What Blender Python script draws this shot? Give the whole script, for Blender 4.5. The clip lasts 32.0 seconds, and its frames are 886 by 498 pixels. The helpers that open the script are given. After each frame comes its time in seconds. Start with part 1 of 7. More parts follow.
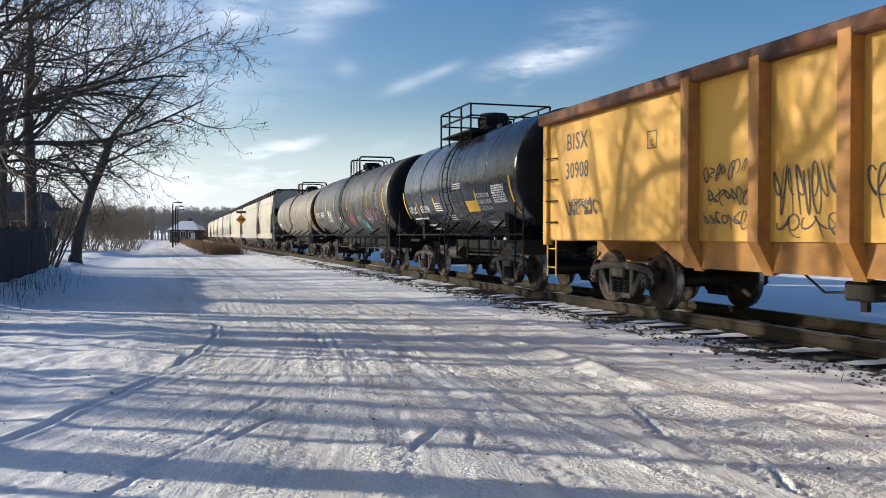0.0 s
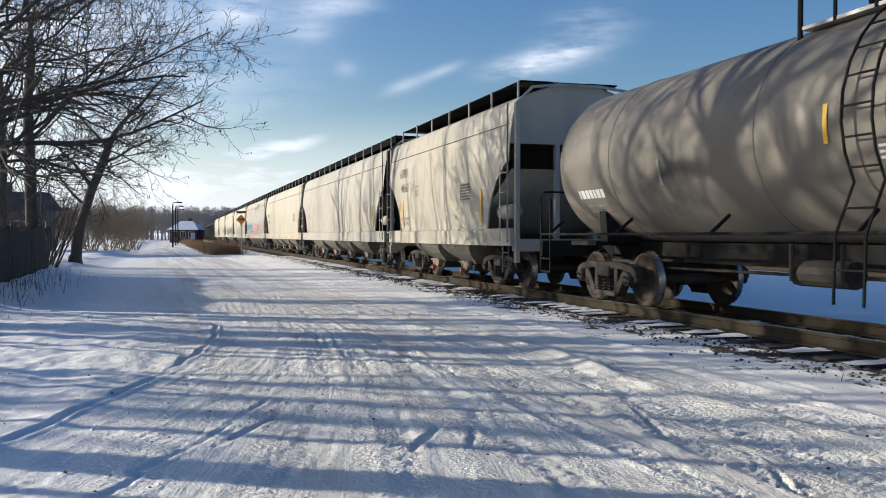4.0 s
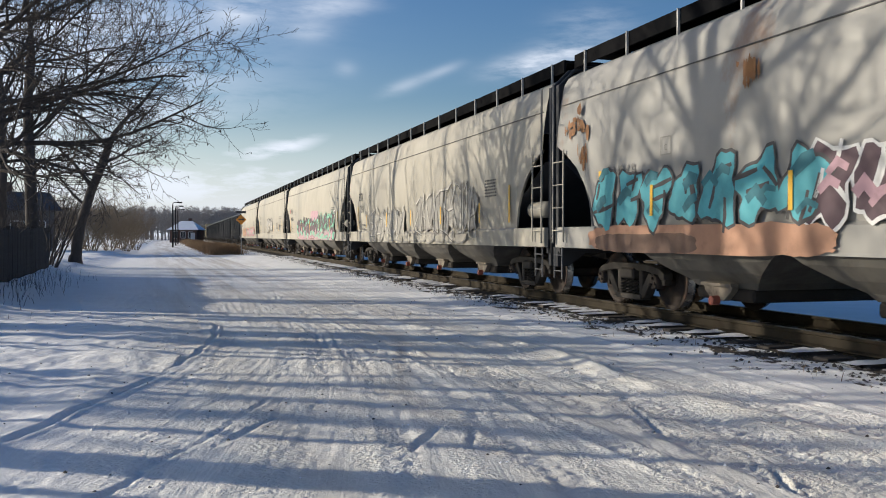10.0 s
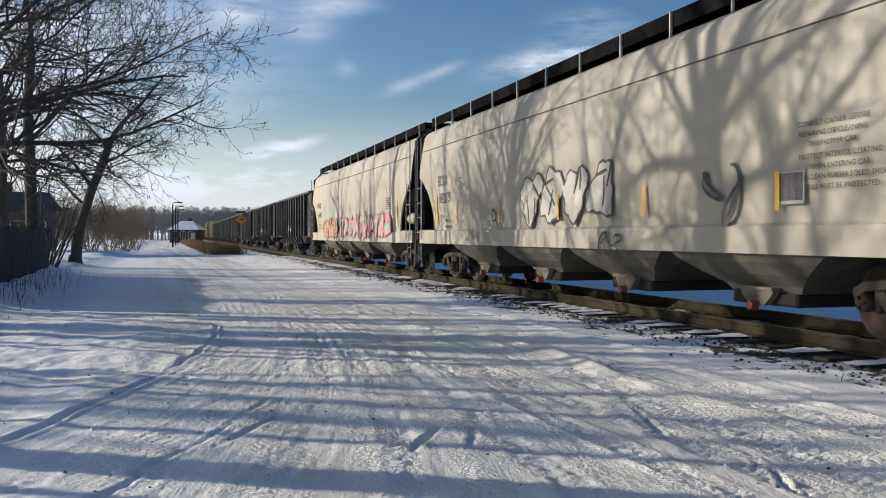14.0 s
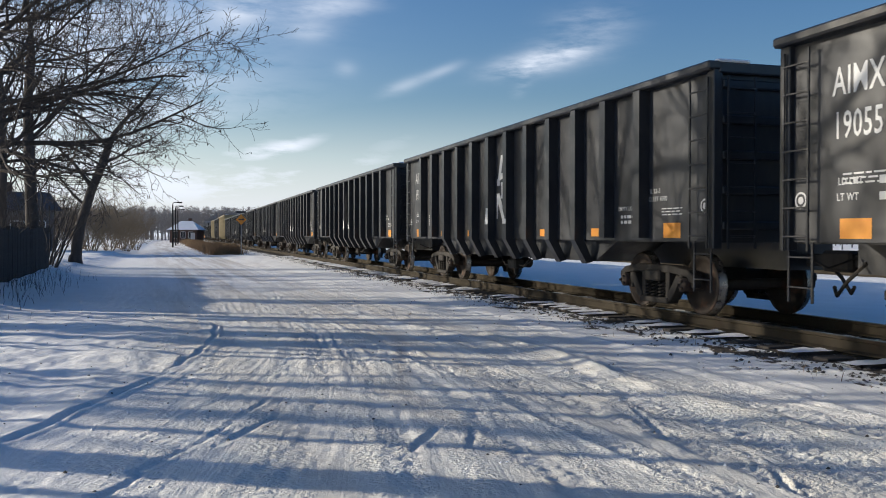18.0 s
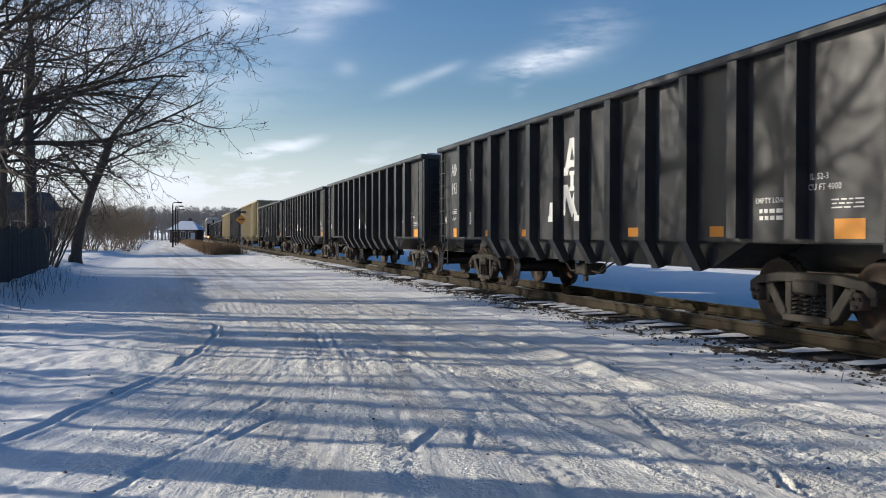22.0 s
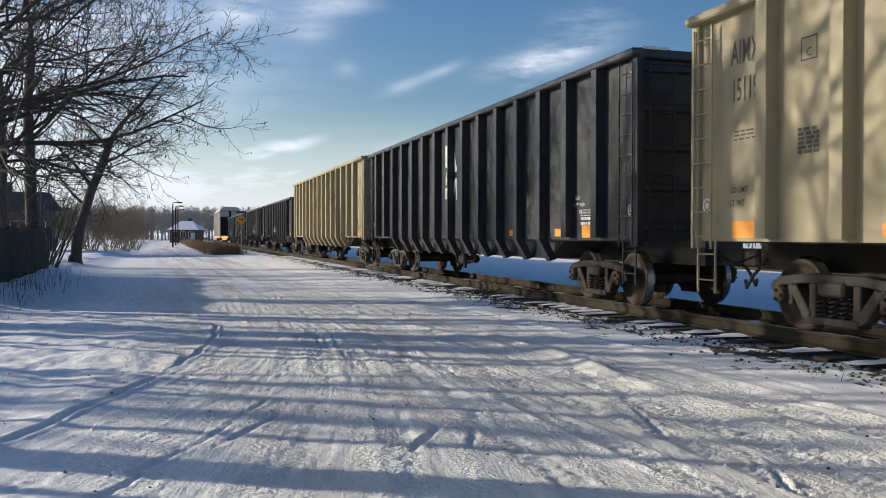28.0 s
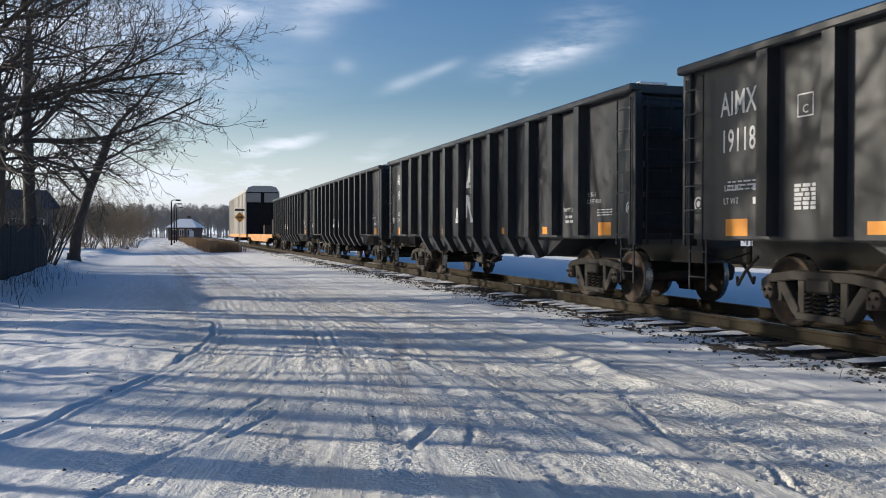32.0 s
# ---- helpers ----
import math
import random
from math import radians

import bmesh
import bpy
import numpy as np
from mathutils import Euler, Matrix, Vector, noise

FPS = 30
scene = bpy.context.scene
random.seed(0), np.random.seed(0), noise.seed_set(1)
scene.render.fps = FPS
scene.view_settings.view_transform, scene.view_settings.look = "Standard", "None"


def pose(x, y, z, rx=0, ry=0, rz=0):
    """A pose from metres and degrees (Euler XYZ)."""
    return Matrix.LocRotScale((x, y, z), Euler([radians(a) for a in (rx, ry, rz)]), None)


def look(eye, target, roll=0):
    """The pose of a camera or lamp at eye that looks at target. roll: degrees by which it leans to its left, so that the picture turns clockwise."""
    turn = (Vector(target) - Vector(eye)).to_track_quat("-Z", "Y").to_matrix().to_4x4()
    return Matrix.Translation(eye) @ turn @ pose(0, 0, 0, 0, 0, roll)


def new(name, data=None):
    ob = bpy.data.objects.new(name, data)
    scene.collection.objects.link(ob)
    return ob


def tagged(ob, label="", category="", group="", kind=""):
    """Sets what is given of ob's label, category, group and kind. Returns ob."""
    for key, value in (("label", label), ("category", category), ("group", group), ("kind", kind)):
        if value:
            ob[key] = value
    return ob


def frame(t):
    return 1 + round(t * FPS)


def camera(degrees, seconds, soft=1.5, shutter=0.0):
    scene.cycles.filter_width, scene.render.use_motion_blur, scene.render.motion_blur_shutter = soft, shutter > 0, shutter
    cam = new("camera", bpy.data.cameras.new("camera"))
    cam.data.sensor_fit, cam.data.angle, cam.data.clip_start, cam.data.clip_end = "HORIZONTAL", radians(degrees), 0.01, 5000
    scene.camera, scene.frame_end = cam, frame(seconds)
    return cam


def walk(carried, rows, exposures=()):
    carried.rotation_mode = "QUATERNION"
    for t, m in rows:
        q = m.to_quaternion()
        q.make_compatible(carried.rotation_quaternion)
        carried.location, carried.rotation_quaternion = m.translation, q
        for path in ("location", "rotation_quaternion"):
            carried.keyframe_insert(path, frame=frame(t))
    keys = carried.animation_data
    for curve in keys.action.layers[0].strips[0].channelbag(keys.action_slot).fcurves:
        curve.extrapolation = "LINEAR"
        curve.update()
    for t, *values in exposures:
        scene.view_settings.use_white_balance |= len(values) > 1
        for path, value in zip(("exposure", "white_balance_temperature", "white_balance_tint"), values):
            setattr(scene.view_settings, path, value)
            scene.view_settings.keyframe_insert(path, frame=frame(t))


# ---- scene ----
# ---------------------------------------------------------------- camera
EYE_Z = 1.5          # eye over the road
RAIL_Z = 0.31        # top of rail over the road
TRACK_X = 8.45       # centre of the near track abreast of the camera
BEND = 7.6e-5        # gentle curve of the line to the right
cam = camera(53.06, 32.0, soft=1.0, shutter=0.04)


def aim(turn_px=0.0, dip_px=0.0):
    """The camera's pose: it stands still and, towards the end, dips and turns by a fraction of a degree."""
    f = 1570.0
    yaw = 17.105 + math.degrees(turn_px / f)
    pitch = 0.857 + math.degrees(dip_px / f)
    return pose(0, 0, EYE_Z, 90 - pitch, 0, -yaw) @ pose(0, 0, 0, 0, 0, 0.05)


walk(cam, [(0, aim()), (14, aim()), (28.3, aim()), (29.0, aim(0.2, 0.8)), (30.0, aim(1.0, 2.4)), (31.0, aim(1.6, 3.2)), (32.0, aim(2.2, 4.0))],
     exposures=((0, 0.22), (8.0, 0.18), (9.6, -0.04), (13.0, -0.05), (19.0, 0.03), (25.0, 0.05), (32.0, 0.0)))

# ---------------------------------------------------------------- light
SUN_EL, SUN_X, SUN_Y = radians(16.0), -0.859, 0.512
world = bpy.data.worlds.new("winter_sky")
scene.world = world
world.use_nodes = True
wn, wl = world.node_tree.nodes, world.node_tree.links
wn.clear()
sky = wn.new("ShaderNodeTexSky")
sky.sky_type, sky.sun_disc = "NISHITA", False
sky.sun_elevation, sky.sun_rotation = SUN_EL, math.atan2(SUN_X, SUN_Y)
sky.air_density, sky.dust_density, sky.ozone_density = 1.0, 1.3, 2.2
wout, wbg = wn.new("ShaderNodeOutputWorld"), wn.new("ShaderNodeBackground")
wbg.inputs["Strength"].default_value = 0.125


def cloud_layer(colour_socket):
    """Thin streaks of cirrus: stretched noise on the dome, thicker round a few wisps."""
    co = wn.new("ShaderNodeTexCoord")
    mp = wn.new("ShaderNodeMapping")
    mp.inputs["Scale"].default_value = (3.4, 3.4, 15.0)
    mp.inputs["Rotation"].default_value = (0.0, 0.42, 0.25)
    nz = wn.new("ShaderNodeTexNoise")
    nz.inputs["Scale"].default_value, nz.inputs["Detail"].default_value, nz.inputs["Roughness"].default_value = 2.4, 8.0, 0.62
    wl.new(co.outputs["Generated"], mp.inputs["Vector"])
    wl.new(mp.outputs["Vector"], nz.inputs["Vector"])
    nrm = wn.new("ShaderNodeVectorMath"); nrm.operation = "NORMALIZE"
    wl.new(co.outputs["Generated"], nrm.inputs[0])
    frame_axes = aim().to_3x3()

    def calc(op, a, b):
        m = wn.new("ShaderNodeMath"); m.operation = op
        for k, v in enumerate((a, b)):
            if isinstance(v, (int, float)):
                m.inputs[k].default_value = v
            elif v is not None:
                wl.new(v, m.inputs[k])
        return m.outputs["Value"]
    total = None
    for x, y, length, width, slope, amount in WISPS:
        centre = frame_axes @ Vector(((x - 784) / 1570, (441 - y) / 1570, -1)).normalized()
        c, s = math.cos(radians(slope)), math.sin(radians(slope))
        far = None
        for axis, size in ((Vector((c, s, 0)), length / 1570), (Vector((-s, c, 0)), width / 1570)):
            axis = frame_axes @ axis
            d = wn.new("ShaderNodeVectorMath"); d.operation = "DOT_PRODUCT"
            wl.new(nrm.outputs["Vector"], d.inputs[0]); d.inputs[1].default_value = axis
            u = calc("POWER", calc("MULTIPLY", calc("SUBTRACT", d.outputs["Value"], float(axis.dot(centre))), 1 / size), 2.0)
            far = u if far is None else calc("ADD", far, u)
        lump = calc("MULTIPLY", calc("EXPONENT", calc("MULTIPLY", far, -1.0), None), amount)
        total = lump if total is None else calc("ADD", total, lump)
    body = wn.new("ShaderNodeMapRange"); body.interpolation_type = "SMOOTHSTEP"
    body.inputs["From Min"].default_value, body.inputs["From Max"].default_value = 0.28, 0.62
    wl.new(nz.outputs["Fac"], body.inputs["Value"])
    ramp = wn.new("ShaderNodeMath"); ramp.operation = "MULTIPLY"
    wl.new(body.outputs["Result"], ramp.inputs[0]); wl.new(total, ramp.inputs[1]); ramp.use_clamp = True
    # a pale veil low over the horizon
    sx = wn.new("ShaderNodeSeparateXYZ")
    wl.new(co.outputs["Generated"], sx.inputs["Vector"])
    veil = wn.new("ShaderNodeMapRange"); veil.interpolation_type = "SMOOTHSTEP"
    for key, v in (("From Min", 0.16), ("From Max", -0.02), ("To Min", 0.0), ("To Max", 0.9)):
        veil.inputs[key].default_value = v
    wl.new(sx.outputs["Z"], veil.inputs["Value"])
    both = wn.new("ShaderNodeMath"); both.operation = "MAXIMUM"
    wl.new(ramp.outputs["Value"], both.inputs[0]); wl.new(veil.outputs["Result"], both.inputs[1])
    mix = wn.new("ShaderNodeMix"); mix.data_type = "RGBA"
    wl.new(both.outputs["Value"], mix.inputs["Factor"])
    wl.new(colour_socket, mix.inputs["A"])
    mix.inputs["B"].default_value = (7.3, 7.8, 8.8, 1)
    return mix.outputs["Result"]


WISPS = ((60, 110, 260, 150, 0, 0.85), (40, 330, 300, 90, 0, 0.7), (930, 118, 62, 17, 8, 0.62), (985, 98, 62, 16, 12, 0.5), (1010, 88, 70, 26, 5, 0.25), (925, 145, 22, 12, 60, 0.4), (782, 126, 34, 8, 20, 0.28), (715, 152, 40, 10, 20, 0.3), (520, 256, 55, 12, 14, 0.6), (470, 268, 60, 14, 5, 0.5),
         (600, 300, 130, 16, 12, 0.5), (500, 300, 60, 10, 8, 0.45), (580, 12, 75, 18, 8, 0.5), (545, 55, 40, 16, 0, 0.35), (425, 15, 45, 25, 10, 0.6), (400, 330, 160, 45, 4, 0.5), (1050, 38, 60, 22, 0, 0.3), (612, 122, 18, 12, 0, 0.18), (690, 255, 90, 20, 14, 0.25))
tone = wn.new("ShaderNodeHueSaturation")
tone.inputs["Saturation"].default_value, tone.inputs["Hue"].default_value = 1.34, 0.511
wl.new(sky.outputs["Color"], tone.inputs["Color"])
wl.new(cloud_layer(tone.outputs["Color"]), wbg.inputs["Color"])
wl.new(wbg.outputs["Background"], wout.inputs["Surface"])

sun_data = bpy.data.lights.new("sun", "SUN")
sun_data.energy, sun_data.angle, sun_data.color = 5.0, radians(0.53), (1.0, 0.915, 0.78)
sun = new("sun", sun_data)
sun.matrix_world = look((0, 0, 40), (-SUN_X * math.cos(SUN_EL), -SUN_Y * math.cos(SUN_EL), 40 - math.sin(SUN_EL)))


# ---------------------------------------------------------------- materials
def nodes_of(name):
    m = bpy.data.materials.new(name)
    m.use_nodes = True
    nt = m.node_tree
    return m, nt.nodes, nt.links, nt.nodes["Principled BSDF"]


def noise_node(n, l, scale, detail=4.0, rough=0.55, stretch=None, coord="Object"):
    co = n.new("ShaderNodeTexCoord")
    nz = n.new("ShaderNodeTexNoise")
    nz.inputs["Scale"].default_value, nz.inputs["Detail"].default_value, nz.inputs["Roughness"].default_value = scale, detail, rough
    if stretch:
        mp = n.new("ShaderNodeMapping")
        mp.inputs["Scale"].default_value = stretch
        l.new(co.outputs[coord], mp.inputs["Vector"])
        l.new(mp.outputs["Vector"], nz.inputs["Vector"])
    else:
        l.new(co.outputs[coord], nz.inputs["Vector"])
    return nz.outputs["Fac"]


def span(n, l, socket, lo, hi, a=0.0, b=1.0):
    r = n.new("ShaderNodeMapRange")
    for key, v in (("From Min", lo), ("From Max", hi), ("To Min", a), ("To Max", b)):
        r.inputs[key].default_value = v
    l.new(socket, r.inputs["Value"])
    return r.outputs["Result"]


def blend(n, l, fac, a, b):
    m = n.new("ShaderNodeMix")
    m.data_type = "RGBA"
    for key, v in (("Factor", fac), ("A", a), ("B", b)):
        if isinstance(v, (tuple, list)):
            m.inputs[key].default_value = (*v, 1)
        elif isinstance(v, (int, float)):
            m.inputs[key].default_value = v
        else:
            l.new(v, m.inputs[key])
    return m.outputs["Result"]


def bumped(n, l, bsdf, height, strength, distance=0.01):
    b = n.new("ShaderNodeBump")
    b.inputs["Strength"].default_value, b.inputs["Distance"].default_value = strength, distance
    l.new(height, b.inputs["Height"])
    l.new(b.outputs["Normal"], bsdf.inputs["Normal"])


def surface(name, base, second, scale=3.0, rough=0.6, metal=0.0, stain=None, stain_scale=0.8, stain_lo=0.55, stain_hi=0.72, stretch=None,
            bump=0.2, bump_scale=40.0, vary=0.0, bump_dist=0.006, stain_stretch=None, spec=0.5):
    """Two-scale painted, rusty, woody or stony surface."""
    m, n, l, p = nodes_of(name)
    col = blend(n, l, span(n, l, noise_node(n, l, scale, 5, 0.6, stretch), 0.3, 0.7), base, second)
    if stain:
        col = blend(n, l, span(n, l, noise_node(n, l, stain_scale, 7, 0.65, stain_stretch), stain_lo, stain_hi), col, stain)
    if vary:
        info = n.new("ShaderNodeObjectInfo")
        hsv = n.new("ShaderNodeHueSaturation")
        l.new(span(n, l, info.outputs["Random"], 0, 1, 1 - vary, 1 + vary), hsv.inputs["Value"])
        l.new(col, hsv.inputs["Color"])
        col = hsv.outputs["Color"]
    l.new(col, p.inputs["Base Color"])
    l.new(span(n, l, noise_node(n, l, scale * 2.3, 3), 0.2, 0.8, max(0.02, rough - 0.12), min(1, rough + 0.12)), p.inputs["Roughness"])
    p.inputs["Metallic"].default_value = metal
    p.inputs["Specular IOR Level"].default_value = spec
    if bump:
        bumped(n, l, p, noise_node(n, l, bump_scale, 4, 0.6, stretch), bump, bump_dist)
    return m


M = {}
M["snow"] = surface("snow", (0.87, 0.87, 0.88), (0.92, 0.92, 0.93), 1.4, 0.75, bump=0.35, bump_scale=30, bump_dist=0.02)
M["black_paint"] = surface("black_paint", (0.011, 0.013, 0.018), (0.021, 0.023, 0.028), 1.6, 0.38, stain=(0.075, 0.067, 0.054), stain_scale=0.9, stain_lo=0.46, stain_hi=0.85, stain_stretch=(1, 1, 0.35), bump=0.06)
M["black_sheet"] = surface("black_sheet", (0.020, 0.023, 0.029), (0.031, 0.034, 0.041), 1.3, 0.42, stain=(0.052, 0.051, 0.050), stain_scale=1.0, stain_lo=0.44, stain_hi=0.86, stain_stretch=(1, 1, 0.35), bump=0.08)
M["tank_black"] = surface("tank_black", (0.014, 0.017, 0.024), (0.022, 0.025, 0.030), 1.5, 0.24, stain=(0.05, 0.048, 0.045), stain_scale=0.7, bump=0.03)
M["tank_grey"] = surface("tank_grey", (0.030, 0.031, 0.030), (0.050, 0.048, 0.044), 1.1, 0.5, stain=(0.095, 0.088, 0.076), stain_scale=0.8, stain_stretch=(1, 1, 0.3), bump=0.06)
M["tank_taupe"] = surface("tank_taupe", (0.13, 0.116, 0.096), (0.18, 0.16, 0.13), 1.1, 0.6, stain=(0.055, 0.05, 0.045), stain_scale=0.7, stain_stretch=(1, 1, 0.3), bump=0.06)
M["tank_end"] = surface("tank_end", (0.010, 0.010, 0.011), (0.016, 0.016, 0.016), 1.5, 0.8, spec=0.15, bump=0.05)
M["hopper_grey"] = surface("hopper_grey", (0.315, 0.295, 0.255), (0.37, 0.35, 0.305), 0.7, 0.6, stain=(0.22, 0.21, 0.19), stain_scale=0.6, stain_lo=0.48, stain_hi=0.75, stain_stretch=(1, 1, 0.25), bump=0.05)
M["hopper_warm"] = surface("hopper_warm", (0.365, 0.335, 0.268), (0.42, 0.388, 0.315), 0.7, 0.6, stain=(0.255, 0.24, 0.205), stain_scale=0.6, stain_lo=0.48, stain_hi=0.78, stain_stretch=(1, 1, 0.25), bump=0.05)
M["hopper_rusty"] = surface("hopper_rusty", (0.30, 0.29, 0.26), (0.355, 0.34, 0.305), 0.7, 0.65, stain=(0.27, 0.11, 0.035), stain_scale=0.42, stain_lo=0.61, stain_hi=0.74, stain_stretch=(1, 1, 0.7), bump=0.05)
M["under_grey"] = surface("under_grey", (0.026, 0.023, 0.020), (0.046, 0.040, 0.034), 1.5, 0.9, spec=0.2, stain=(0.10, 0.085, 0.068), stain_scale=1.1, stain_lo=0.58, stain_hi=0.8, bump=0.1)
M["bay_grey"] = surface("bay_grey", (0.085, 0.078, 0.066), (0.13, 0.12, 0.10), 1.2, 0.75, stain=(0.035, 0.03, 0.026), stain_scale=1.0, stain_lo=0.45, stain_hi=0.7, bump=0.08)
M["gate_tan"] = surface("gate_tan", (0.15, 0.125, 0.095), (0.24, 0.20, 0.15), 3.0, 0.8, stain=(0.05, 0.035, 0.025), stain_scale=3.0, stain_lo=0.45, stain_hi=0.65, bump=0.15)
M["cap_red"] = surface("cap_red", (0.20, 0.045, 0.03), (0.28, 0.075, 0.045), 5.0, 0.7, stain=(0.16, 0.06, 0.04), stain_scale=6.0, bump=0.1)
M["hopper_end"] = surface("hopper_end", (0.095, 0.097, 0.10), (0.13, 0.13, 0.13), 1.5, 0.65, stain=(0.09, 0.085, 0.08), stain_scale=0.8, bump=0.05)
M["yellow_paint"] = surface("yellow_paint", (0.56, 0.30, 0.045), (0.64, 0.365, 0.065), 0.9, 0.6, stain=(0.26, 0.115, 0.03), stain_scale=0.9, stain_lo=0.53, stain_hi=0.76, stain_stretch=(1, 1, 0.45), bump=0.06)
M["rusty_chord"] = surface("rusty_chord", (0.13, 0.052, 0.026), (0.21, 0.085, 0.035), 1.6, 0.8, stain=(0.045, 0.022, 0.016), stain_scale=1.3, stain_lo=0.46, stain_hi=0.62, bump=0.25)
M["rusty_yellow"] = surface("rusty_yellow", (0.33, 0.145, 0.03), (0.42, 0.195, 0.04), 1.2, 0.7, stain=(0.14, 0.06, 0.025), stain_scale=1.0, stain_lo=0.5, stain_hi=0.7, bump=0.12)
M["cream_paint"] = surface("cream_paint", (0.29, 0.245, 0.148), (0.35, 0.295, 0.18), 0.9, 0.62, stain=(0.23, 0.19, 0.12), stain_scale=0.7, stain_stretch=(1, 1, 0.25), bump=0.06)
M["truck_steel"] = surface("truck_steel", (0.024, 0.021, 0.018), (0.044, 0.038, 0.031), 4.0, 0.75, spec=0.3, stain=(0.12, 0.065, 0.035), stain_scale=2.0, stain_lo=0.6, stain_hi=0.8, bump=0.2, vary=0.3)
M["wheel_steel"] = surface("wheel_steel", (0.034, 0.027, 0.023), (0.060, 0.045, 0.035), 4.0, 0.75, spec=0.25, stain=(0.13, 0.06, 0.035), stain_scale=2.5, bump=0.1)
# hopper ends turned from the sun: their shade is put into the colour
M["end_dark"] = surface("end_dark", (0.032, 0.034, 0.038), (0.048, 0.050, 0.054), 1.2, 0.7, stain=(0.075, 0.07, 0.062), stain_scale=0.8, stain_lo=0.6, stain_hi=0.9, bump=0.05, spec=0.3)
# black of the running boards, also used for the painted shade below their edge
M["board_black"] = surface("board_black", (0.010, 0.010, 0.011), (0.018, 0.018, 0.018), 1.5, 0.95, bump=0.05, spec=0.0)
M["tread"] = surface("tread", (0.17, 0.16, 0.15), (0.24, 0.23, 0.21), 6.0, 0.3, metal=0.9, bump=0)
M["galvanised"] = surface("galvanised", (0.33, 0.32, 0.30), (0.42, 0.41, 0.385), 5.0, 0.5, metal=0.25, bump=0.05)
M["white_mark"] = surface("white_mark", (0.62, 0.62, 0.60), (0.72, 0.72, 0.70), 3.0, 0.6, stain=(0.42, 0.42, 0.40), stain_scale=3.0, bump=0)
M["dark_mark"] = surface("dark_mark", (0.045, 0.042, 0.04), (0.075, 0.07, 0.065), 3.0, 0.6, bump=0)
M["faded_mark"] = surface("faded_mark", (0.20, 0.19, 0.17), (0.26, 0.245, 0.22), 3.0, 0.6, bump=0)
M["orange_mark"] = surface("orange_mark", (0.66, 0.24, 0.02), (0.74, 0.30, 0.03), 4.0, 0.45, bump=0, vary=0.12)
M["yellow_mark"] = surface("yellow_mark", (0.72, 0.40, 0.02), (0.78, 0.46, 0.03), 4.0, 0.45, bump=0)
M["rail_side"] = surface("rail_side", (0.034, 0.028, 0.020), (0.052, 0.043, 0.030), 2.5, 0.9, spec=0.15, stain=(0.045, 0.032, 0.023), stain_scale=2.0, bump=0.2)
M["rail_top"] = surface("rail_top", (0.16, 0.14, 0.12), (0.21, 0.18, 0.155), 3.0, 0.35, metal=0.8, bump=0)
M["tie_wood"] = surface("tie_wood", (0.050, 0.042, 0.036), (0.085, 0.072, 0.060), 5.0, 0.85, stretch=(1, 8, 8), bump=0.5, vary=0.2)
M["ballast"] = surface("ballast", (0.045, 0.042, 0.038), (0.11, 0.10, 0.088), 9.0, 0.9, bump=0.8, bump_scale=25)
M["bark"] = surface("bark", (0.045, 0.038, 0.033), (0.080, 0.067, 0.057), 7.0, 0.9, stretch=(1, 1, 0.25), bump=0.6, bump_scale=22, bump_dist=0.02)
M["twig"] = surface("twig", (0.042, 0.033, 0.028), (0.075, 0.057, 0.046), 3.0, 0.85, bump=0)
M["grass"] = surface("dry_grass", (0.20, 0.125, 0.065), (0.28, 0.18, 0.095), 3.0, 0.9, bump=0)
# distance haze is put into this colour, far paler than the near twigs
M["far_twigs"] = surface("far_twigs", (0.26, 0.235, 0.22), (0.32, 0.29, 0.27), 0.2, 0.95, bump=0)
M["fence_wood"] = surface("fence_wood", (0.019, 0.015, 0.014), (0.034, 0.028, 0.025), 4.0, 0.9, stretch=(4, 4, 0.4), bump=0.3, vary=0.25)
M["house_wall"] = surface("house_wall", (0.10, 0.095, 0.095), (0.14, 0.13, 0.125), 2.0, 0.8, bump=0.1)
M["brick_wall"] = surface("brick_wall", (0.085, 0.05, 0.04), (0.12, 0.07, 0.055), 2.0, 0.85, bump=0.2)
M["roof_dark"] = surface("roof_dark", (0.05, 0.052, 0.058), (0.09, 0.092, 0.10), 3.0, 0.85, bump=0.3)
M["window_dark"] = surface("window_dark", (0.02, 0.022, 0.026), (0.03, 0.033, 0.038), 1.0, 0.1, bump=0)
M["white_trim"] = surface("white_trim", (0.60, 0.60, 0.59), (0.68, 0.68, 0.67), 2.0, 0.6, bump=0)
M["deck_orange"] = surface("deck_orange", (0.55, 0.24, 0.06), (0.62, 0.29, 0.08), 1.5, 0.6, stain=(0.30, 0.12, 0.04), stain_scale=0.8, bump=0.05)
M["rack_white"] = surface("rack_white", (0.27, 0.25, 0.22), (0.33, 0.31, 0.27), 0.8, 0.6, stain=(0.36, 0.33, 0.29), stain_scale=0.6, bump=0.05)
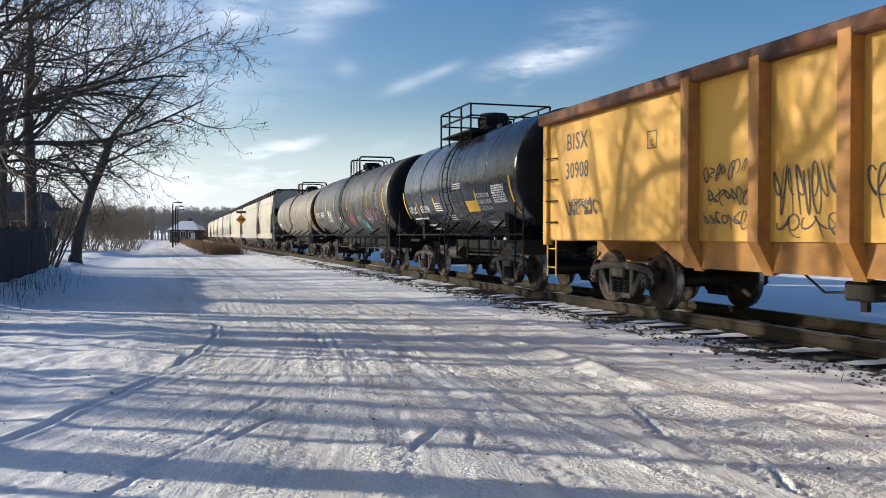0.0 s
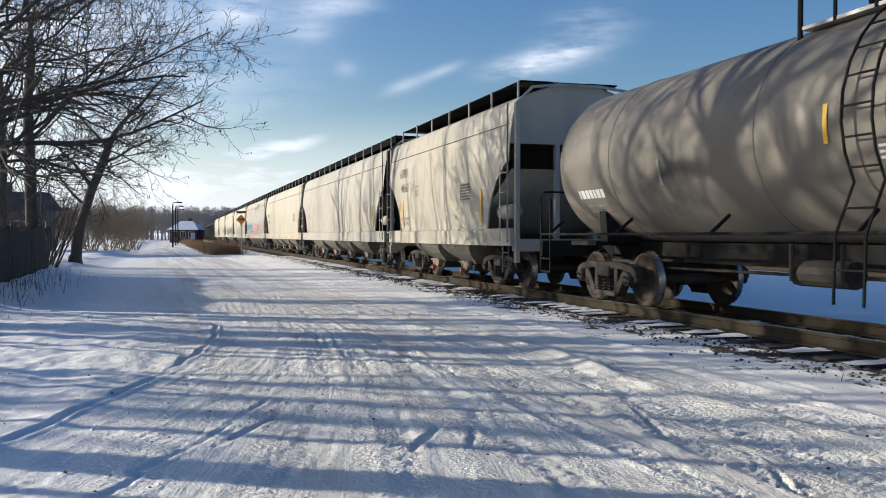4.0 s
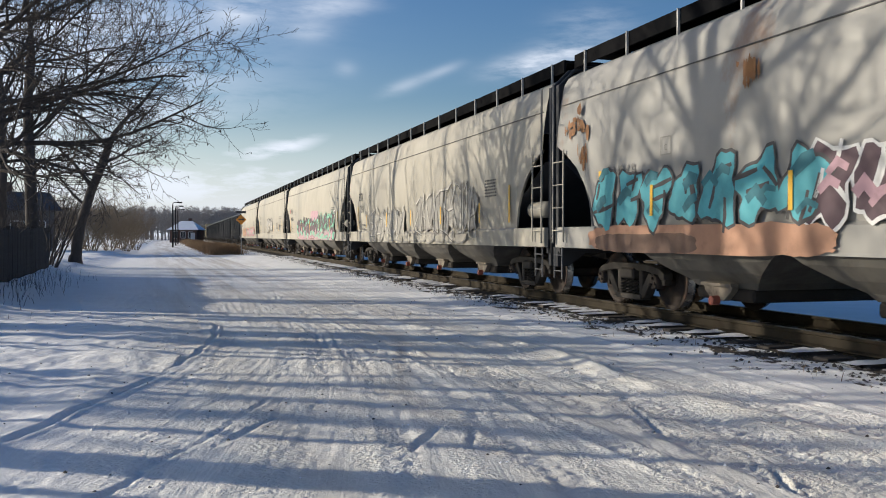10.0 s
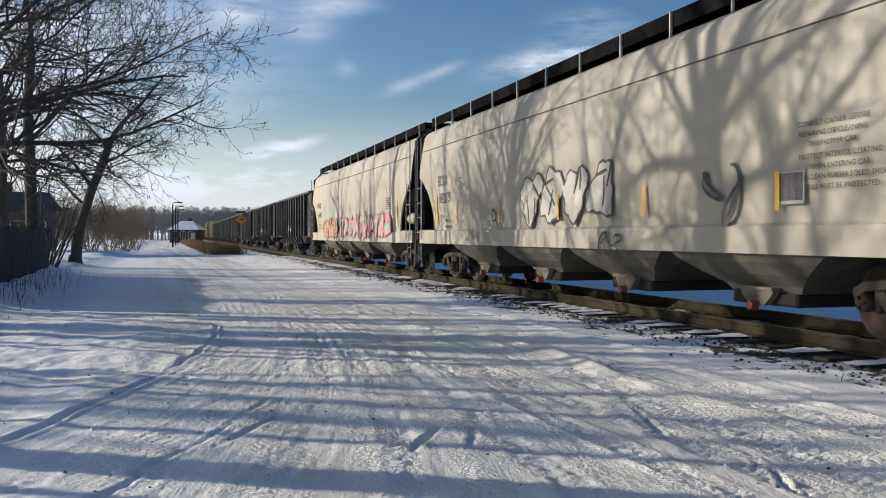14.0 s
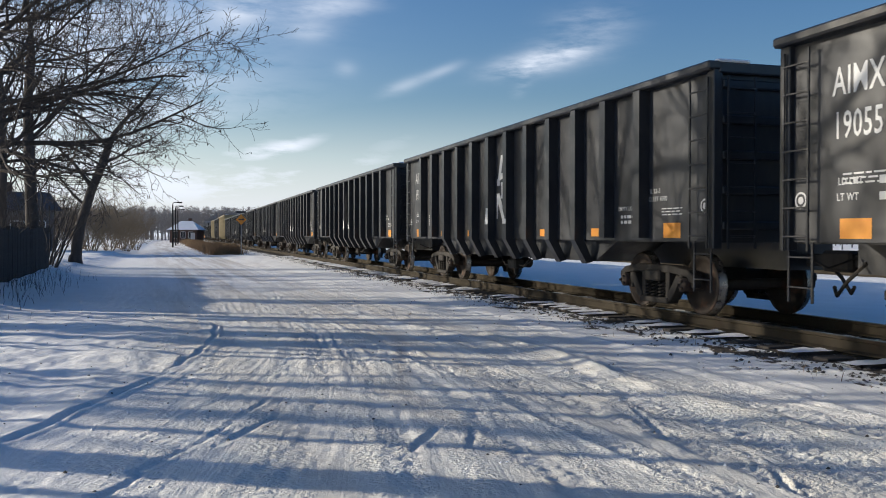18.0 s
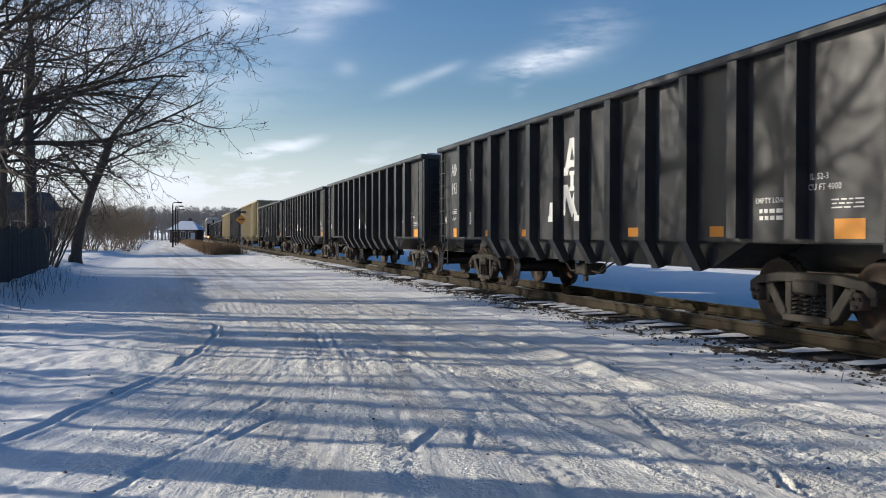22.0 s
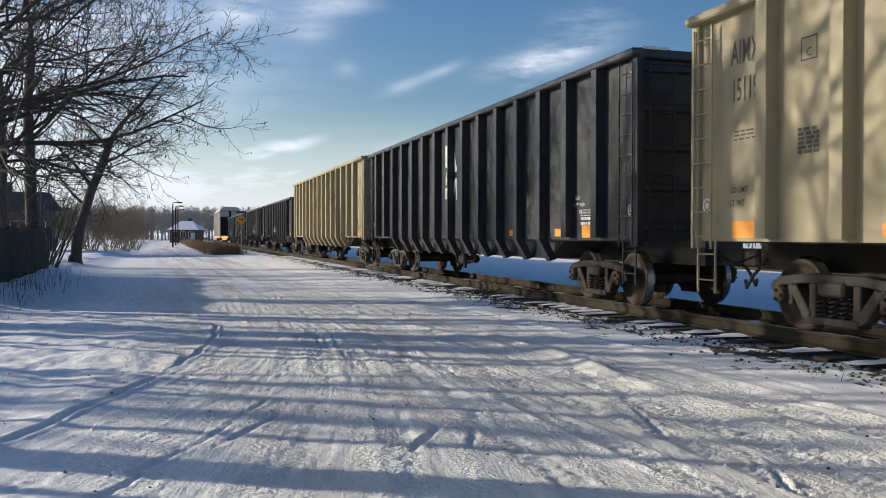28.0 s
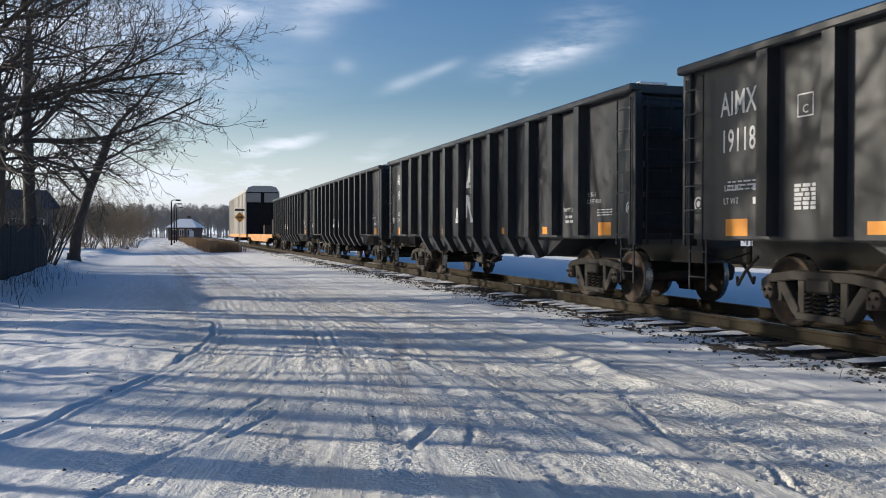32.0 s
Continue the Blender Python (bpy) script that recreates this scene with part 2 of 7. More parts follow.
for tag, c in (("teal", (0.07, 0.34, 0.38)), ("blue", (0.12, 0.22, 0.42)), ("pink", (0.40, 0.24, 0.27)), ("red", (0.42, 0.09, 0.07)), ("green", (0.14, 0.36, 0.25)), ("deep_teal", (0.025, 0.15, 0.18)),
               ("purple", (0.22, 0.14, 0.24)), ("brown", (0.15, 0.085, 0.055)), ("clay", (0.40, 0.21, 0.125)), ("ice", (0.42, 0.55, 0.60)), ("silver", (0.36, 0.36, 0.37)),
               ("soot", (0.05, 0.045, 0.045)), ("chalk", (0.62, 0.61, 0.58)), ("cream_chalk", (0.44, 0.42, 0.37)), ("ash", (0.13, 0.125, 0.118)), ("maroon", (0.075, 0.04, 0.05)), ("mint", (0.16, 0.42, 0.29)), ("rust", (0.21, 0.085, 0.018))):
    M[tag] = surface("spray_" + tag, c, tuple(min(1, x * 1.25 + 0.01) for x in c), 2.5, 0.65, stain=tuple(x * 0.75 for x in c), stain_scale=1.6, bump=0)


# ---------------------------------------------------------------- mesh helpers
def part(name, data, material, parent=None, label="", at=None, kind=""):
    """Links a bmesh or mesh as one object; a part when parent is given."""
    if isinstance(data, bmesh.types.BMesh):
        me = bpy.data.meshes.new(name)
        data.to_mesh(me)
        data.free()
    else:
        me = data
    if material and not me.materials:
        me.materials.append(material)
    ob = new(name, me)
    if parent:
        ob.parent = parent
    if at is not None:
        ob.matrix_basis = at if isinstance(at, Matrix) else Matrix.Translation(at)
    return tagged(ob, label, kind=kind)


def mesh_of(name, bm, material, smooth=False):
    me = bpy.data.meshes.new(name)
    if smooth:
        for f in bm.faces:
            f.smooth = True
    bm.to_mesh(me)
    bm.free()
    me.materials.append(material)
    return me


def thing(name, label, category, group="", at=None, kind=""):
    ob = new(name)
    ob.empty_display_size = 0.2
    if at is not None:
        ob.matrix_basis = at
    return tagged(ob, label, category, group, kind)


def box(bm, x0, x1, y0, y1, z0, z1, bevel=0.0):
    vs = [bm.verts.new((x, y, z)) for x in (x0, x1) for y in (y0, y1) for z in (z0, z1)]
    fs = [bm.faces.new([vs[i] for i in q]) for q in ((0, 1, 3, 2), (4, 6, 7, 5), (0, 4, 5, 1), (2, 3, 7, 6), (0, 2, 6, 4), (1, 5, 7, 3))]
    if bevel:
        es = list({e for f in fs for e in f.edges})
        bmesh.ops.bevel(bm, geom=es, offset=bevel, segments=1, affect="EDGES")
    return bm


def boxed(*a, **k):
    return box(bmesh.new(), *a, **k)


def tube(bm, pts, r, sides=6, cap=True):
    """A round bar along points; r may be a list."""
    pts = [Vector(p) for p in pts]
    rs = r if isinstance(r, (list, tuple)) else [r] * len(pts)
    rings = []
    up = None
    for i, p in enumerate(pts):
        d = (pts[min(i + 1, len(pts) - 1)] - pts[max(i - 1, 0)]).normalized()
        if up is None:
            up = Vector((0, 0, 1)) if abs(d.z) < 0.9 else Vector((1, 0, 0))
        a = d.cross(up).normalized()
        b = a.cross(d).normalized()
        up = b
        rings.append([bm.verts.new(p + rs[i] * (math.cos(k * 2 * math.pi / sides) * a + math.sin(k * 2 * math.pi / sides) * b)) for k in range(sides)])
    for r0, r1 in zip(rings, rings[1:]):
        for k in range(sides):
            bm.faces.new((r0[k], r0[(k + 1) % sides], r1[(k + 1) % sides], r1[k]))
    if cap:
        bm.faces.new(rings[0][::-1])
        bm.faces.new(rings[-1])
    return bm


def prism(bm, outline, axis, lo, hi):
    """Extrudes an outline of 2D points along an axis ('x', 'y' or 'z')."""
    def put(u, v, w):
        return {"x": (w, u, v), "y": (u, w, v), "z": (u, v, w)}[axis]
    a = [bm.verts.new(put(u, v, lo)) for u, v in outline]
    b = [bm.verts.new(put(u, v, hi)) for u, v in outline]
    n = len(outline)
    fs = [bm.faces.new(a), bm.faces.new(b[::-1])]
    for i in range(n):
        fs.append(bm.faces.new((a[i], b[i], b[(i + 1) % n], a[(i + 1) % n])))
    bmesh.ops.recalc_face_normals(bm, faces=fs)
    return bm


def lathe(bm, profile, axis="x", steps=24, centre=(0, 0, 0)):
    """Turns a profile of (along, radius) about an axis through centre."""
    rings = []
    for u, r in profile:
        ring = []
        for k in range(steps):
            c, s = math.cos(2 * math.pi * k / steps) * r, math.sin(2 * math.pi * k / steps) * r
            v = {"x": (u, c, s), "y": (c, u, s), "z": (c, s, u)}[axis]
            ring.append(bm.verts.new(Vector(v) + Vector(centre)))
        rings.append(ring)
    fs = []
    for a, b in zip(rings, rings[1:]):
        for k in range(steps):
            fs.append(bm.faces.new((a[k], a[(k + 1) % steps], b[(k + 1) % steps], b[k])))
    fs += [bm.faces.new(rings[0][::-1]), bm.faces.new(rings[-1])]
    bmesh.ops.recalc_face_normals(bm, faces=fs)
    return bm


TABLES = {}


def fbm(x, y, scale, octaves=4, seed=0):
    """Value noise on numpy arrays, about -0.5 to 0.5."""
    if seed not in TABLES:
        TABLES[seed] = np.random.RandomState(seed).rand(256, 256)
    table = TABLES[seed]
    total, amp, norm = np.zeros_like(x), 1.0, 0.0
    for _ in range(octaves):
        u, v = x / scale + 37.7, y / scale + 11.3
        i, j = np.floor(u).astype(int), np.floor(v).astype(int)
        a, b = u - i, v - j
        a, b = a * a * (3 - 2 * a), b * b * (3 - 2 * b)
        g = lambda p, q: table[p % 256, q % 256]
        total += amp * ((g(i, j) * (1 - a) + g(i + 1, j) * a) * (1 - b) + (g(i, j + 1) * (1 - a) + g(i + 1, j + 1) * a) * b - 0.5)
        norm += amp
        amp *= 0.5
        scale *= 0.5
    return total / norm


def bend_x(y):
    """Centre of the near track at y."""
    return TRACK_X + 0.5 * BEND * np.clip(y, 0, None) ** 2


# ---------------------------------------------------------------- lettering, set once while the scene is still empty
LETTERS = {}


def set_letters(strings):
    made = []
    for s in strings:
        cu = bpy.data.curves.new("lettering", "FONT")
        cu.body, cu.size, cu.align_x, cu.align_y, cu.resolution_u, cu.space_character = s, 1.0, "CENTER", "CENTER", 2, 1.06
        cu.offset = 0.010
        made.append((s, new("lettering", cu)))
    graph = bpy.context.evaluated_depsgraph_get()
    for s, ob in made:
        LETTERS[s] = bpy.data.meshes.new_from_object(ob.evaluated_get(graph))
    for s, ob in made:
        cu = ob.data
        bpy.data.objects.remove(ob)
        bpy.data.curves.remove(cu)


BLACK_NUMBERS = ("19055", "19280", "19313", "19071", "19369", "19200", "19083", "19107", "19118", "19126", "19241", "19034")
set_letters(BLACK_NUMBERS + ("AIMX", "BISX", "30908", "25008", "15119", "15124", "LD LMT", "LT WT", "EMPTY LOAD", "C", "IL 52-3", "CU FT 4000", "UTLX", "631584", "POTASSIUM", "HYDROXIDE", "SOLUTION", "WFRX", "159671",
            "AOKX", "491651", "LD LMT 234200", "LT WT 51800", "XOMX", "720440", "ELTX", "7240", "RVRX", "464086", "464043", "LD LMT 220300", "LT WT 65700", "CEFX", "51343", "ECUX", "882275", "704269",
            "CAR EQUIPPED WITH", "VENTED HATCHES", "DO NOT STEAM", "CLEAN CAR", "CONSULT OWNER BEFORE", "REPAIRING OR CLEANING", "THIS HOPPER CAR", "PROTECT INTERIOR COATING",
            "WHEN ENTERING CAR", "WEAR CLEAN RUBBER SOLED SHOES", "TOOLS MUST BE PROTECTED"))


# ---------------------------------------------------------------- ground
def step_line(knots):
    """Coordinates with a step that changes along the way: (start, step) ..., end."""
    out, v = [], knots[0][0]
    for (a, s0), (b, s1) in zip(knots, knots[1:]):
        while v < b:
            out.append(v)
            v += s0 + (s1 - s0) * (v - a) / (b - a)
        v = b
    return np.array(out + [knots[-1][0]])


def rut(x, y, pts, width, depth, berm=0.5):
    """A wheel rut along a polyline of (x, y): a groove with small banks beside it."""
    best = np.full(x.shape, 9.0)
    for (ax, ay), (bx, by) in zip(pts, pts[1:]):
        dx, dy = bx - ax, by - ay
        t = np.clip(((x - ax) * dx + (y - ay) * dy) / (dx * dx + dy * dy), 0, 1)
        best = np.minimum(best, np.hypot(x - ax - t * dx, y - ay - t * dy))
    q = best / width
    return -depth * np.exp(-(q * 2) ** 4) + berm * depth * np.exp(-((q - 0.95) * 3.0) ** 2)


EDGE_Y = (0.0, 5.0, 7.1, 8.1, 9.3, 10.2, 12.1, 13.7, 15.4, 16.4, 18.0, 22.0)
EDGE_X = (-3.2, -1.8, -1.06, -0.75, -0.28, -0.03, 0.42, 0.64, 0.72, 0.27, -1.6, -4.0)     # where the driven snow ends on the verge side
TREADS = ((((-0.6, 4.6), (0.25, 7.0), (1.2, 9.8), (1.8, 13.0), (2.1, 20.0)), 0.15), (((0.1, 4.2), (0.95, 6.6), (1.55, 9.2), (2.15, 13.6), (2.4, 22.0)), 0.15),
          (((1.1, 3.8), (1.55, 6.0), (2.0, 9.0), (2.5, 14.0), (2.6, 24.0)), 0.13), (((3.15, 3.8), (3.0, 6.7), (2.9, 11.0), (2.7, 22.0)), 0.12), (((2.2, 3.8), (2.45, 6.5), (2.6, 10.0), (2.4, 18.0)), 0.15),
          (((4.2, 3.9), (4.1, 7.5), (4.0, 11.0), (3.6, 20.0)), 0.24), (((5.05, 4.2), (5.0, 8.0), (4.75, 12.0)), 0.22), (((-1.0, 5.2), (-0.35, 7.6), (0.3, 10.0), (1.0, 13.6), (1.3, 20.0)), 0.13), (((3.65, 3.8), (3.5, 6.8), (3.3, 10.0)), 0.13))
RIDGES = ((((4.50, 9.6), (4.51, 7.4), (4.70, 5.2), (4.95, 3.8)), 0.10, 0.050), (((5.50, 9.8), (5.49, 7.5), (5.39, 5.6), (5.30, 4.2)), 0.11, 0.050), (((4.55, 12.5), (4.58, 9.2), (4.45, 8.6)), 0.12, 0.055), (((3.62, 7.1), (3.48, 6.2), (3.36, 5.4)), 0.08, 0.030),
          (((2.85, 6.8), (2.93, 5.0)), 0.03, 0.010), (((3.12, 6.8), (3.22, 5.0)), 0.03, 0.010), (((5.9, 15.0), (5.6, 12.0), (5.9, 9.5)), 0.16, 0.05), (((3.4, 17.0), (3.9, 13.5), (4.3, 11.0)), 0.12, 0.035))
RUTS = ((((-1.5, 6.2), (-1.06, 7.1), (-0.75, 8.1), (-0.28, 9.3), (-0.03, 10.2), (0.42, 12.1), (0.64, 13.7), (0.72, 15.4), (0.27, 16.4)), 0.062, 0.032),
        (((0.88, 8.25), (0.23, 6.69), (-0.2, 5.9)), 0.06, 0.026), (((0.90, 7.55), (0.31, 6.46)), 0.06, 0.026), (((1.95, 6.55), (1.60, 5.91)), 0.06, 0.030), (((2.25, 6.5), (2.02, 5.9)), 0.05, 0.018),
        (((3.80, 6.85), (3.53, 5.75)), 0.045, 0.032), (((3.82, 5.25), (3.52, 4.35)), 0.045, 0.034), (((0.55, 8.6), (-0.35, 6.6)), 0.04, 0.010), (((1.3, 8.0), (0.75, 6.5)), 0.035, 0.010), (((0.0, 6.2), (-0.5, 5.2)), 0.05, 0.02), (((2.15, 13.6), (1.85, 11.0)), 0.05, 0.02),
        (((2.35, 13.4), (2.05, 10.8)), 0.05, 0.018))


def off_line(x, y, pts):
    """Distance from a polyline and the way gone along it, on arrays."""
    best, way, gone = np.full(x.shape, 99.0), np.zeros(x.shape), 0.0
    for (ax, ay), (bx, by) in zip(pts, pts[1:]):
        dx, dy = bx - ax, by - ay
        L = math.hypot(dx, dy)
        t = np.clip(((x - ax) * dx + (y - ay) * dy) / (L * L), 0, 1)
        d = np.hypot(x - ax - t * dx, y - ay - t * dy) * np.where((x - ax) * dy - (y - ay) * dx < 0, -1, 1)
        near = np.abs(d) < np.abs(best)
        best, way = np.where(near, d, best), np.where(near, gone + t * L, way)
        gone += L
    return best, way


def ground_height(x, y):
    driven = 0.5 + 0.5 * np.tanh((x - np.interp(y, EDGE_Y, EDGE_X)) / 0.10)
    z = 0.10 * fbm(x, y, 9.0, 3, 3) * (1 - 0.6 * driven)
    # loose snow on the verge: lumps, old prints and ripples
    z += (1 - driven) * (0.02 + 0.10 * fbm(x, y * 0.8, 0.75, 4, 5) + 0.06 * fbm(x * 1.0, y * 0.7, 0.30, 3, 6))
    # packed snow: shallow waves along the way, crumbs pressed into it
    along = x - np.clip(0.42 - 0.12 * x, 0.0, 0.45) * (np.clip(y, 0, 14) - 7.0)
    z += driven * (0.026 * fbm(along, y * 0.35, 0.8, 3, 15) + 0.008 * fbm(along, y * 0.10, 0.22, 3, 16) + 0.013 * fbm(along, y * 0.10, 0.075, 2, 24) + 0.011 * fbm(x, y, 0.11, 2, 9))
    worn = np.clip(0.75 + 1.6 * fbm(x, y * 0.5, 1.6, 2, 14), 0.0, 1.0)
    for k, (pts, w) in enumerate(TREADS):
        d, way = off_line(x, y, pts)
        lane = np.exp(-(d / w) ** 6) * worn
        lugs = np.sign(np.sin(way * 62.0 + 26.0 * np.abs(d) + k)) * (np.abs(np.sin(d * 34.0 / w * 0.15 + k)) > 0.35)
        z += lane * (-0.005 + 0.0052 * lugs + 0.020 * fbm(x + k, y, 0.06, 1, 17)) + 0.005 * np.exp(-((np.abs(d) - w * 1.2) / 0.035) ** 2) * worn
    for pts, w, d in RUTS:
        z += rut(x + 0.09 * fbm(x, y, 0.30, 3, 23), y, pts, w, d * 0.66, 0.5) * np.clip(0.75 + 2.2 * fbm(x, y, 0.35, 2, 18), 0.1, 1.5)
    for pts, w, d in RIDGES:
        off, _ = off_line(x, y, pts)
        z += 0.6 * d * np.exp(-(off / w) ** 2) * (1.0 + 1.1 * fbm(x, y, 0.4, 3, 19))
    # drifts thrown up between road and track
    q = np.clip((x - 3.6) / 1.2, 0, 1) * np.clip((6.6 - x) / 0.9, 0, 1)
    z += q * (0.09 * fbm(x * 1.2, y * 0.35, 1.5, 3, 21) + 0.04 + 0.028 * fbm(x, y * 0.6, 0.4, 3, 22))
    # bank on the verge
    b = np.clip((-2.6 - x) / 2.2, 0, 1)
    z += b * b * (3 - 2 * b) * (0.28 + 0.25 * fbm(x, y, 1.6, 3, 8))
    # the bed of the line
    c = np.abs(x - bend_x(y))
    t = np.clip((2.9 - c) / 1.3, 0, 1)
    bed = RAIL_Z - 0.235 + 0.05 * fbm(x, y, 0.5, 3, 12)
    z = z * (1 - t) + bed * t
    far = np.clip((np.hypot(x, y) - 150) / 350, 0, 1)
    return z * (1 - far)


def ground_z(x, y):
    return float(ground_height(np.array([float(x)]), np.array([float(y)]))[0])


def snow_material():
    m, n, l, p = nodes_of("packed_snow")
    co = n.new("ShaderNodeTexCoord")
    sep = n.new("ShaderNodeSeparateXYZ")
    l.new(co.outputs["Object"], sep.inputs["Vector"])

    def calc(op, a, b=0.0):
        k = n.new("ShaderNodeMath"); k.operation = op
        for i, v in enumerate((a, b)):
            if isinstance(v, (int, float)):
                k.inputs[i].default_value = v
            else:
                l.new(v, k.inputs[i])
        return k.outputs["Value"]

    def lanes(lean, scale, detail, squash):
        """Noise in streaks along the road, which leans by so much over its length."""
        mp = n.new("ShaderNodeCombineXYZ")
        l.new(calc("ADD", sep.outputs["X"], calc("MULTIPLY", sep.outputs["Y"], lean)), mp.inputs["X"])
        l.new(calc("MULTIPLY", sep.outputs["Y"], squash), mp.inputs["Y"])
        nz = n.new("ShaderNodeTexNoise")
        for key, v in (("Scale", scale), ("Detail", detail), ("Roughness", 0.62)):
            nz.inputs[key].default_value = v
        l.new(mp.outputs["Vector"], nz.inputs["Vector"])
        return nz.outputs["Fac"]
    white = blend(n, l, span(n, l, noise_node(n, l, 1.3, 5), 0.3, 0.7), (0.88, 0.87, 0.835), (0.94, 0.93, 0.90))
    packed = blend(n, l, span(n, l, noise_node(n, l, 2.3, 5), 0.3, 0.7), (0.77, 0.745, 0.665), (0.87, 0.85, 0.775))
    # sand and grit ground into the wheel lanes, more of it where the way is worn
    middle = calc("ABSOLUTE", calc("SUBTRACT", calc("ADD", sep.outputs["X"], calc("MULTIPLY", sep.outputs["Y"], 0.018)), 2.6))
    road = span(n, l, middle, 1.6, 3.2, 1.0, 0.0)
    worn = span(n, l, sep.outputs["Y"], 5.0, 30.0, 0.35, 0.62)
    # packed tone turns white far off: the distant road's brightness is put into its colour
    white = blend(n, l, span(n, l, calc("ADD", middle, noise_node(n, l, 0.8, 4, 0.6, (1, 0.3, 1))), 2.6, 4.2, 1.0, 0.0), white, blend(n, l, span(n, l, sep.outputs["Y"], 12.0, 30.0), packed, white))
    dirty = calc("MULTIPLY", calc("MULTIPLY", span(n, l, lanes(0.026, 1.5, 5.0, 0.03), 0.42, 0.60, 0.0, 1.0), road), worn)
    grit = calc("MULTIPLY", dirty, span(n, l, noise_node(n, l, 16, 5, 0.7), 0.30, 0.62, 0.45, 0.95))
    col = blend(n, l, grit, white, (0.40, 0.34, 0.27))
    # one oily streak along the lane
    streak = calc("ABSOLUTE", calc("SUBTRACT", calc("SUBTRACT", sep.outputs["X"], calc("MULTIPLY", sep.outputs["Y"], 0.24)), 0.17))
    ends = calc("MULTIPLY", span(n, l, sep.outputs["Y"], 7.6, 9.2), span(n, l, sep.outputs["Y"], 13.5, 11.0))
    col = blend(n, l, calc("MULTIPLY", calc("MULTIPLY", span(n, l, streak, 0.13, 0.02, 0.0, 0.62), ends), span(n, l, noise_node(n, l, 6, 4, 0.7), 0.3, 0.6)), col, (0.26, 0.22, 0.19))
    # bare ballast and cinders along the line
    near = calc("ABSOLUTE", calc("SUBTRACT", calc("SUBTRACT", sep.outputs["X"], calc("MULTIPLY", calc("MULTIPLY", sep.outputs["Y"], sep.outputs["Y"]), 3.8e-5)), 8.45))
    bare = calc("ADD", noise_node(n, l, 2.6, 6, 0.68, (1.0, 0.5, 1.0)), span(n, l, near, 1.2, 4.2, 0.08, -0.38))
    ground_col = blend(n, l, span(n, l, noise_node(n, l, 30, 4, 0.7), 0.35, 0.65), (0.030, 0.026, 0.022), (0.12, 0.10, 0.08))
    col = blend(n, l, span(n, l, bare, 0.50, 0.55), col, ground_col)
    l.new(col, p.inputs["Base Color"])
    p.inputs["Roughness"].default_value = 0.8
    p.inputs["Specular IOR Level"].default_value = 0.12
    h = calc("ADD", span(n, l, noise_node(n, l, 42, 4, 0.65), 0.0, 1.0, 0.0, 0.5), span(n, l, noise_node(n, l, 9, 4, 0.6, (1, 0.5, 1)), 0.0, 1.0, 0.0, 0.9))
    # knobs that tyres pressed into the lanes, and fine lines drawn by them
    tracks = span(n, l, middle, 2.4, 3.4, 1.0, 0.0)
    knobs = span(n, l, noise_node(n, l, 24, 2, 0.5, (1.0, 1.25, 1.0)), 0.43, 0.57, 0.0, 1.0)
    pressed = calc("MULTIPLY", calc("MULTIPLY", knobs, span(n, l, lanes(-0.10, 2.6, 3.0, 0.10), 0.42, 0.54, 0.0, 0.50)), tracks)
    drawn = calc("MULTIPLY", span(n, l, lanes(-0.22, 17.0, 2.0, 0.06), 0.40, 0.60, 0.0, 0.13), tracks)
    h = calc("ADD", h, calc("ADD", pressed, drawn))
    bumped(n, l, p, h, 0.62, 0.022)
    return m


def build_ground():
    gx = step_line([(-2500, 400), (-400, 60), (-60, 5), (-14, 0.5), (-5, 0.06), (-2.4, 0.027), (5.8, 0.027), (7.2, 0.08), (12, 0.3), (30, 1.5), (80, 10), (400, 80), (2500, 400), (2600, 400)])
    gy = step_line([(-600, 100), (-60, 6), (-5, 0.6), (3.3, 0.025), (8.5, 0.025), (13, 0.05), (24, 0.13), (60, 0.5), (140, 4), (600, 60), (3500, 500), (3600, 500)])
    X, Y = np.meshgrid(gx, gy)
    Z = ground_height(X, Y)
    verts = np.stack([X.ravel(), Y.ravel(), Z.ravel()], 1)
    nx, ny = len(gx), len(gy)
    i = np.arange(nx * ny).reshape(ny, nx)
    quads = np.stack([i[:-1, :-1].ravel(), i[:-1, 1:].ravel(), i[1:, 1:].ravel(), i[1:, :-1].ravel()], 1)
    me = bpy.data.meshes.new("ground")
    me.vertices.add(len(verts)); me.vertices.foreach_set("co", verts.ravel())
    me.loops.add(quads.size); me.loops.foreach_set("vertex_index", quads.ravel())
    me.polygons.add(len(quads)); me.polygons.foreach_set("loop_start", np.arange(0, quads.size, 4))
    me.polygons.foreach_set("use_smooth", np.ones(len(quads), bool))
    me.update(calc_edges=True)
    me.materials.append(snow_material())
    return tagged(new("ground", me), "packed and rutted snow over gravel road and verges", "snow", kind="structure")


build_ground()


# ---------------------------------------------------------------- railway line
RAIL_SECTION = ((-0.075, 0.0), (0.075, 0.0), (0.075, 0.012), (0.012, 0.032), (0.010, 0.135), (0.036, 0.145), (0.036, 0.178), (0.028, 0.186), (-0.028, 0.186), (-0.036, 0.178), (-0.036, 0.145), (-0.010, 0.135), (-0.012, 0.032), (-0.075, 0.012))


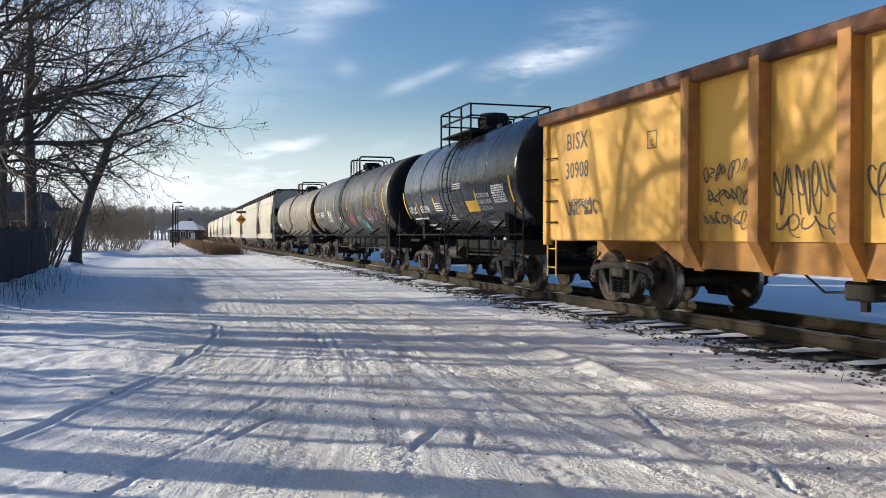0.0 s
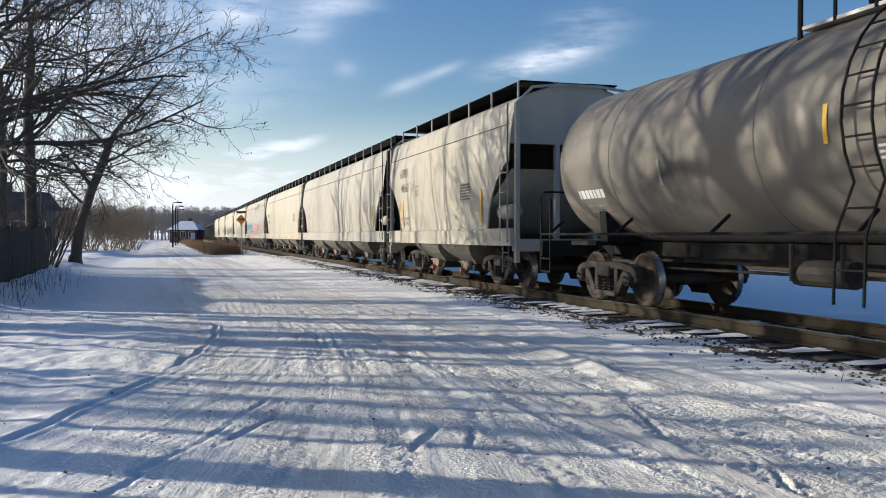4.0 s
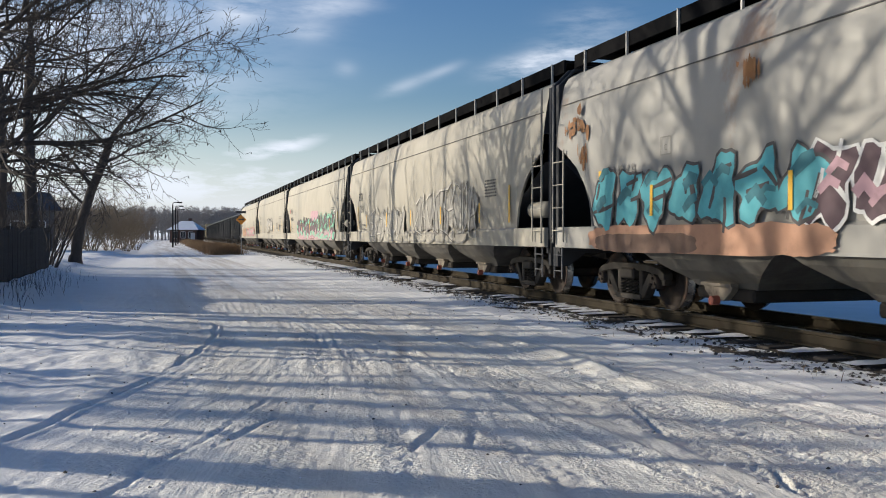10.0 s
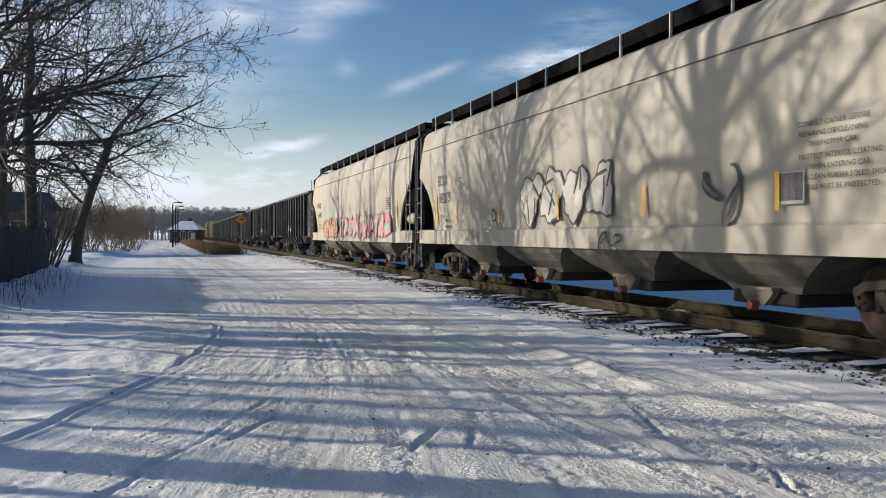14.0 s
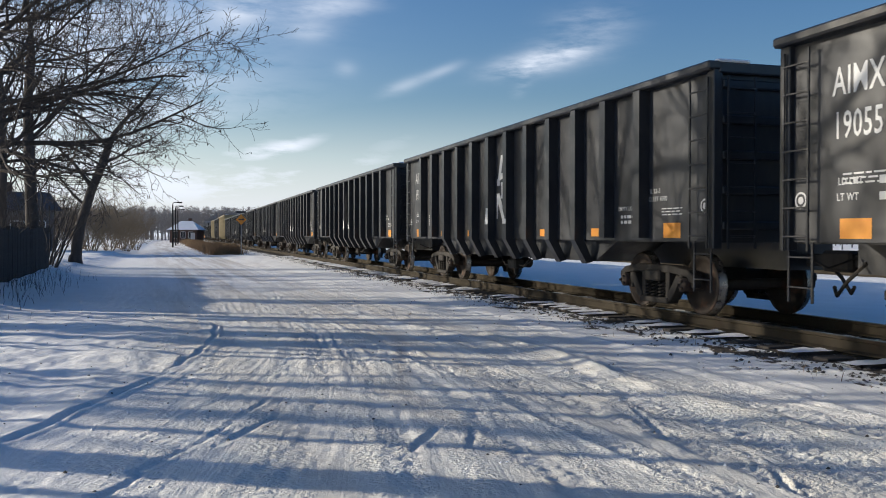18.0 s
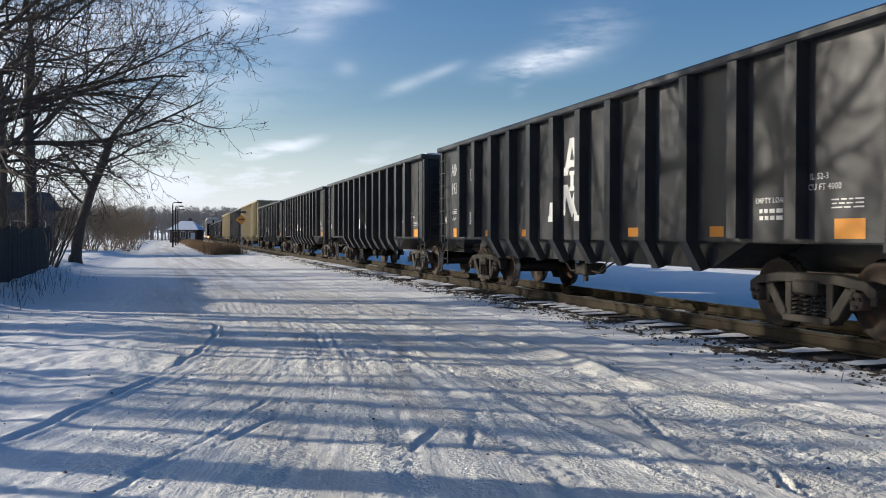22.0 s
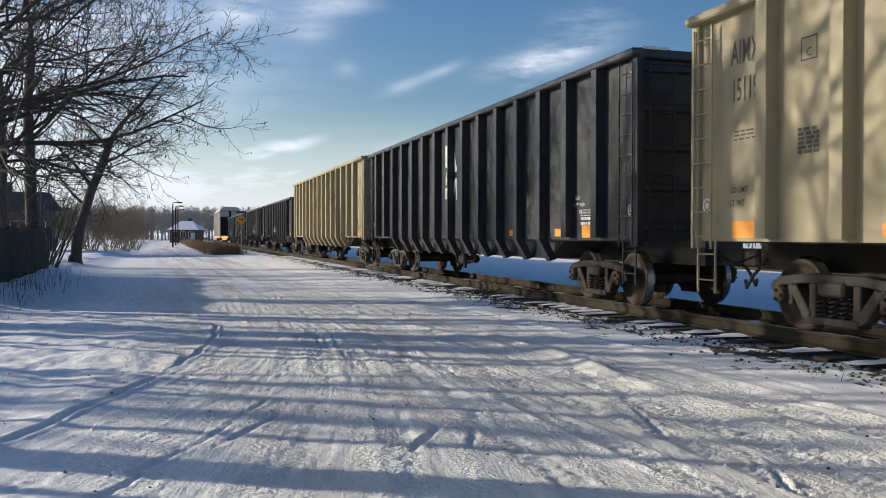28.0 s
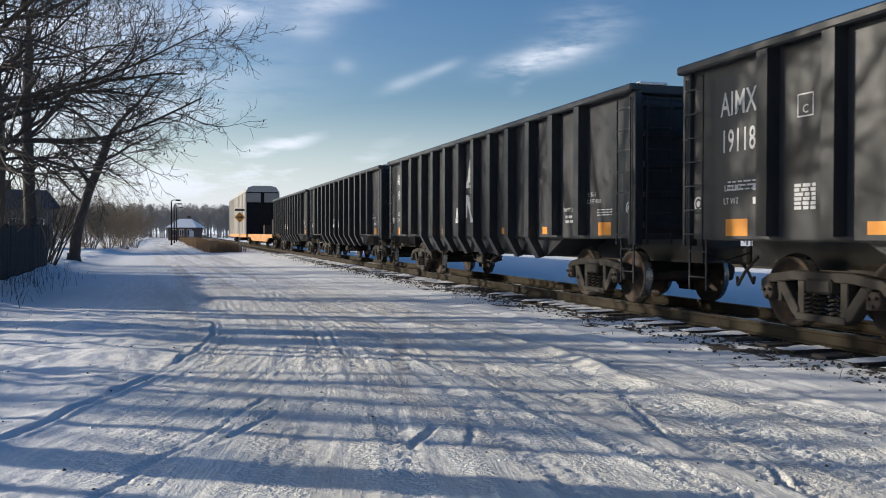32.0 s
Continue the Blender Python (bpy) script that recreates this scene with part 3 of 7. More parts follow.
def build_rail(off, y0, y1, centre=None, top=RAIL_Z):
    bm = bmesh.new()
    ys = [y0]
    while ys[-1] < y1:
        ys.append(ys[-1] + max(2.0, abs(ys[-1]) * 0.12))
    rings = []
    for y in ys:
        cx = (float(bend_x(y)) if centre is None else centre) + off
        rings.append([bm.verts.new((cx + u, y, top - 0.186 + v)) for u, v in RAIL_SECTION])
    n = len(RAIL_SECTION)
    for a, b in zip(rings, rings[1:]):
        for k in range(n):
            f = bm.faces.new((a[k], a[(k + 1) % n], b[(k + 1) % n], b[k]))
            f.material_index = 1 if k in (7, 8) else 0
    bmesh.ops.recalc_face_normals(bm, faces=bm.faces)
    me = mesh_of("rail", bm, M["rail_side"])
    me.materials.append(M["rail_top"])
    return me


line = thing("railway_track", "rusty steel rails spiked to snow-dusted wooden ties", "track", kind="structure")
for side in (-0.753, 0.753):
    part("rail", build_rail(side, -40, 700), None, line)
second = thing("siding_track", "second rusty track in snow beyond the train", "track", kind="structure")
for side in (-0.753, 0.753):
    part("rail", build_rail(side, -40, 500, centre=25.2, top=0.20), None, second)

tie_mesh = []
for k in range(4):
    random.seed(40 + k)
    b = boxed(-1.3 + random.uniform(-0.06, 0.03), 1.3 + random.uniform(-0.03, 0.06), -0.115, 0.115, -0.17, 0.0, bevel=0.012)
    for v in b.verts:
        v.co += Vector((random.uniform(-0.01, 0.01), random.uniform(-0.008, 0.008), random.uniform(-0.006, 0.006)))
    tie_mesh.append(mesh_of("tie", b, M["tie_wood"]))
cap_mesh = []
for k in range(5):
    random.seed(60 + k)
    b = bmesh.new()
    n = 9
    top = []
    for i in range(n + 1):
        u = i / n
        for j in range(4):
            v = j / 3
            edge = min(1, 6 * min(u, 1 - u)) * (1 if 0 < j < 3 else 0)
            top.append(b.verts.new((-0.50 + 1.0 * u + random.uniform(-0.04, 0.04), -0.14 + 0.28 * v + random.uniform(-0.02, 0.02), 0.002 + edge * random.uniform(0.012, 0.035))))
    for i in range(n):
        for j in range(3):
            f = b.faces.new((top[i * 4 + j], top[i * 4 + j + 1], top[i * 4 + j + 5], top[i * 4 + j + 4]))
            f.smooth = True
    bmesh.ops.recalc_face_normals(b, faces=b.faces)
    cap_mesh.append(mesh_of("tie_snow", b, M["snow"]))
plate_mesh = mesh_of("tie_plate", boxed(-0.14, 0.14, -0.09, 0.09, 0, 0.014), M["rail_side"])
random.seed(7)
y = -6.0
while y < 120:
    cx = float(bend_x(y))
    tie = part("tie", random.choice(tie_mesh), None, line, at=pose(cx + random.uniform(-0.05, 0.05), y, RAIL_Z - 0.200, 0, 0, random.uniform(-1.2, 1.2)))
    if y < 60:
        if random.random() < 0.72:
            part("tie_snow", random.choice(cap_mesh), None, tie, at=pose(random.uniform(-1.05, -0.8), random.uniform(-0.03, 0.03), 0.002, 0, 0, random.choice((0, 180))))
        if random.random() < 0.55:
            part("tie_snow", random.choice(cap_mesh), None, tie, at=pose(random.uniform(-0.25, 0.25), random.uniform(-0.03, 0.03), 0.002, 0, 0, random.choice((0, 180))))
    if y < 40:
        part("tie_plate", plate_mesh, None, tie, at=(-0.753, 0, 0))
        part("tie_plate", plate_mesh, None, tie, at=(0.753, 0, 0))
    y += random.uniform(0.50, 0.57)


def stones(name, label, count, place, r0, r1, material, seed):
    """Loose stones, each a squashed eight-sided lump, one object of many."""
    rng = random.Random(seed)
    verts, faces = [], []
    spots = [place(rng) for _ in range(count)]
    zs = ground_height(np.array([s[0] for s in spots]), np.array([s[1] for s in spots]))
    for (x, y), z in zip(spots, zs):
        r = rng.uniform(r0, r1)
        n = len(verts)
        for dx, dy, dz in ((1, 0, 0), (0, 1, 0), (-1, 0, 0), (0, -1, 0), (0, 0, 0.7), (0, 0, -0.7)):
            verts.append((x + dx * r * rng.uniform(0.7, 1.3), y + dy * r * rng.uniform(0.7, 1.3), z + r * 0.3 + dz * r * rng.uniform(0.7, 1.2)))
        for a in range(4):
            faces += [(n + a, n + (a + 1) % 4, n + 4), (n + (a + 1) % 4, n + a, n + 5)]
    me = bpy.data.meshes.new(name)
    me.from_pydata(verts, [], faces)
    me.materials.append(material)
    return tagged(new(name, me), label, "stones", kind="stuff")


stones("ballast_stones", "dark ballast stones showing through the snow at the ties", 2000, lambda r: (float(TRACK_X) - 1.62 + r.gauss(0, 0.26) + (0.45 if r.random() < 0.3 else 0), 3 + 45 * r.random() ** 1.4), 0.010, 0.036, M["ballast"], 31)
stones("inner_stones", "ballast stones between the rails", 1600, lambda r: (float(TRACK_X) + r.uniform(-1.2, 1.5), 3 + 45 * r.random() ** 1.3), 0.012, 0.04, M["ballast"], 32)
stones("snow_clods", "small lumps of snow scattered on the road and verge", 500, lambda r: (r.uniform(-4, 6.6), 3.5 + 22 * r.random() ** 1.5), 0.005, 0.016, M["snow"], 33)
stones("gravel_bits", "dark gravel crumbs on the packed snow", 260, lambda r: (r.uniform(-3, 6.4), 4 + 16 * r.random()), 0.006, 0.018, M["ballast"], 34)


# ---------------------------------------------------------------- lettering
def text_mesh(string, size, material, spacing=1.0, squeeze=1.0):
    me = LETTERS[string].copy()
    me.transform(Matrix.Diagonal((size * squeeze, size, 1, 1)))
    me.materials.clear()
    me.materials.append(material)
    return me


def on_side(y, z, x):
    """Places a flat mark drawn in x, y on the side of a car that faces the road, x metres out."""
    return Matrix(((0, 0, -1, -x), (-1, 0, 0, y), (0, 1, 0, z), (0, 0, 0, 1)))


def bars(rows, material, seed=1, width=0.5, height=0.03, gap=0.035):
    """Small print too fine to read: rows of short bars."""
    random.seed(seed)
    bm = bmesh.new()
    for r in range(rows):
        u = -width / 2
        while u < width / 2 - 0.04:
            w = min(random.uniform(0.06, 0.16), width / 2 - u)
            z = -r * (height + gap)
            bm.faces.new([bm.verts.new(p) for p in ((u, z - height, 0), (u + w, z - height, 0), (u + w, z, 0), (u, z, 0))])
            u += w + 0.03
    return mesh_of("small_print", bm, material)


def patch(w, h, material, name="patch"):
    bm = bmesh.new()
    bm.faces.new([bm.verts.new(p) for p in ((-w / 2, -h / 2, 0), (w / 2, -h / 2, 0), (w / 2, h / 2, 0), (-w / 2, h / 2, 0))])
    return mesh_of(name, bm, material)


def plate_c(material):
    """A thin square frame with a letter in it."""
    bm = bmesh.new()
    for a in range(4):
        m = Matrix.Scale(0.68, 4) @ Matrix.Rotation(a * math.pi / 2, 4, "Z")
        bm.faces.new([bm.verts.new(m @ Vector(p)) for p in ((-0.2, 0.175, 0), (0.2, 0.175, 0), (0.2, 0.2, 0), (-0.2, 0.2, 0))])
    return mesh_of("clearance_frame", bm, material)


def wrap(me, radius):
    """Bends a flat mark, drawn in x, y, round a tank of that radius: x along the tank, y round it."""
    for v in me.vertices:
        a = v.co.y / radius
        v.co.y, v.co.z = radius * math.sin(a), radius * math.cos(a)
    return me


# ---------------------------------------------------------------- trucks
def wheel_mesh():
    bm = bmesh.new()
    for s in (-1, 1):
        prof = [(0.68, 0.10), (0.68, 0.16), (0.70, 0.20), (0.715, 0.36), (0.69, 0.39), (0.69, 0.485), (0.715, 0.487), (0.722, 0.458), (0.81, 0.452), (0.82, 0.44), (0.82, 0.395), (0.775, 0.37), (0.755, 0.21), (0.80, 0.17), (0.80, 0.10)]
        lathe(bm, [(s * u, r) for u, r in prof], "x", 28)
    lathe(bm, [(-0.98, 0.07), (-0.80, 0.085), (0, 0.08), (0.80, 0.085), (0.98, 0.07)], "x", 12)
    for f in bm.faces:
        r = math.hypot(f.calc_center_median().y, f.calc_center_median().z)
        f.material_index = 1 if r > 0.449 else 0
    # bolts on the bearing caps, which show that the axle turns
    for s in (-1, 1):
        lathe(bm, [(s * 0.98, 0.105), (s * 1.15, 0.105), (s * 1.165, 0.085)], "x", 14)
        for k in range(3):
            a = k * 2 * math.pi / 3
            lathe(bm, [(s * 1.16, 0.024), (s * 1.195, 0.022)], "x", 6, (0, 0.062 * math.cos(a), 0.062 * math.sin(a)))
    me = mesh_of("wheelset", bm, M["wheel_steel"])
    me.materials.append(M["tread"])
    for f in me.polygons:
        f.use_smooth = True
    return me


def sideframe_mesh():
    bm = bmesh.new()
    x0, x1 = 0.93, 1.10
    # upper chord, inclined struts, lower chord and pedestals
    prism(bm, ((-1.10, 0.50), (-1.10, 0.60), (-0.95, 0.68), (-0.5, 0.74), (0.5, 0.74), (0.95, 0.68), (1.10, 0.60), (1.10, 0.50), (0.98, 0.50), (0.92, 0.57), (0.5, 0.62), (-0.5, 0.62), (-0.92, 0.57), (-0.98, 0.50)), "x", x0, x1)
    for s in (-1, 1):
        prism(bm, ((s * 0.40, 0.16), (s * 0.52, 0.22), (s * 0.78, 0.56), (s * 0.64, 0.60), (s * 0.38, 0.28)), "x", x0, x1)
        prism(bm, ((s * 0.30, 0.20), (s * 0.42, 0.20), (s * 0.42, 0.64), (s * 0.30, 0.64)), "x", x0 + 0.01, x1 - 0.02)
        prism(bm, ((s * 0.70, 0.34), (s * 0.78, 0.34), (s * 0.80, 0.60), (s * 0.70, 0.60)), "x", x0 + 0.02, x1 - 0.01)
        prism(bm, ((s * 0.99, 0.40), (s * 1.09, 0.42), (s * 1.10, 0.56), (s * 0.99, 0.56)), "x", x0 + 0.02, x1 - 0.02)
    prism(bm, ((-0.42, 0.14), (0.42, 0.14), (0.42, 0.23), (-0.42, 0.23)), "x", x0 - 0.02, x1 + 0.02)
    bmesh.ops.bevel(bm, geom=list(bm.edges), offset=0.012, segments=1, affect="EDGES")
    return mesh_of("sideframe", bm, M["truck_steel"])


def spring_mesh():
    bm = bmesh.new()
    pts = [(0.055 * math.cos(a), 0.055 * math.sin(a), 0.235 + 0.235 * a / (2 * math.pi * 4.5)) for a in np.linspace(0, 2 * math.pi * 4.5, 32)]
    tube(bm, pts, 0.015, 4)
    return mesh_of("spring", bm, M["truck_steel"])


WHEEL, FRAME_MESH, SPRING = wheel_mesh(), sideframe_mesh(), spring_mesh()
mirror_x = Matrix.Diagonal((-1, 1, 1, 1))
FRAME_FAR = FRAME_MESH.copy(); FRAME_FAR.transform(mirror_x); FRAME_FAR.flip_normals()
bol = boxed(-1.15, 1.15, -0.22, 0.22, 0.48, 0.66, bevel=0.03)
box(bol, -0.35, 0.35, -0.35, 0.35, 0.62, 0.80)
BOLSTER = mesh_of("bolster", bol, M["truck_steel"])
bb = bmesh.new()
for s in (-1, 1):
    tube(bb, [(-0.78, s * 0.36, 0.36), (0, s * 0.33, 0.36), (0.78, s * 0.36, 0.36)], 0.045, 6)
    for t in (-1, 1):
        box(bb, t * 0.75 - 0.06, t * 0.75 + 0.06, s * 0.43 - 0.035, s * 0.43 + 0.035, 0.28, 0.52)
BRAKE = mesh_of("brake_beam", bb, M["truck_steel"])
WHEELS = ([], [])


def add_truck(car, y):
    truck = part("truck", BOLSTER, None, car, "cast steel truck with coil springs and turning wheels", at=(0, y, 0))
    part("sideframe", FRAME_FAR, None, truck)
    part("sideframe", FRAME_MESH, None, truck)
    for xx in (-1.07, -0.94, 0.94, 1.07):
        for yy in (-0.2, 0.0, 0.2):
            part("spring", SPRING, None, truck, at=(xx, yy, 0))
    part("brake_beam", BRAKE, None, truck)
    for k, s in enumerate((-1, 1)):
        w = part("wheelset", WHEEL, None, truck, at=(0, s * 0.889, 0.457))
        WHEELS[k].append(w)
    return truck


def coupler_mesh():
    bm = boxed(-0.09, 0.09, -0.1, 0.62, 0.78, 0.95, bevel=0.02)
    box(bm, -0.16, 0.15, 0.50, 0.86, 0.72, 1.0, bevel=0.04)
    tube(bm, [(-0.35, 0.0, 0.86), (-0.33, 0.35, 0.62), (-0.25, 0.62, 0.42), (-0.12, 0.82, 0.52)], 0.025, 6)
    tube(bm, [(-1.15, 0.02, 0.92), (-0.8, 0.14, 0.80), (-0.4, 0.12, 0.92)], 0.014, 5)
    return mesh_of("coupler", bm, M["truck_steel"])


COUPLER = coupler_mesh()


def add_couplers(car, half):
    part("coupler", COUPLER, None, car, at=(0, half, 0))
    part("coupler", COUPLER, None, car, at=pose(0, -half, 0, 0, 0, 180))


def ladder_mesh(w, z0, z1, rungs, material, r=0.013):
    """Two stiles and rungs, lying in the y-z plane at x = 0, standing 0.1 off the side."""
    bm = bmesh.new()
    for s in (-1, 1):
        box(bm, -0.010, 0.010, s * w / 2 - r * 1.3, s * w / 2 + r * 1.3, z0, z1)
    for k in range(rungs):
        z = z0 + (z1 - z0) * (k + 0.5) / rungs
        tube(bm, [(0, -w / 2, z), (-0.012, -w / 2 + 0.04, z), (-0.012, w / 2 - 0.04, z), (0, w / 2, z)], r, 5)
    return mesh_of("ladder", bm, material)


# ---------------------------------------------------------------- graffiti and stencils
def ribbon(bm, pts, w, z=0.0):
    """A flat stroke along 2D points, thinner at its ends."""
    n = len(pts)
    rows = []
    for i, p in enumerate(pts):
        a, b = Vector(pts[max(i - 1, 0)]), Vector(pts[min(i + 1, n - 1)])
        d = (b - a)
        d = d.normalized() if d.length > 1e-6 else Vector((1, 0))
        s = Vector((-d.y, d.x)) * w * (0.45 + 0.55 * math.sin(math.pi * (i + 0.5) / n))
        rows.append((bm.verts.new((p[0] - s.x, p[1] - s.y, z)), bm.verts.new((p[0] + s.x, p[1] + s.y, z))))
    for (a, b), (c, d) in zip(rows, rows[1:]):
        bm.faces.new((a, c, d, b))


def scrawl(seed, w, h, strokes, material, thick=0.025):
    """A quick spray tag: looping strokes that read as no word."""
    rng = random.Random(seed)
    bm = bmesh.new()
    for s in range(strokes):
        cx = -w / 2 + w * (s + 0.5) / strokes
        amp = w / strokes * 0.62
        a, b, c = rng.uniform(0, 6.28), rng.uniform(0.8, 2.2), rng.uniform(0.6, 1.5)
        pts = []
        for i in range(17):
            t = i / 16
            pts.append((cx + amp * math.sin(a + b * 5.2 * t) * (0.5 + 0.5 * t) + amp * 0.4 * (t - 0.5), h * 0.5 * math.cos(a * 1.7 + c * 6.0 * t) * (0.65 + 0.35 * math.sin(3 * t + a))))
        ribbon(bm, pts, thick * rng.uniform(0.7, 1.2))
    return mesh_of("graffiti", bm, material)


def letter_blob(rng, cx, w, h, grow_by):
    """A swollen letter-like outline: wedge-shaped bars and bulges round a centre."""
    pts = []
    n = 26
    lobes = rng.choice((2, 3, 3, 4))
    ph = rng.uniform(0, 6.28)
    sq = rng.uniform(0.10, 0.26)
    for i in range(n):
        a = 2 * math.pi * i / n
        box_r = 1 / max(abs(math.cos(a)), abs(math.sin(a)))
        r = (0.62 + 0.38 * box_r) * (1 + sq * math.sin(lobes * a + ph)) * (1 + 0.10 * math.sin(7 * a + ph * 2))
        pts.append((cx + (w / 2 * 0.82) * r * math.cos(a) + grow_by * math.cos(a) + 0.12 * w * math.sin(a), (h / 2 * 0.80) * r * math.sin(a) + grow_by * math.sin(a)))
    return pts


def throw_up(seed, w, h, letters, fill, edge, glow, shade=None):
    """A sprayed piece as layers: glow behind, dark edge, filled letters, inner cuts. Returns meshes from back to front."""
    layers = []
    rng = random.Random(seed)
    if glow:
        bm = bmesh.new()
        pts = []
        for i in range(48):
            a = 2 * math.pi * i / 48
            e = 1 + 0.07 * math.sin(5 * a + seed) + 0.06 * math.sin(11 * a) + rng.uniform(-0.03, 0.03)
            sx, sy = abs(math.cos(a)) ** 0.35 * (1 if math.cos(a) > 0 else -1), abs(math.sin(a)) ** 0.5 * (1 if math.sin(a) > 0 else -1)
            pts.append((w * 0.53 * sx * e, h * 0.56 * sy * e))
        bm.faces.new([bm.verts.new((x, y, 0)) for x, y in pts])
        layers.append(mesh_of("graffiti", bm, glow))
    shapes = [(-w / 2 + w * (i + 0.5) / letters, w / letters * rng.uniform(0.98, 1.2), h * rng.uniform(0.85, 1.08), rng.randint(0, 9999)) for i in range(letters)]
    for lift, material, grow_by in ((0.0015, edge, 0.05), (0.003, fill, 0.0)):
        bm = bmesh.new()
        for k, (cx, lw, lh, sd) in enumerate(shapes):
            z = lift + 0.0003 * k
            bm.faces.new([bm.verts.new((x, y, z)) for x, y in letter_blob(random.Random(sd), cx, lw, lh, grow_by)])
        layers.append(mesh_of("graffiti", bm, material))
    bm = bmesh.new()
    for cx, lw, lh, sd in shapes:
        r2 = random.Random(sd + 5)
        for _ in range(3):
            x, y = cx + r2.uniform(-0.3, 0.3) * lw, r2.uniform(-0.3, 0.3) * lh
            a = r2.choice((0.2, 1.2, 1.5, 1.8, 2.4))
            L = r2.uniform(0.12, 0.26) * lh
            ribbon(bm, [(x - L * math.cos(a), y - L * math.sin(a), ), (x + 0.1 * L, y), (x + L * math.cos(a), y + L * math.sin(a))], 0.035, 0.006)
    layers.append(mesh_of("graffiti", bm, edge))
    if shade:
        bm = bmesh.new()
        for cx, lw, lh, sd in shapes:
            r2 = random.Random(sd + 9)
            for _ in range(2):
                x, y = cx + r2.uniform(-0.25, 0.25) * lw, r2.uniform(-0.35, 0.35) * lh
                ribbon(bm, [(x - 0.2 * lw, y - 0.05), (x, y + 0.08), (x + 0.2 * lw, y + r2.uniform(-0.1, 0.15))], r2.uniform(0.04, 0.1), 0.0075)
        layers.append(mesh_of("graffiti", bm, shade))
    return layers


def angular(seed, w, h, letters, wide, thin, z=0.0):
    """Angular outlined letters: straight strokes in a broad pale line with a thin dark one along it."""
    forms = (((-0.4, -0.5), (-0.3, 0.5), (0.3, 0.35), (-0.1, 0.05), (0.42, -0.42), (-0.4, -0.5)), ((-0.45, 0.5), (-0.2, -0.5), (0.05, 0.15), (0.3, -0.5), (0.45, 0.45)),
             ((0.4, 0.5), (-0.35, 0.42), (-0.42, -0.45), (0.4, -0.5), (0.36, -0.05), (-0.05, 0.0)), ((-0.4, -0.5), (0.0, 0.55), (0.42, -0.5), (0.2, -0.1), (-0.22, -0.08)), ((-0.35, 0.5), (-0.4, -0.5), (0.1, -0.35), (0.4, 0.2), (0.05, 0.5), (-0.3, 0.4)))
    layers = []
    for material, thick, lift, shift in ((wide, 0.032, 0.0012, 0.0), (thin, 0.013, 0.0024, 0.050)):
        bm = bmesh.new()
        r2 = random.Random(seed)
        for i in range(letters):
            cx, lw, lh = -w / 2 + w * (i + 0.5) / letters, w / letters * r2.uniform(1.0, 1.7) * r2.choice((-1, 1)), h * r2.uniform(0.6, 1.1)
            form = r2.choice(forms)
            pts = [(cx + u * lw + shift + r2.uniform(-0.16, 0.16), v * lh - shift * 0.6 + r2.uniform(-0.14, 0.14)) for u, v in form]
            for k, (a, b) in enumerate(zip(pts, pts[1:])):
                ribbon(bm, [a, ((a[0] + b[0]) / 2, (a[1] + b[1]) / 2), b], thick, z + lift + 0.00008 * (i * 8 + k))
        layers.append(mesh_of("graffiti", bm, material))
    return layers


def smear(seed, w, h, material, y, z):
    """A ragged sprayed patch."""
    rng = random.Random(seed)
    bm = bmesh.new()
    n = 60
    pts = []
    for i in range(n):
        a = 2 * math.pi * i / n
        sx, sy = abs(math.cos(a)) ** 0.3 * (1 if math.cos(a) > 0 else -1), abs(math.sin(a)) ** 0.5 * (1 if math.sin(a) > 0 else -1)
        e = rng.uniform(0.86, 1.06)
        pts.append((w / 2 * sx * rng.uniform(0.97, 1.02), h / 2 * sy * e))
    bm.faces.new([bm.verts.new((x, v, seed * 0.00004)) for x, v in pts])
    return [(mesh_of("graffiti", bm, material), y, z)]


def lines_of(strings, size, material, gap=1.35):
    return [(text_mesh(s, size, material), -i * size * gap) for i, s in enumerate(strings)]


def rust_patch(seed, w, h, y, z):
    """A rusted spot with runs below it, in thin irregular flakes."""
    rng = random.Random(seed)
    bm = bmesh.new()
    for k in range(22):
        cx, cy = rng.gauss(0, w * 0.3), rng.gauss(0, h * 0.3)
        rw, rh = w * rng.uniform(0.04, 0.16), h * rng.uniform(0.10, 0.5)
        n = 9
        bm.faces.new([bm.verts.new((cx + rw * rng.uniform(0.6, 1.2) * math.cos(6.2832 * i / n), cy - rh * 0.4 + rh * rng.uniform(0.5, 1.3) * math.sin(6.2832 * i / n), 0.00012 * k)) for i in range(n)])
    return [(mesh_of("rust_stain", bm, M["rust"]), y, z)]


def spread(layers, y, z):
    return [(me, y, z) for me in layers]


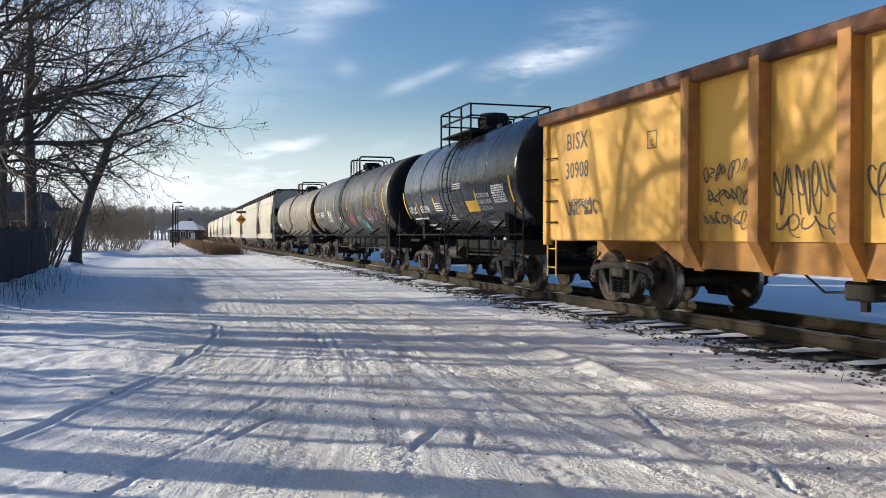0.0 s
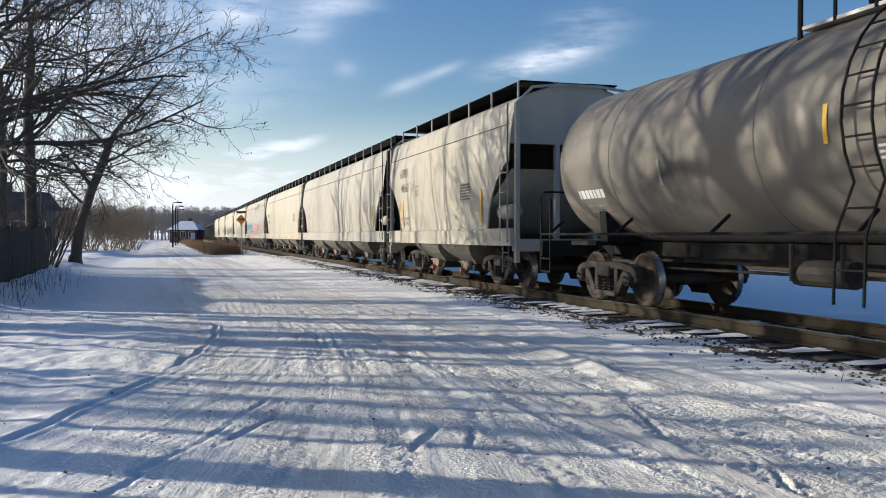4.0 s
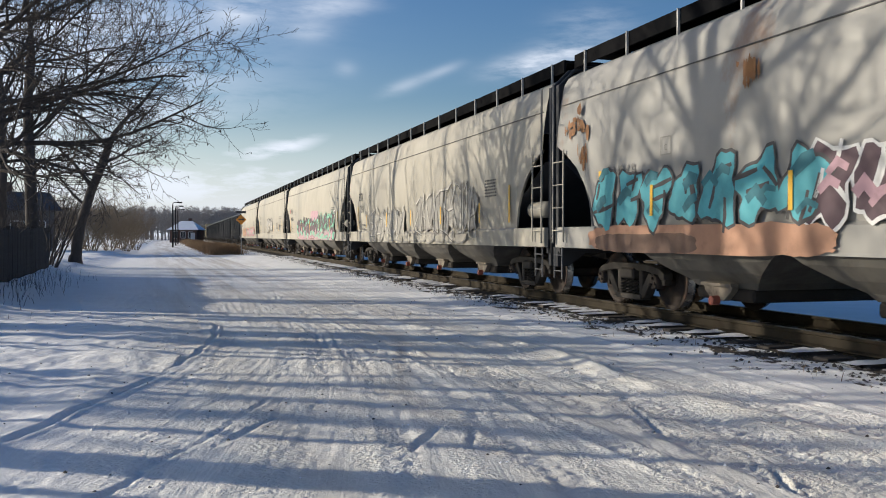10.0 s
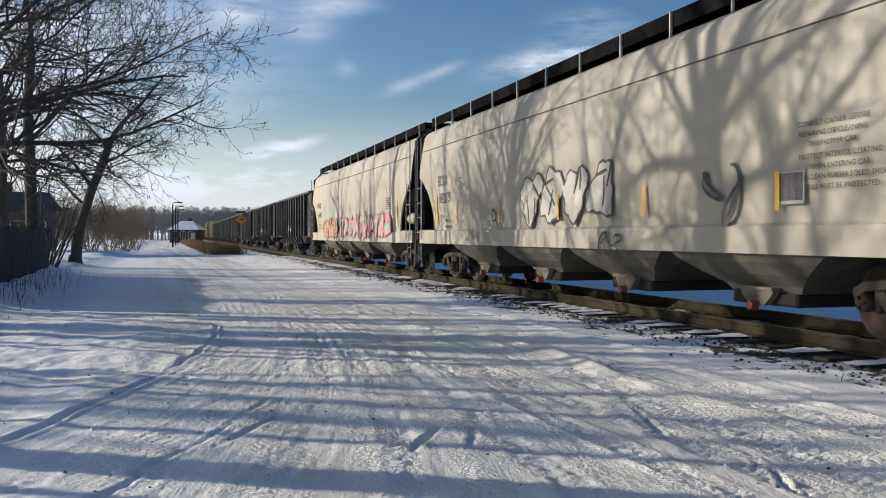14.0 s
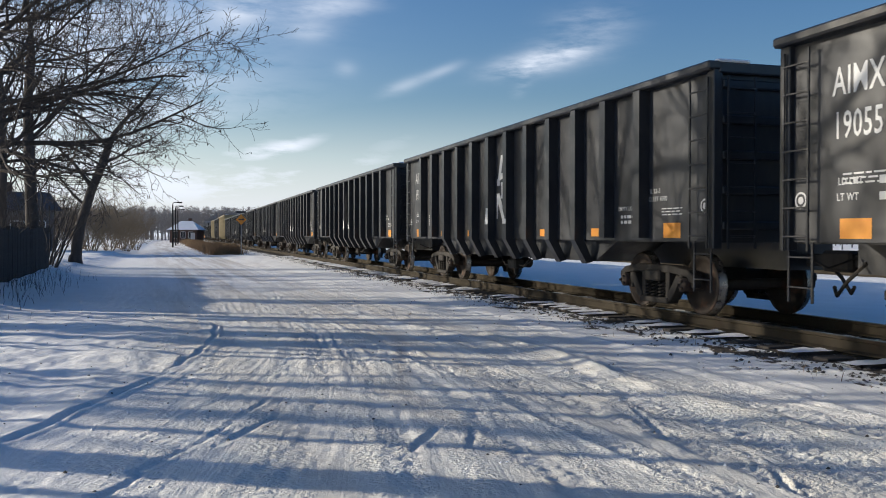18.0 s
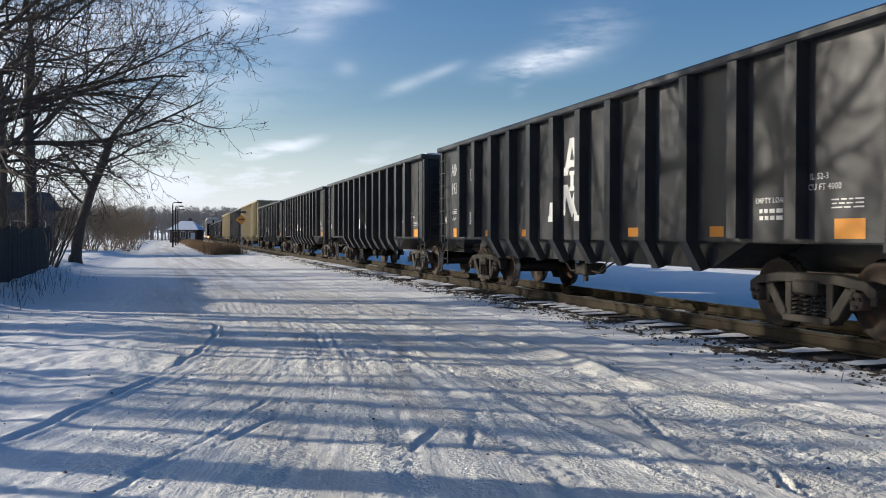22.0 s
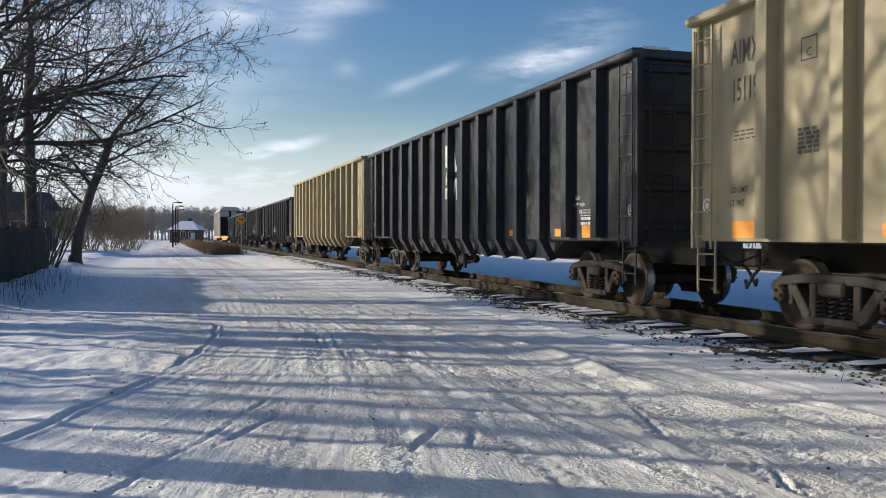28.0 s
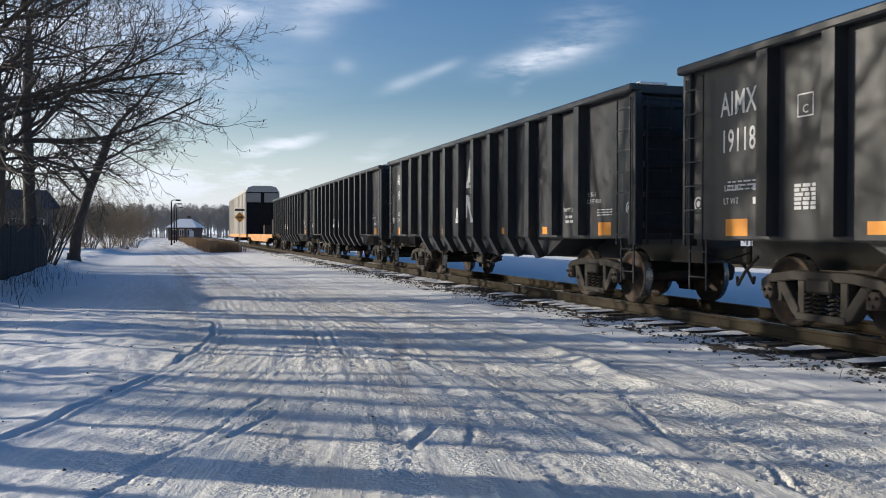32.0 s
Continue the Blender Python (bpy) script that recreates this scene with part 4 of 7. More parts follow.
# ---------------------------------------------------------------- gondolas
def gondola_kit(length, height, posts, skin, post_skin, margin, sheet=None, chord=None, tub_half=None):
    """Meshes for one kind of gondola. length over the ends, height of the top over the rail."""
    h = length / 2
    W, lo = 1.47, 1.12
    k = {"half": h, "height": height}
    bm = bmesh.new()
    # side sheet with the lower part sloped in towards a deeper tub
    prism(bm, ((-W, lo), (-W, height - 0.1), (-W + 0.05, height - 0.1), (-W + 0.05, lo)), "y", -h + 0.03, h - 0.03)
    k["side"] = mesh_of("side_sheet", bm, sheet or skin)
    k["side_far"] = k["side"].copy(); k["side_far"].transform(mirror_x); k["side_far"].flip_normals()
    bm = bmesh.new()
    tub = tub_half or h - 3.9
    tw = 1.43 if tub_half else 1.28
    prism(bm, ((-tub - 0.9, lo + 0.02), (-tub, 0.74), (tub, 0.74), (tub + 0.9, lo + 0.02)), "x", -tw, tw)
    dark = M["rusty_yellow"] if tub_half else M["under_grey"] if skin is not M["black_paint"] else skin
    k["tub_mesh"] = mesh_of("drop_tub", bm, dark)
    bm = bmesh.new()
    box(bm, -W + 0.05, W - 0.05, -h + 0.03, h - 0.03, lo - 0.02, lo + 0.06)
    k["floor"] = mesh_of("floor_plate", bm, dark)
    k["sill"] = mesh_of("centre_sill", boxed(-0.35, 0.35, -h - 0.1, h + 0.1, 0.72, 1.095), dark)
    k["end"] = mesh_of("end_sheet", boxed(-W + 0.02, W - 0.02, -0.02, 0.03, lo, height - 0.1), skin)
    k["rib"] = mesh_of("end_rib", boxed(-W + 0.08, W - 0.08, 0.03, 0.10, 0, 0.12, bevel=0.02), skin)
    k["rib_zs"] = [lo + 0.15 + (height - lo - 0.5) * i / 4 for i in range(5)]
    k["corner"] = mesh_of("corner_post", boxed(-0.07, 0.07, -0.06, 0.11, lo - 0.1, height - 0.05, bevel=0.012), skin)
    k["end_cap"] = mesh_of("end_chord", boxed(-W, W, -0.08, 0.13, height - 0.16, height - 0.01, bevel=0.02), skin)
    bm = bmesh.new()
    box(bm, -W - 0.17, -W + 0.08, -h - 0.08, h + 0.08, height - (0.20 if chord else 0.12), height, bevel=0.025)
    k["chord"] = mesh_of("top_chord", bm, chord or post_skin)
    bm = bmesh.new()
    D = 0.18
    prism(bm, ((-W - D, lo + 0.04), (-W - D, height - 0.12), (-W, height - 0.12), (-W, lo + 0.04)), "y", -0.10, 0.10)
    k["post_short"] = mesh_of("side_post", bm, post_skin)
    bm = bmesh.new()
    prism(bm, ((-W - D, lo), (-W - D, height - 0.12), (-W, height - 0.12), (-W, lo), (-W + 0.19, 0.74), (-W + 0.06, 0.70)), "y", -0.10, 0.10)
    k["post"] = mesh_of("side_post", bm, post_skin)
    for nm in ("chord", "post", "post_short"):
        m = k[nm].copy(); m.transform(mirror_x); m.flip_normals(); k[nm + "_far"] = m
    k["ladder"] = ladder_mesh(0.42, lo - 0.1, height - 0.2, 7 if height < 3.8 else 9, skin)
    k["step"] = ladder_mesh(0.40, 0.42, lo, 2, skin)
    k["reflector"] = patch(0.32, 0.14, M["orange_mark"], "reflector")
    k["reflector_big"] = patch(0.46, 0.22, M["orange_mark"], "reflector")
    k["post_ys"] = [(-h + margin) + (length - 2 * margin) * i / (posts - 1) for i in range(posts)]
    k["tub"] = tub
    k["bulky"] = bool(tub_half)
    bm = bmesh.new()
    ring = [[bm.verts.new((r * math.cos(a), r * math.sin(a), 0)) for a in np.linspace(0, 2 * math.pi, 20, endpoint=False)] for r in (0.10, 0.075, 0.045)]
    for i in range(20):
        bm.faces.new((ring[0][i], ring[0][(i + 1) % 20], ring[1][(i + 1) % 20], ring[1][i]))
    bm.faces.new(ring[2])
    k["badge"] = mesh_of("round_badge", bm, M["white_mark"])
    k["grab"] = mesh_of("grab_iron", tube(bmesh.new(), [(0, -0.2, 0), (-0.07, -0.2, 0.0), (-0.07, 0.2, 0.0), (0, 0.2, 0)], 0.013, 5), M["tank_end"])
    bm = boxed(-0.12, 0.12, -0.22, 0.22, 0.46, 0.68, bevel=0.03)
    lathe(bm, [(-0.2, 0.05), (-0.18, 0.11), (0.18, 0.11), (0.2, 0.05)], "y", 10, (0.28, 0.1, 0.58))
    for a, b, c in ((-0.2, -0.75, 0.72), (-0.15, -0.95, 0.70), (0.2, 1.1, 0.74)):
        tube(bm, [(0, a, 0.55), (0, a + (b - a) * 0.5, 0.52), (0.05, b, c), (0.3, b + (b - a) * 0.2, 0.80)], 0.016, 5)
    box(bm, -0.03, 0.03, -0.05, 0.05, 0.34, 0.48)
    k["valve"] = mesh_of("brake_valve", bm, M["truck_steel"])
    k["drift"] = mesh_of("snow_patch", boxed(-0.28, 0.22, -0.06, 0.08, 0.0, 0.045, bevel=0.02), M["snow"])
    return k


def gondola(k, s0, label, mark, number, ink, name="gondola_car", logo=None, seed=0, art=()):
    car = thing(name, label, "gondola car", "freight cars of the train")
    h, top, W = k["half"], k["height"], 1.47
    part("side_sheet", k["side"], None, car)
    part("side_sheet", k["side_far"], None, car)
    part("floor_plate", k["floor"], None, car)
    part("drop_tub", k["tub_mesh"], None, car)
    part("centre_sill", k["sill"], None, car)
    for m in (pose(0, h - 0.05, 0), pose(0, -h + 0.05, 0, 0, 0, 180)):
        end = part("end_sheet", k["end"], None, car, at=m)
        for z in k["rib_zs"]:
            part("end_rib", k["rib"], None, end, at=(0, 0, z))
        for s in (-1, 1):
            part("corner_post", k["corner"], None, end, at=(s * W, 0, 0))
        part("end_chord", k["end_cap"], None, end)
    part("top_chord", k["chord"], None, car)
    part("top_chord", k["chord_far"], None, car)
    for y in k["post_ys"]:
        nm = "post" if abs(y) < k["tub"] + 0.5 else "post_short"
        part("side_post", k[nm], None, car, at=(0, y, 0))
        part("side_post", k[nm + "_far"], None, car, at=(0, y, 0))
    for sy in (-1, 1):
        if k["bulky"]:
            for z in (1.45, 1.85, 2.25, 2.65):
                part("grab_iron", k["grab"], None, car, at=(-W, sy * (h - 0.28), z))
        else:
            part("ladder", k["ladder"], None, car, at=(-W - 0.10, sy * (h - 0.26), 0))
        part("step", k["step"], None, car, at=(-W - 0.02, sy * (h - 0.26), 0))
        part("ladder", k["ladder"], None, car, at=pose(sy * 1.15, sy * (h + 0.13), 0, 0, 0, 90))
        add_truck(car, sy * (h - 2.2))
    add_couplers(car, h - 0.05)
    # marks
    ys = k["post_ys"]
    xf = W + 0.006
    mid = lambda i: (ys[i] + ys[i + 1]) / 2
    wide = ys[-1] < h - 2.2
    plate_y = 4.2 if wide else mid(-2)
    yn = h - 1.3 if wide else h - (1.12 if top < 3.8 else 1.05)
    if len(ys) == 15:
        yn = h - 1.82
    part("lettering", text_mesh(mark, 0.44, ink, 1.0, 0.95 if wide else 0.68 if top < 3.8 else 0.52), None, car, at=on_side(yn, top - (0.62 if wide else 0.66), xf))
    part("lettering", text_mesh(number, 0.42, ink, 1.0, 0.85 if wide else 0.66 if top < 3.8 else 0.50), None, car, at=on_side(yn, top - 1.14, xf))
    part("lettering", text_mesh("LD LMT", 0.115, ink, 1.0, 0.9), None, car, at=on_side(yn + 0.10, lo_z(top), xf))
    part("lettering", text_mesh("LT WT", 0.115, ink, 1.0, 0.9), None, car, at=on_side(yn + 0.14, lo_z(top) - 0.17, xf))
    part("small_print", bars(2, ink, seed + 3, 0.24, 0.085, 0.085), None, car, at=on_side(yn - 0.43, lo_z(top) + 0.04, xf))
    part("small_print", bars(3, ink, seed + 4, 0.62, 0.02, 0.03), None, car, at=on_side(yn - 0.1, top - 1.65, xf))
    part("clearance_frame", plate_c(ink), None, car, at=on_side(plate_y, top - 0.85, xf))
    part("lettering", text_mesh("C", 0.14, ink), None, car, at=on_side(plate_y, top - 0.90, xf))
    if not wide:
        part("data_panel", bars(6, ink, seed + 5, 0.36, 0.04, 0.012), None, car, at=on_side(mid(-2), top - 1.75, xf))
    n = len(ys)
    if not wide:
        for i in (1, 3, n - 5, n - 3):
            part("reflector", k["reflector"], None, car, at=on_side(mid(i), 1.25, xf))
        for y in (yn + 0.02, -yn - 0.05):
            part("reflector", k["reflector_big"], None, car, at=on_side(y, 1.27, xf))
    if not wide:
        part("lettering", text_mesh("IL 52-3", 0.10, ink), None, car, at=on_side(-yn + 0.42, 1.86, xf))
        part("lettering", text_mesh("CU FT 4000", 0.10, ink), None, car, at=on_side(-yn + 0.34, 1.74, xf))
        part("lettering", text_mesh("EMPTY LOAD", 0.095, ink), None, car, at=on_side(mid(0), 1.62, xf))
        part("small_print", bars(2, ink, seed + 7, 0.44, 0.05, 0.035), None, car, at=on_side(mid(0), 1.52, xf))
        for y in (h - 0.24, -h + 0.24):
            part("round_badge", k["badge"], None, car, "small round white stencil", at=on_side(y, 1.60, xf))
    part("small_print", bars(3, ink, seed + 6, 0.55, 0.016, 0.028), None, car, at=on_side(-yn - 0.05, 1.60, xf))
    for me, y, z in art:
        part("graffiti", me, None, car, at=on_side(y, z, xf + 0.002))
    if not wide:
        part("snow_patch", k["drift"], None, car, at=(-1.2, -h - 0.02, top - 0.012))
    if logo:
        if n % 2:
            part("logo_shape", logo[0], None, car, at=on_side(ys[n // 2], 0, xf))
            for zz, hh in ((3.22, 0.56), (2.66, 0.34), (2.27, 0.28)):
                part("logo_strip", patch(0.17 if zz != 2.66 else 0.09, hh, M["white_mark"], "logo_strip"), None, car, at=on_side(ys[n // 2], zz, W + 0.184))
        else:
            part("logo_shape", logo[0], None, car, at=on_side(mid(n // 2 - 1), 0, xf))
            part("logo_foot", logo[1][0], None, car, at=on_side(ys[n // 2 - 1], 0, W + 0.184))
            part("logo_foot", logo[1][1], None, car, at=on_side(ys[n // 2], 0, W + 0.184))
    part("brake_valve", k["valve"], None, car, at=(-1.02, 0.35, 0))
    CARS.append((car, s0))
    return car


def lo_z(top):
    return 1.78


def white_emblem(height):
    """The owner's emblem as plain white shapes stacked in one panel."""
    bm = bmesh.new()
    def poly(pts):
        bm.faces.new([bm.verts.new((u, v, 0)) for u, v in pts])
    t = 2.97 if height < 3.8 else 3.5
    for m in (-1, 1):
        # leg, foot and half of the crossbar
        poly([(m * u, v) for u, v in ((0.0, t), (0.10, t), (0.29, t - 0.52), (0.35, t - 0.52), (0.35, t - 0.67), (0.17, t - 0.67), (0.14, t - 0.55), (0.0, t - 0.52), (0.0, t - 0.40), (0.085, t - 0.40), (0.0, t - 0.16))][::m])
        poly([(m * u, v) for u, v in ((0.0, t - 0.60), (0.11, t - 0.60), (0.11, t - 0.67), (0.065, t - 0.68), (0.065, t - 0.88), (0.11, t - 0.89), (0.11, t - 0.96), (0.0, t - 0.96))][::m])
        poly([(m * u, v) for u, v in ((0.0, t - 1.12), (0.19, t - 0.84), (0.36, t - 0.84), (0.36, t - 1.40), (0.29, t - 1.40), (0.26, t - 1.06), (0.0, t - 1.46))][::m])
    me = mesh_of("logo_shape", bm, M["white_mark"])
    feet = []
    for wide in (0, 1):
        bm = bmesh.new()
        poly(((-0.10, t - 1.52), (-0.10, t - 1.42), (-0.06, t - 1.40), (-0.03, t - 1.16), (0.10, t - 1.16), (0.10, t - 1.52)) if wide else ((-0.10, t - 1.52), (-0.10, t - 1.20), (0.04, t - 1.42), (0.10, t - 1.42), (0.10, t - 1.52)))
        feet.append(mesh_of("logo_foot", bm, M["white_mark"]))
    return me, feet


CARS = []
GON = gondola_kit(15.95, 3.52, 12, M["black_paint"], M["black_paint"], 1.82, M["black_sheet"])
TALL = gondola_kit(19.1, 4.10, 15, M["black_paint"], M["black_paint"], 1.22, M["black_sheet"])
PALE = gondola_kit(19.7, 4.19, 14, M["cream_paint"], M["cream_paint"], 1.6)
BIS = gondola_kit(16.2, 3.50, 5, M["yellow_paint"], M["rusty_yellow"], 5.06, chord=M["rusty_chord"], tub_half=3.35)
EMBLEM, EMBLEM_TALL = white_emblem(3.47), white_emblem(4.1)
black_label = "black steel gondola car with vertical side posts and white emblem"
gondola(BIS, -191.4, "weathered yellow gondola car with rusty posts and graffiti", "BISX", "30908", M["dark_mark"], seed=11,
        art=[(scrawl(31, 1.3, 0.30, 6, M["soot"], 0.018), 6.6, 1.72), (scrawl(32, 1.1, 0.26, 8, M["soot"], 0.012), 2.28, 2.05), (scrawl(36, 0.9, 0.26, 7, M["soot"], 0.012), 2.28, 1.72), (scrawl(33, 1.1, 0.26, 8, M["soot"], 0.012), 2.28, 1.40), (scrawl(34, 1.2, 0.7, 9, M["soot"], 0.013), 0.76, 1.78), (scrawl(37, 1.1, 0.3, 5, M["soot"], 0.011), 0.76, 1.32), (scrawl(35, 1.2, 0.7, 9, M["soot"], 0.013), -0.76, 1.72)])
BLACKS = tuple(zip((27.65, 45.05, 62.45, 79.75, 96.35, 114.0, 131.35, 148.8, 229.0, 246.4, 263.7, 281.0), BLACK_NUMBERS))
for i, (s, num) in enumerate(BLACKS):
    gondola(GON, s, black_label, "AIMX", num, M["white_mark"], logo=EMBLEM, seed=20 + i)
gondola(TALL, 188.9, "tall black steel gondola car with white emblem", "AIMX", "25008", M["white_mark"], logo=EMBLEM_TALL, seed=51)
gondola(PALE, 167.9, "tall faded cream gondola car, scuffed and dented", "AIMX", "15119", M["black_paint"], seed=61)
gondola(PALE, 209.65, "tall faded cream gondola car, scuffed and dented", "AIMX", "15124", M["black_paint"], seed=62)


# ---------------------------------------------------------------- tank cars
def tank_car(s0, half, radius, axis_z, skin, label, mark, number, platform, seed=0):
    car = thing("tank_car", label, "tank car", "freight cars of the train")
    cap = 0.36
    prof = []
    for i in range(7):
        a = i / 6 * math.pi / 2
        prof.append((-half + cap - cap * math.cos(a), max(0.05, radius * math.sin(a) ** 0.5) if i else 0.05))
    prof = prof + [(-u, r) for u, r in prof[::-1]]
    bm = bmesh.new()
    lathe(bm, prof, "y", 56, (0, 0, axis_z))
    for f in bm.faces:
        f.smooth = True
        f.material_index = 1 if abs(f.calc_center_median().y) > half - cap * 0.80 else 0
    me = mesh_of("tank_shell", bm, skin)
    me.materials.append(M["tank_end"])
    shell = part("tank_shell", me, None, car)
    for yb in np.linspace(-half + 2.2, half - 2.2, 4):
        bm = bmesh.new()
        lathe(bm, [(yb - 0.05, radius + 0.001), (yb - 0.04, radius + 0.010), (yb + 0.04, radius + 0.010), (yb + 0.05, radius + 0.001)], "y", 56, (0, 0, axis_z))
        part("weld_band", bm, skin, shell)
    e = half + 0.45
    part("centre_sill", boxed(-0.3, 0.3, -e, e, 0.75, 1.08), M["tank_end"], car)
    for s in (-1, 1):
        part("end_sill", boxed(-1.5, 1.5, min(s * e, s * (e - 0.12)), max(s * e, s * (e - 0.12)), 0.80, 1.10), M["tank_end"], car)
        part("bolster_plate", boxed(-1.2, 1.2, s * (e - 1.3) - 0.5, s * (e - 1.3) + 0.5, 1.02, 1.10), M["tank_end"], car)
        bm = bmesh.new()
        prism(bm, ((-1.1, 1.08), (1.1, 1.08), (1.15, axis_z - 0.75), (0.6, axis_z - radius + 0.12), (-0.6, axis_z - radius + 0.12), (-1.15, axis_z - 0.75)), "y", s * (half - 1.5) - 0.12, s * (half - 1.5) + 0.12)
        part("saddle", bm, M["tank_end"], car)
    for sx in (-1, 1):
        bm = bmesh.new()
        tube(bm, [(sx * 1.5, -e + 0.05, 1.22), (sx * 1.5, e - 0.05, 1.22)], 0.025, 6)
        for yy in np.linspace(-e + 0.4, e - 0.4, 7):
            tube(bm, [(sx * 1.5, yy, 1.22), (sx * 1.1, yy + 0.15, axis_z - radius * 0.72)], 0.028, 5)
        part("side_rail", bm, M["tank_end"], car)
    # dome, platform and railings
    pl, pw = platform
    zt = axis_z + radius * 0.92
    small = pw < 1.0
    yc = 0.9 if small else 0.45
    bm = bmesh.new()
    dr, dh = (0.37, 0.36) if small else (0.42, 0.50)
    lathe(bm, [(axis_z + radius - 0.1, dr * 0.9), (axis_z + radius + dh * 0.4, dr * 0.9), (axis_z + radius + dh * 0.42, dr), (axis_z + radius + dh * 0.6, dr), (axis_z + radius + dh * 0.62, dr * 0.92), (axis_z + radius + dh, dr * 0.88), (axis_z + radius + dh + 0.02, 0.1)], "z", 22, (0, yc, 0))
    for k in range(8):
        a = k * math.pi / 4
        box(bm, dr * math.cos(a) - 0.03, dr * math.cos(a) + 0.03, yc + dr * math.sin(a) - 0.03, yc + dr * math.sin(a) + 0.03, axis_z + radius + dh * 0.3, axis_z + radius + dh * 0.8)
    part("manway_dome", bm, M["tank_end"], car)
    bm = boxed(-0.12, 0.12, yc - 0.95, yc - 0.55, axis_z + radius - 0.02, axis_z + radius + 0.16, bevel=0.03)
    lathe(bm, [(axis_z + radius, 0.06), (axis_z + radius + 0.24, 0.06)], "z", 10, (0.2, yc - 0.7, 0))
    part("safety_valve", bm, M["tank_end"], car)
    for s in (-1, 1):
        part("platform", boxed(min(s * 0.42, s * pw), max(s * 0.42, s * pw), yc - pl, yc + pl, zt + 0.0, zt + 0.045), M["galvanised"] if small else M["tank_end"], car)
    if small:
        low, high = zt - 0.18, axis_z + radius + 0.55
        for sy in (-1, 1):
            y = yc + sy * pl
            # bent frame across the end, with a short loop along each side
            part("rail_frame", tube(bmesh.new(), [(-pw, y, low), (-pw, y, high - 0.1), (-pw + 0.03, y, high - 0.03), (-pw + 0.1, y, high), (pw - 0.1, y, high), (pw - 0.03, y, high - 0.03), (pw, y, high - 0.1), (pw, y, low)], 0.036, 7), M["tank_end"], car)
            for sx in (-1, 1):
                x, y2 = sx * pw, yc + sy * (pl - 0.62)
                part("side_loop", tube(bmesh.new(), [(x, y, high - 0.08), (x, y2 + sy * 0.08, high - 0.06), (x, y2 + sy * 0.02, high - 0.09), (x, y2, high - 0.16), (x, y2, zt)], 0.026, 6), M["tank_end"], car)
    else:
        for sx in (-1, 1):
            x = sx * pw
            for hh in (0.38, 0.70):
                part("rail", tube(bmesh.new(), [(x, yc - pl, zt + hh - 0.08), (x, yc - pl + 0.03, zt + hh - 0.02), (x, yc - pl + 0.1, zt + hh), (x, yc + pl - 0.1, zt + hh), (x, yc + pl - 0.03, zt + hh - 0.02), (x, yc + pl, zt + hh - 0.08)], 0.026, 6), M["tank_end"], car)
            for yy in (yc - pl, -pl * 0.4 + yc, pl * 0.4 + yc, yc + pl):
                part("rail_post", tube(bmesh.new(), [(x, yy, zt - 0.25), (x, yy, zt + 0.69)], 0.026, 6), M["tank_end"], car)
        for yy in (yc - pl, yc + pl):
            for hh in (0.38, 0.68):
                part("rail", tube(bmesh.new(), [(-pw, yy, zt + hh), (pw, yy, zt + hh)], 0.024, 6), M["tank_end"], car)
    # side ladder bent round the shell
    bm = bmesh.new()
    pts = []
    for k in range(9):
        a = radians(-28 + k * 12.5)
        pts.append((-(radius + 0.12) * math.cos(a), (radius + 0.12) * math.sin(a) + axis_z))
    pts = [(-1.62, 0.45), (-1.60, 1.2)] + pts
    for yy in (-0.22, 0.22):
        tube(bm, [(x, yy, z) for x, z in pts], 0.018, 5)
    for (xa, za), (xb, zb) in zip(pts, pts[1:]):
        tube(bm, [((xa + xb) / 2, -0.22, (za + zb) / 2), ((xa + xb) / 2, 0.22, (za + zb) / 2)], 0.014, 5)
    part("ladder", bm, M["tank_end"], car)
    for sy in (-1, 1):
        bm = bmesh.new()
        y = sy * (e - 0.05)
        tube(bm, [(-1.5, y, 0.5), (-1.5, y, 1.95), (-1.42, y, 2.05), (-0.3, y, 2.05)], 0.02, 5)
        tube(bm, [(-1.5, y - sy * 0.45, 0.5), (-1.5, y - sy * 0.45, 1.9)], 0.02, 5)
        tube(bm, [(-1.5, y, 0.5), (-1.5, y - sy * 0.45, 0.5)], 0.02, 5)
        tube(bm, [(-1.5, y, 0.75), (-1.5, y - sy * 0.45, 0.75)], 0.02, 5)
        part("grab_iron", bm, M["tank_end"], car)
        add_truck(car, sy * (e - 1.95))
    # brake gear and outlet below
    bm = bmesh.new()
    lathe(bm, [(-0.5, 0.17), (0.5, 0.17)], "y", 12, (-0.7, 1.4, 0.72))
    lathe(bm, [(0.52, 0.09), (1.2, 0.12)], "z", 10)
    tube(bm, [(-0.6, -e + 2.5, 0.72), (-0.6, e - 2.5, 0.66)], 0.025, 5)
    for yy in np.linspace(-1.8, 1.8, 5):
        tube(bm, [(-0.9, yy, 1.1), (-0.9, yy, 0.62)], 0.03, 5)
    part("brake_gear", bm, M["truck_steel"], car)
    add_couplers(car, e)
    R = radius + 0.012

    def mark_at(me, y, z):
        me = wrap(me, R)
        a = math.asin(max(-0.95, min(0.95, (z - axis_z) / R)))
        m = Matrix.Translation((0, y, axis_z)) @ Matrix.Rotation(a, 4, "Y") @ Matrix(((0, 0, -1, 0), (-1, 0, 0, 0), (0, 1, 0, 0), (0, 0, 0, 1)))
        part("lettering", me, None, car, at=m)
    for y, z, me in TANK_MARKS.get(number, ()):
        mark_at(me, y + {"631584": 0.13, "159671": -0.25}.get(number, 0.0), z - 0.45)
    CARS.append((car, s0))
    return car


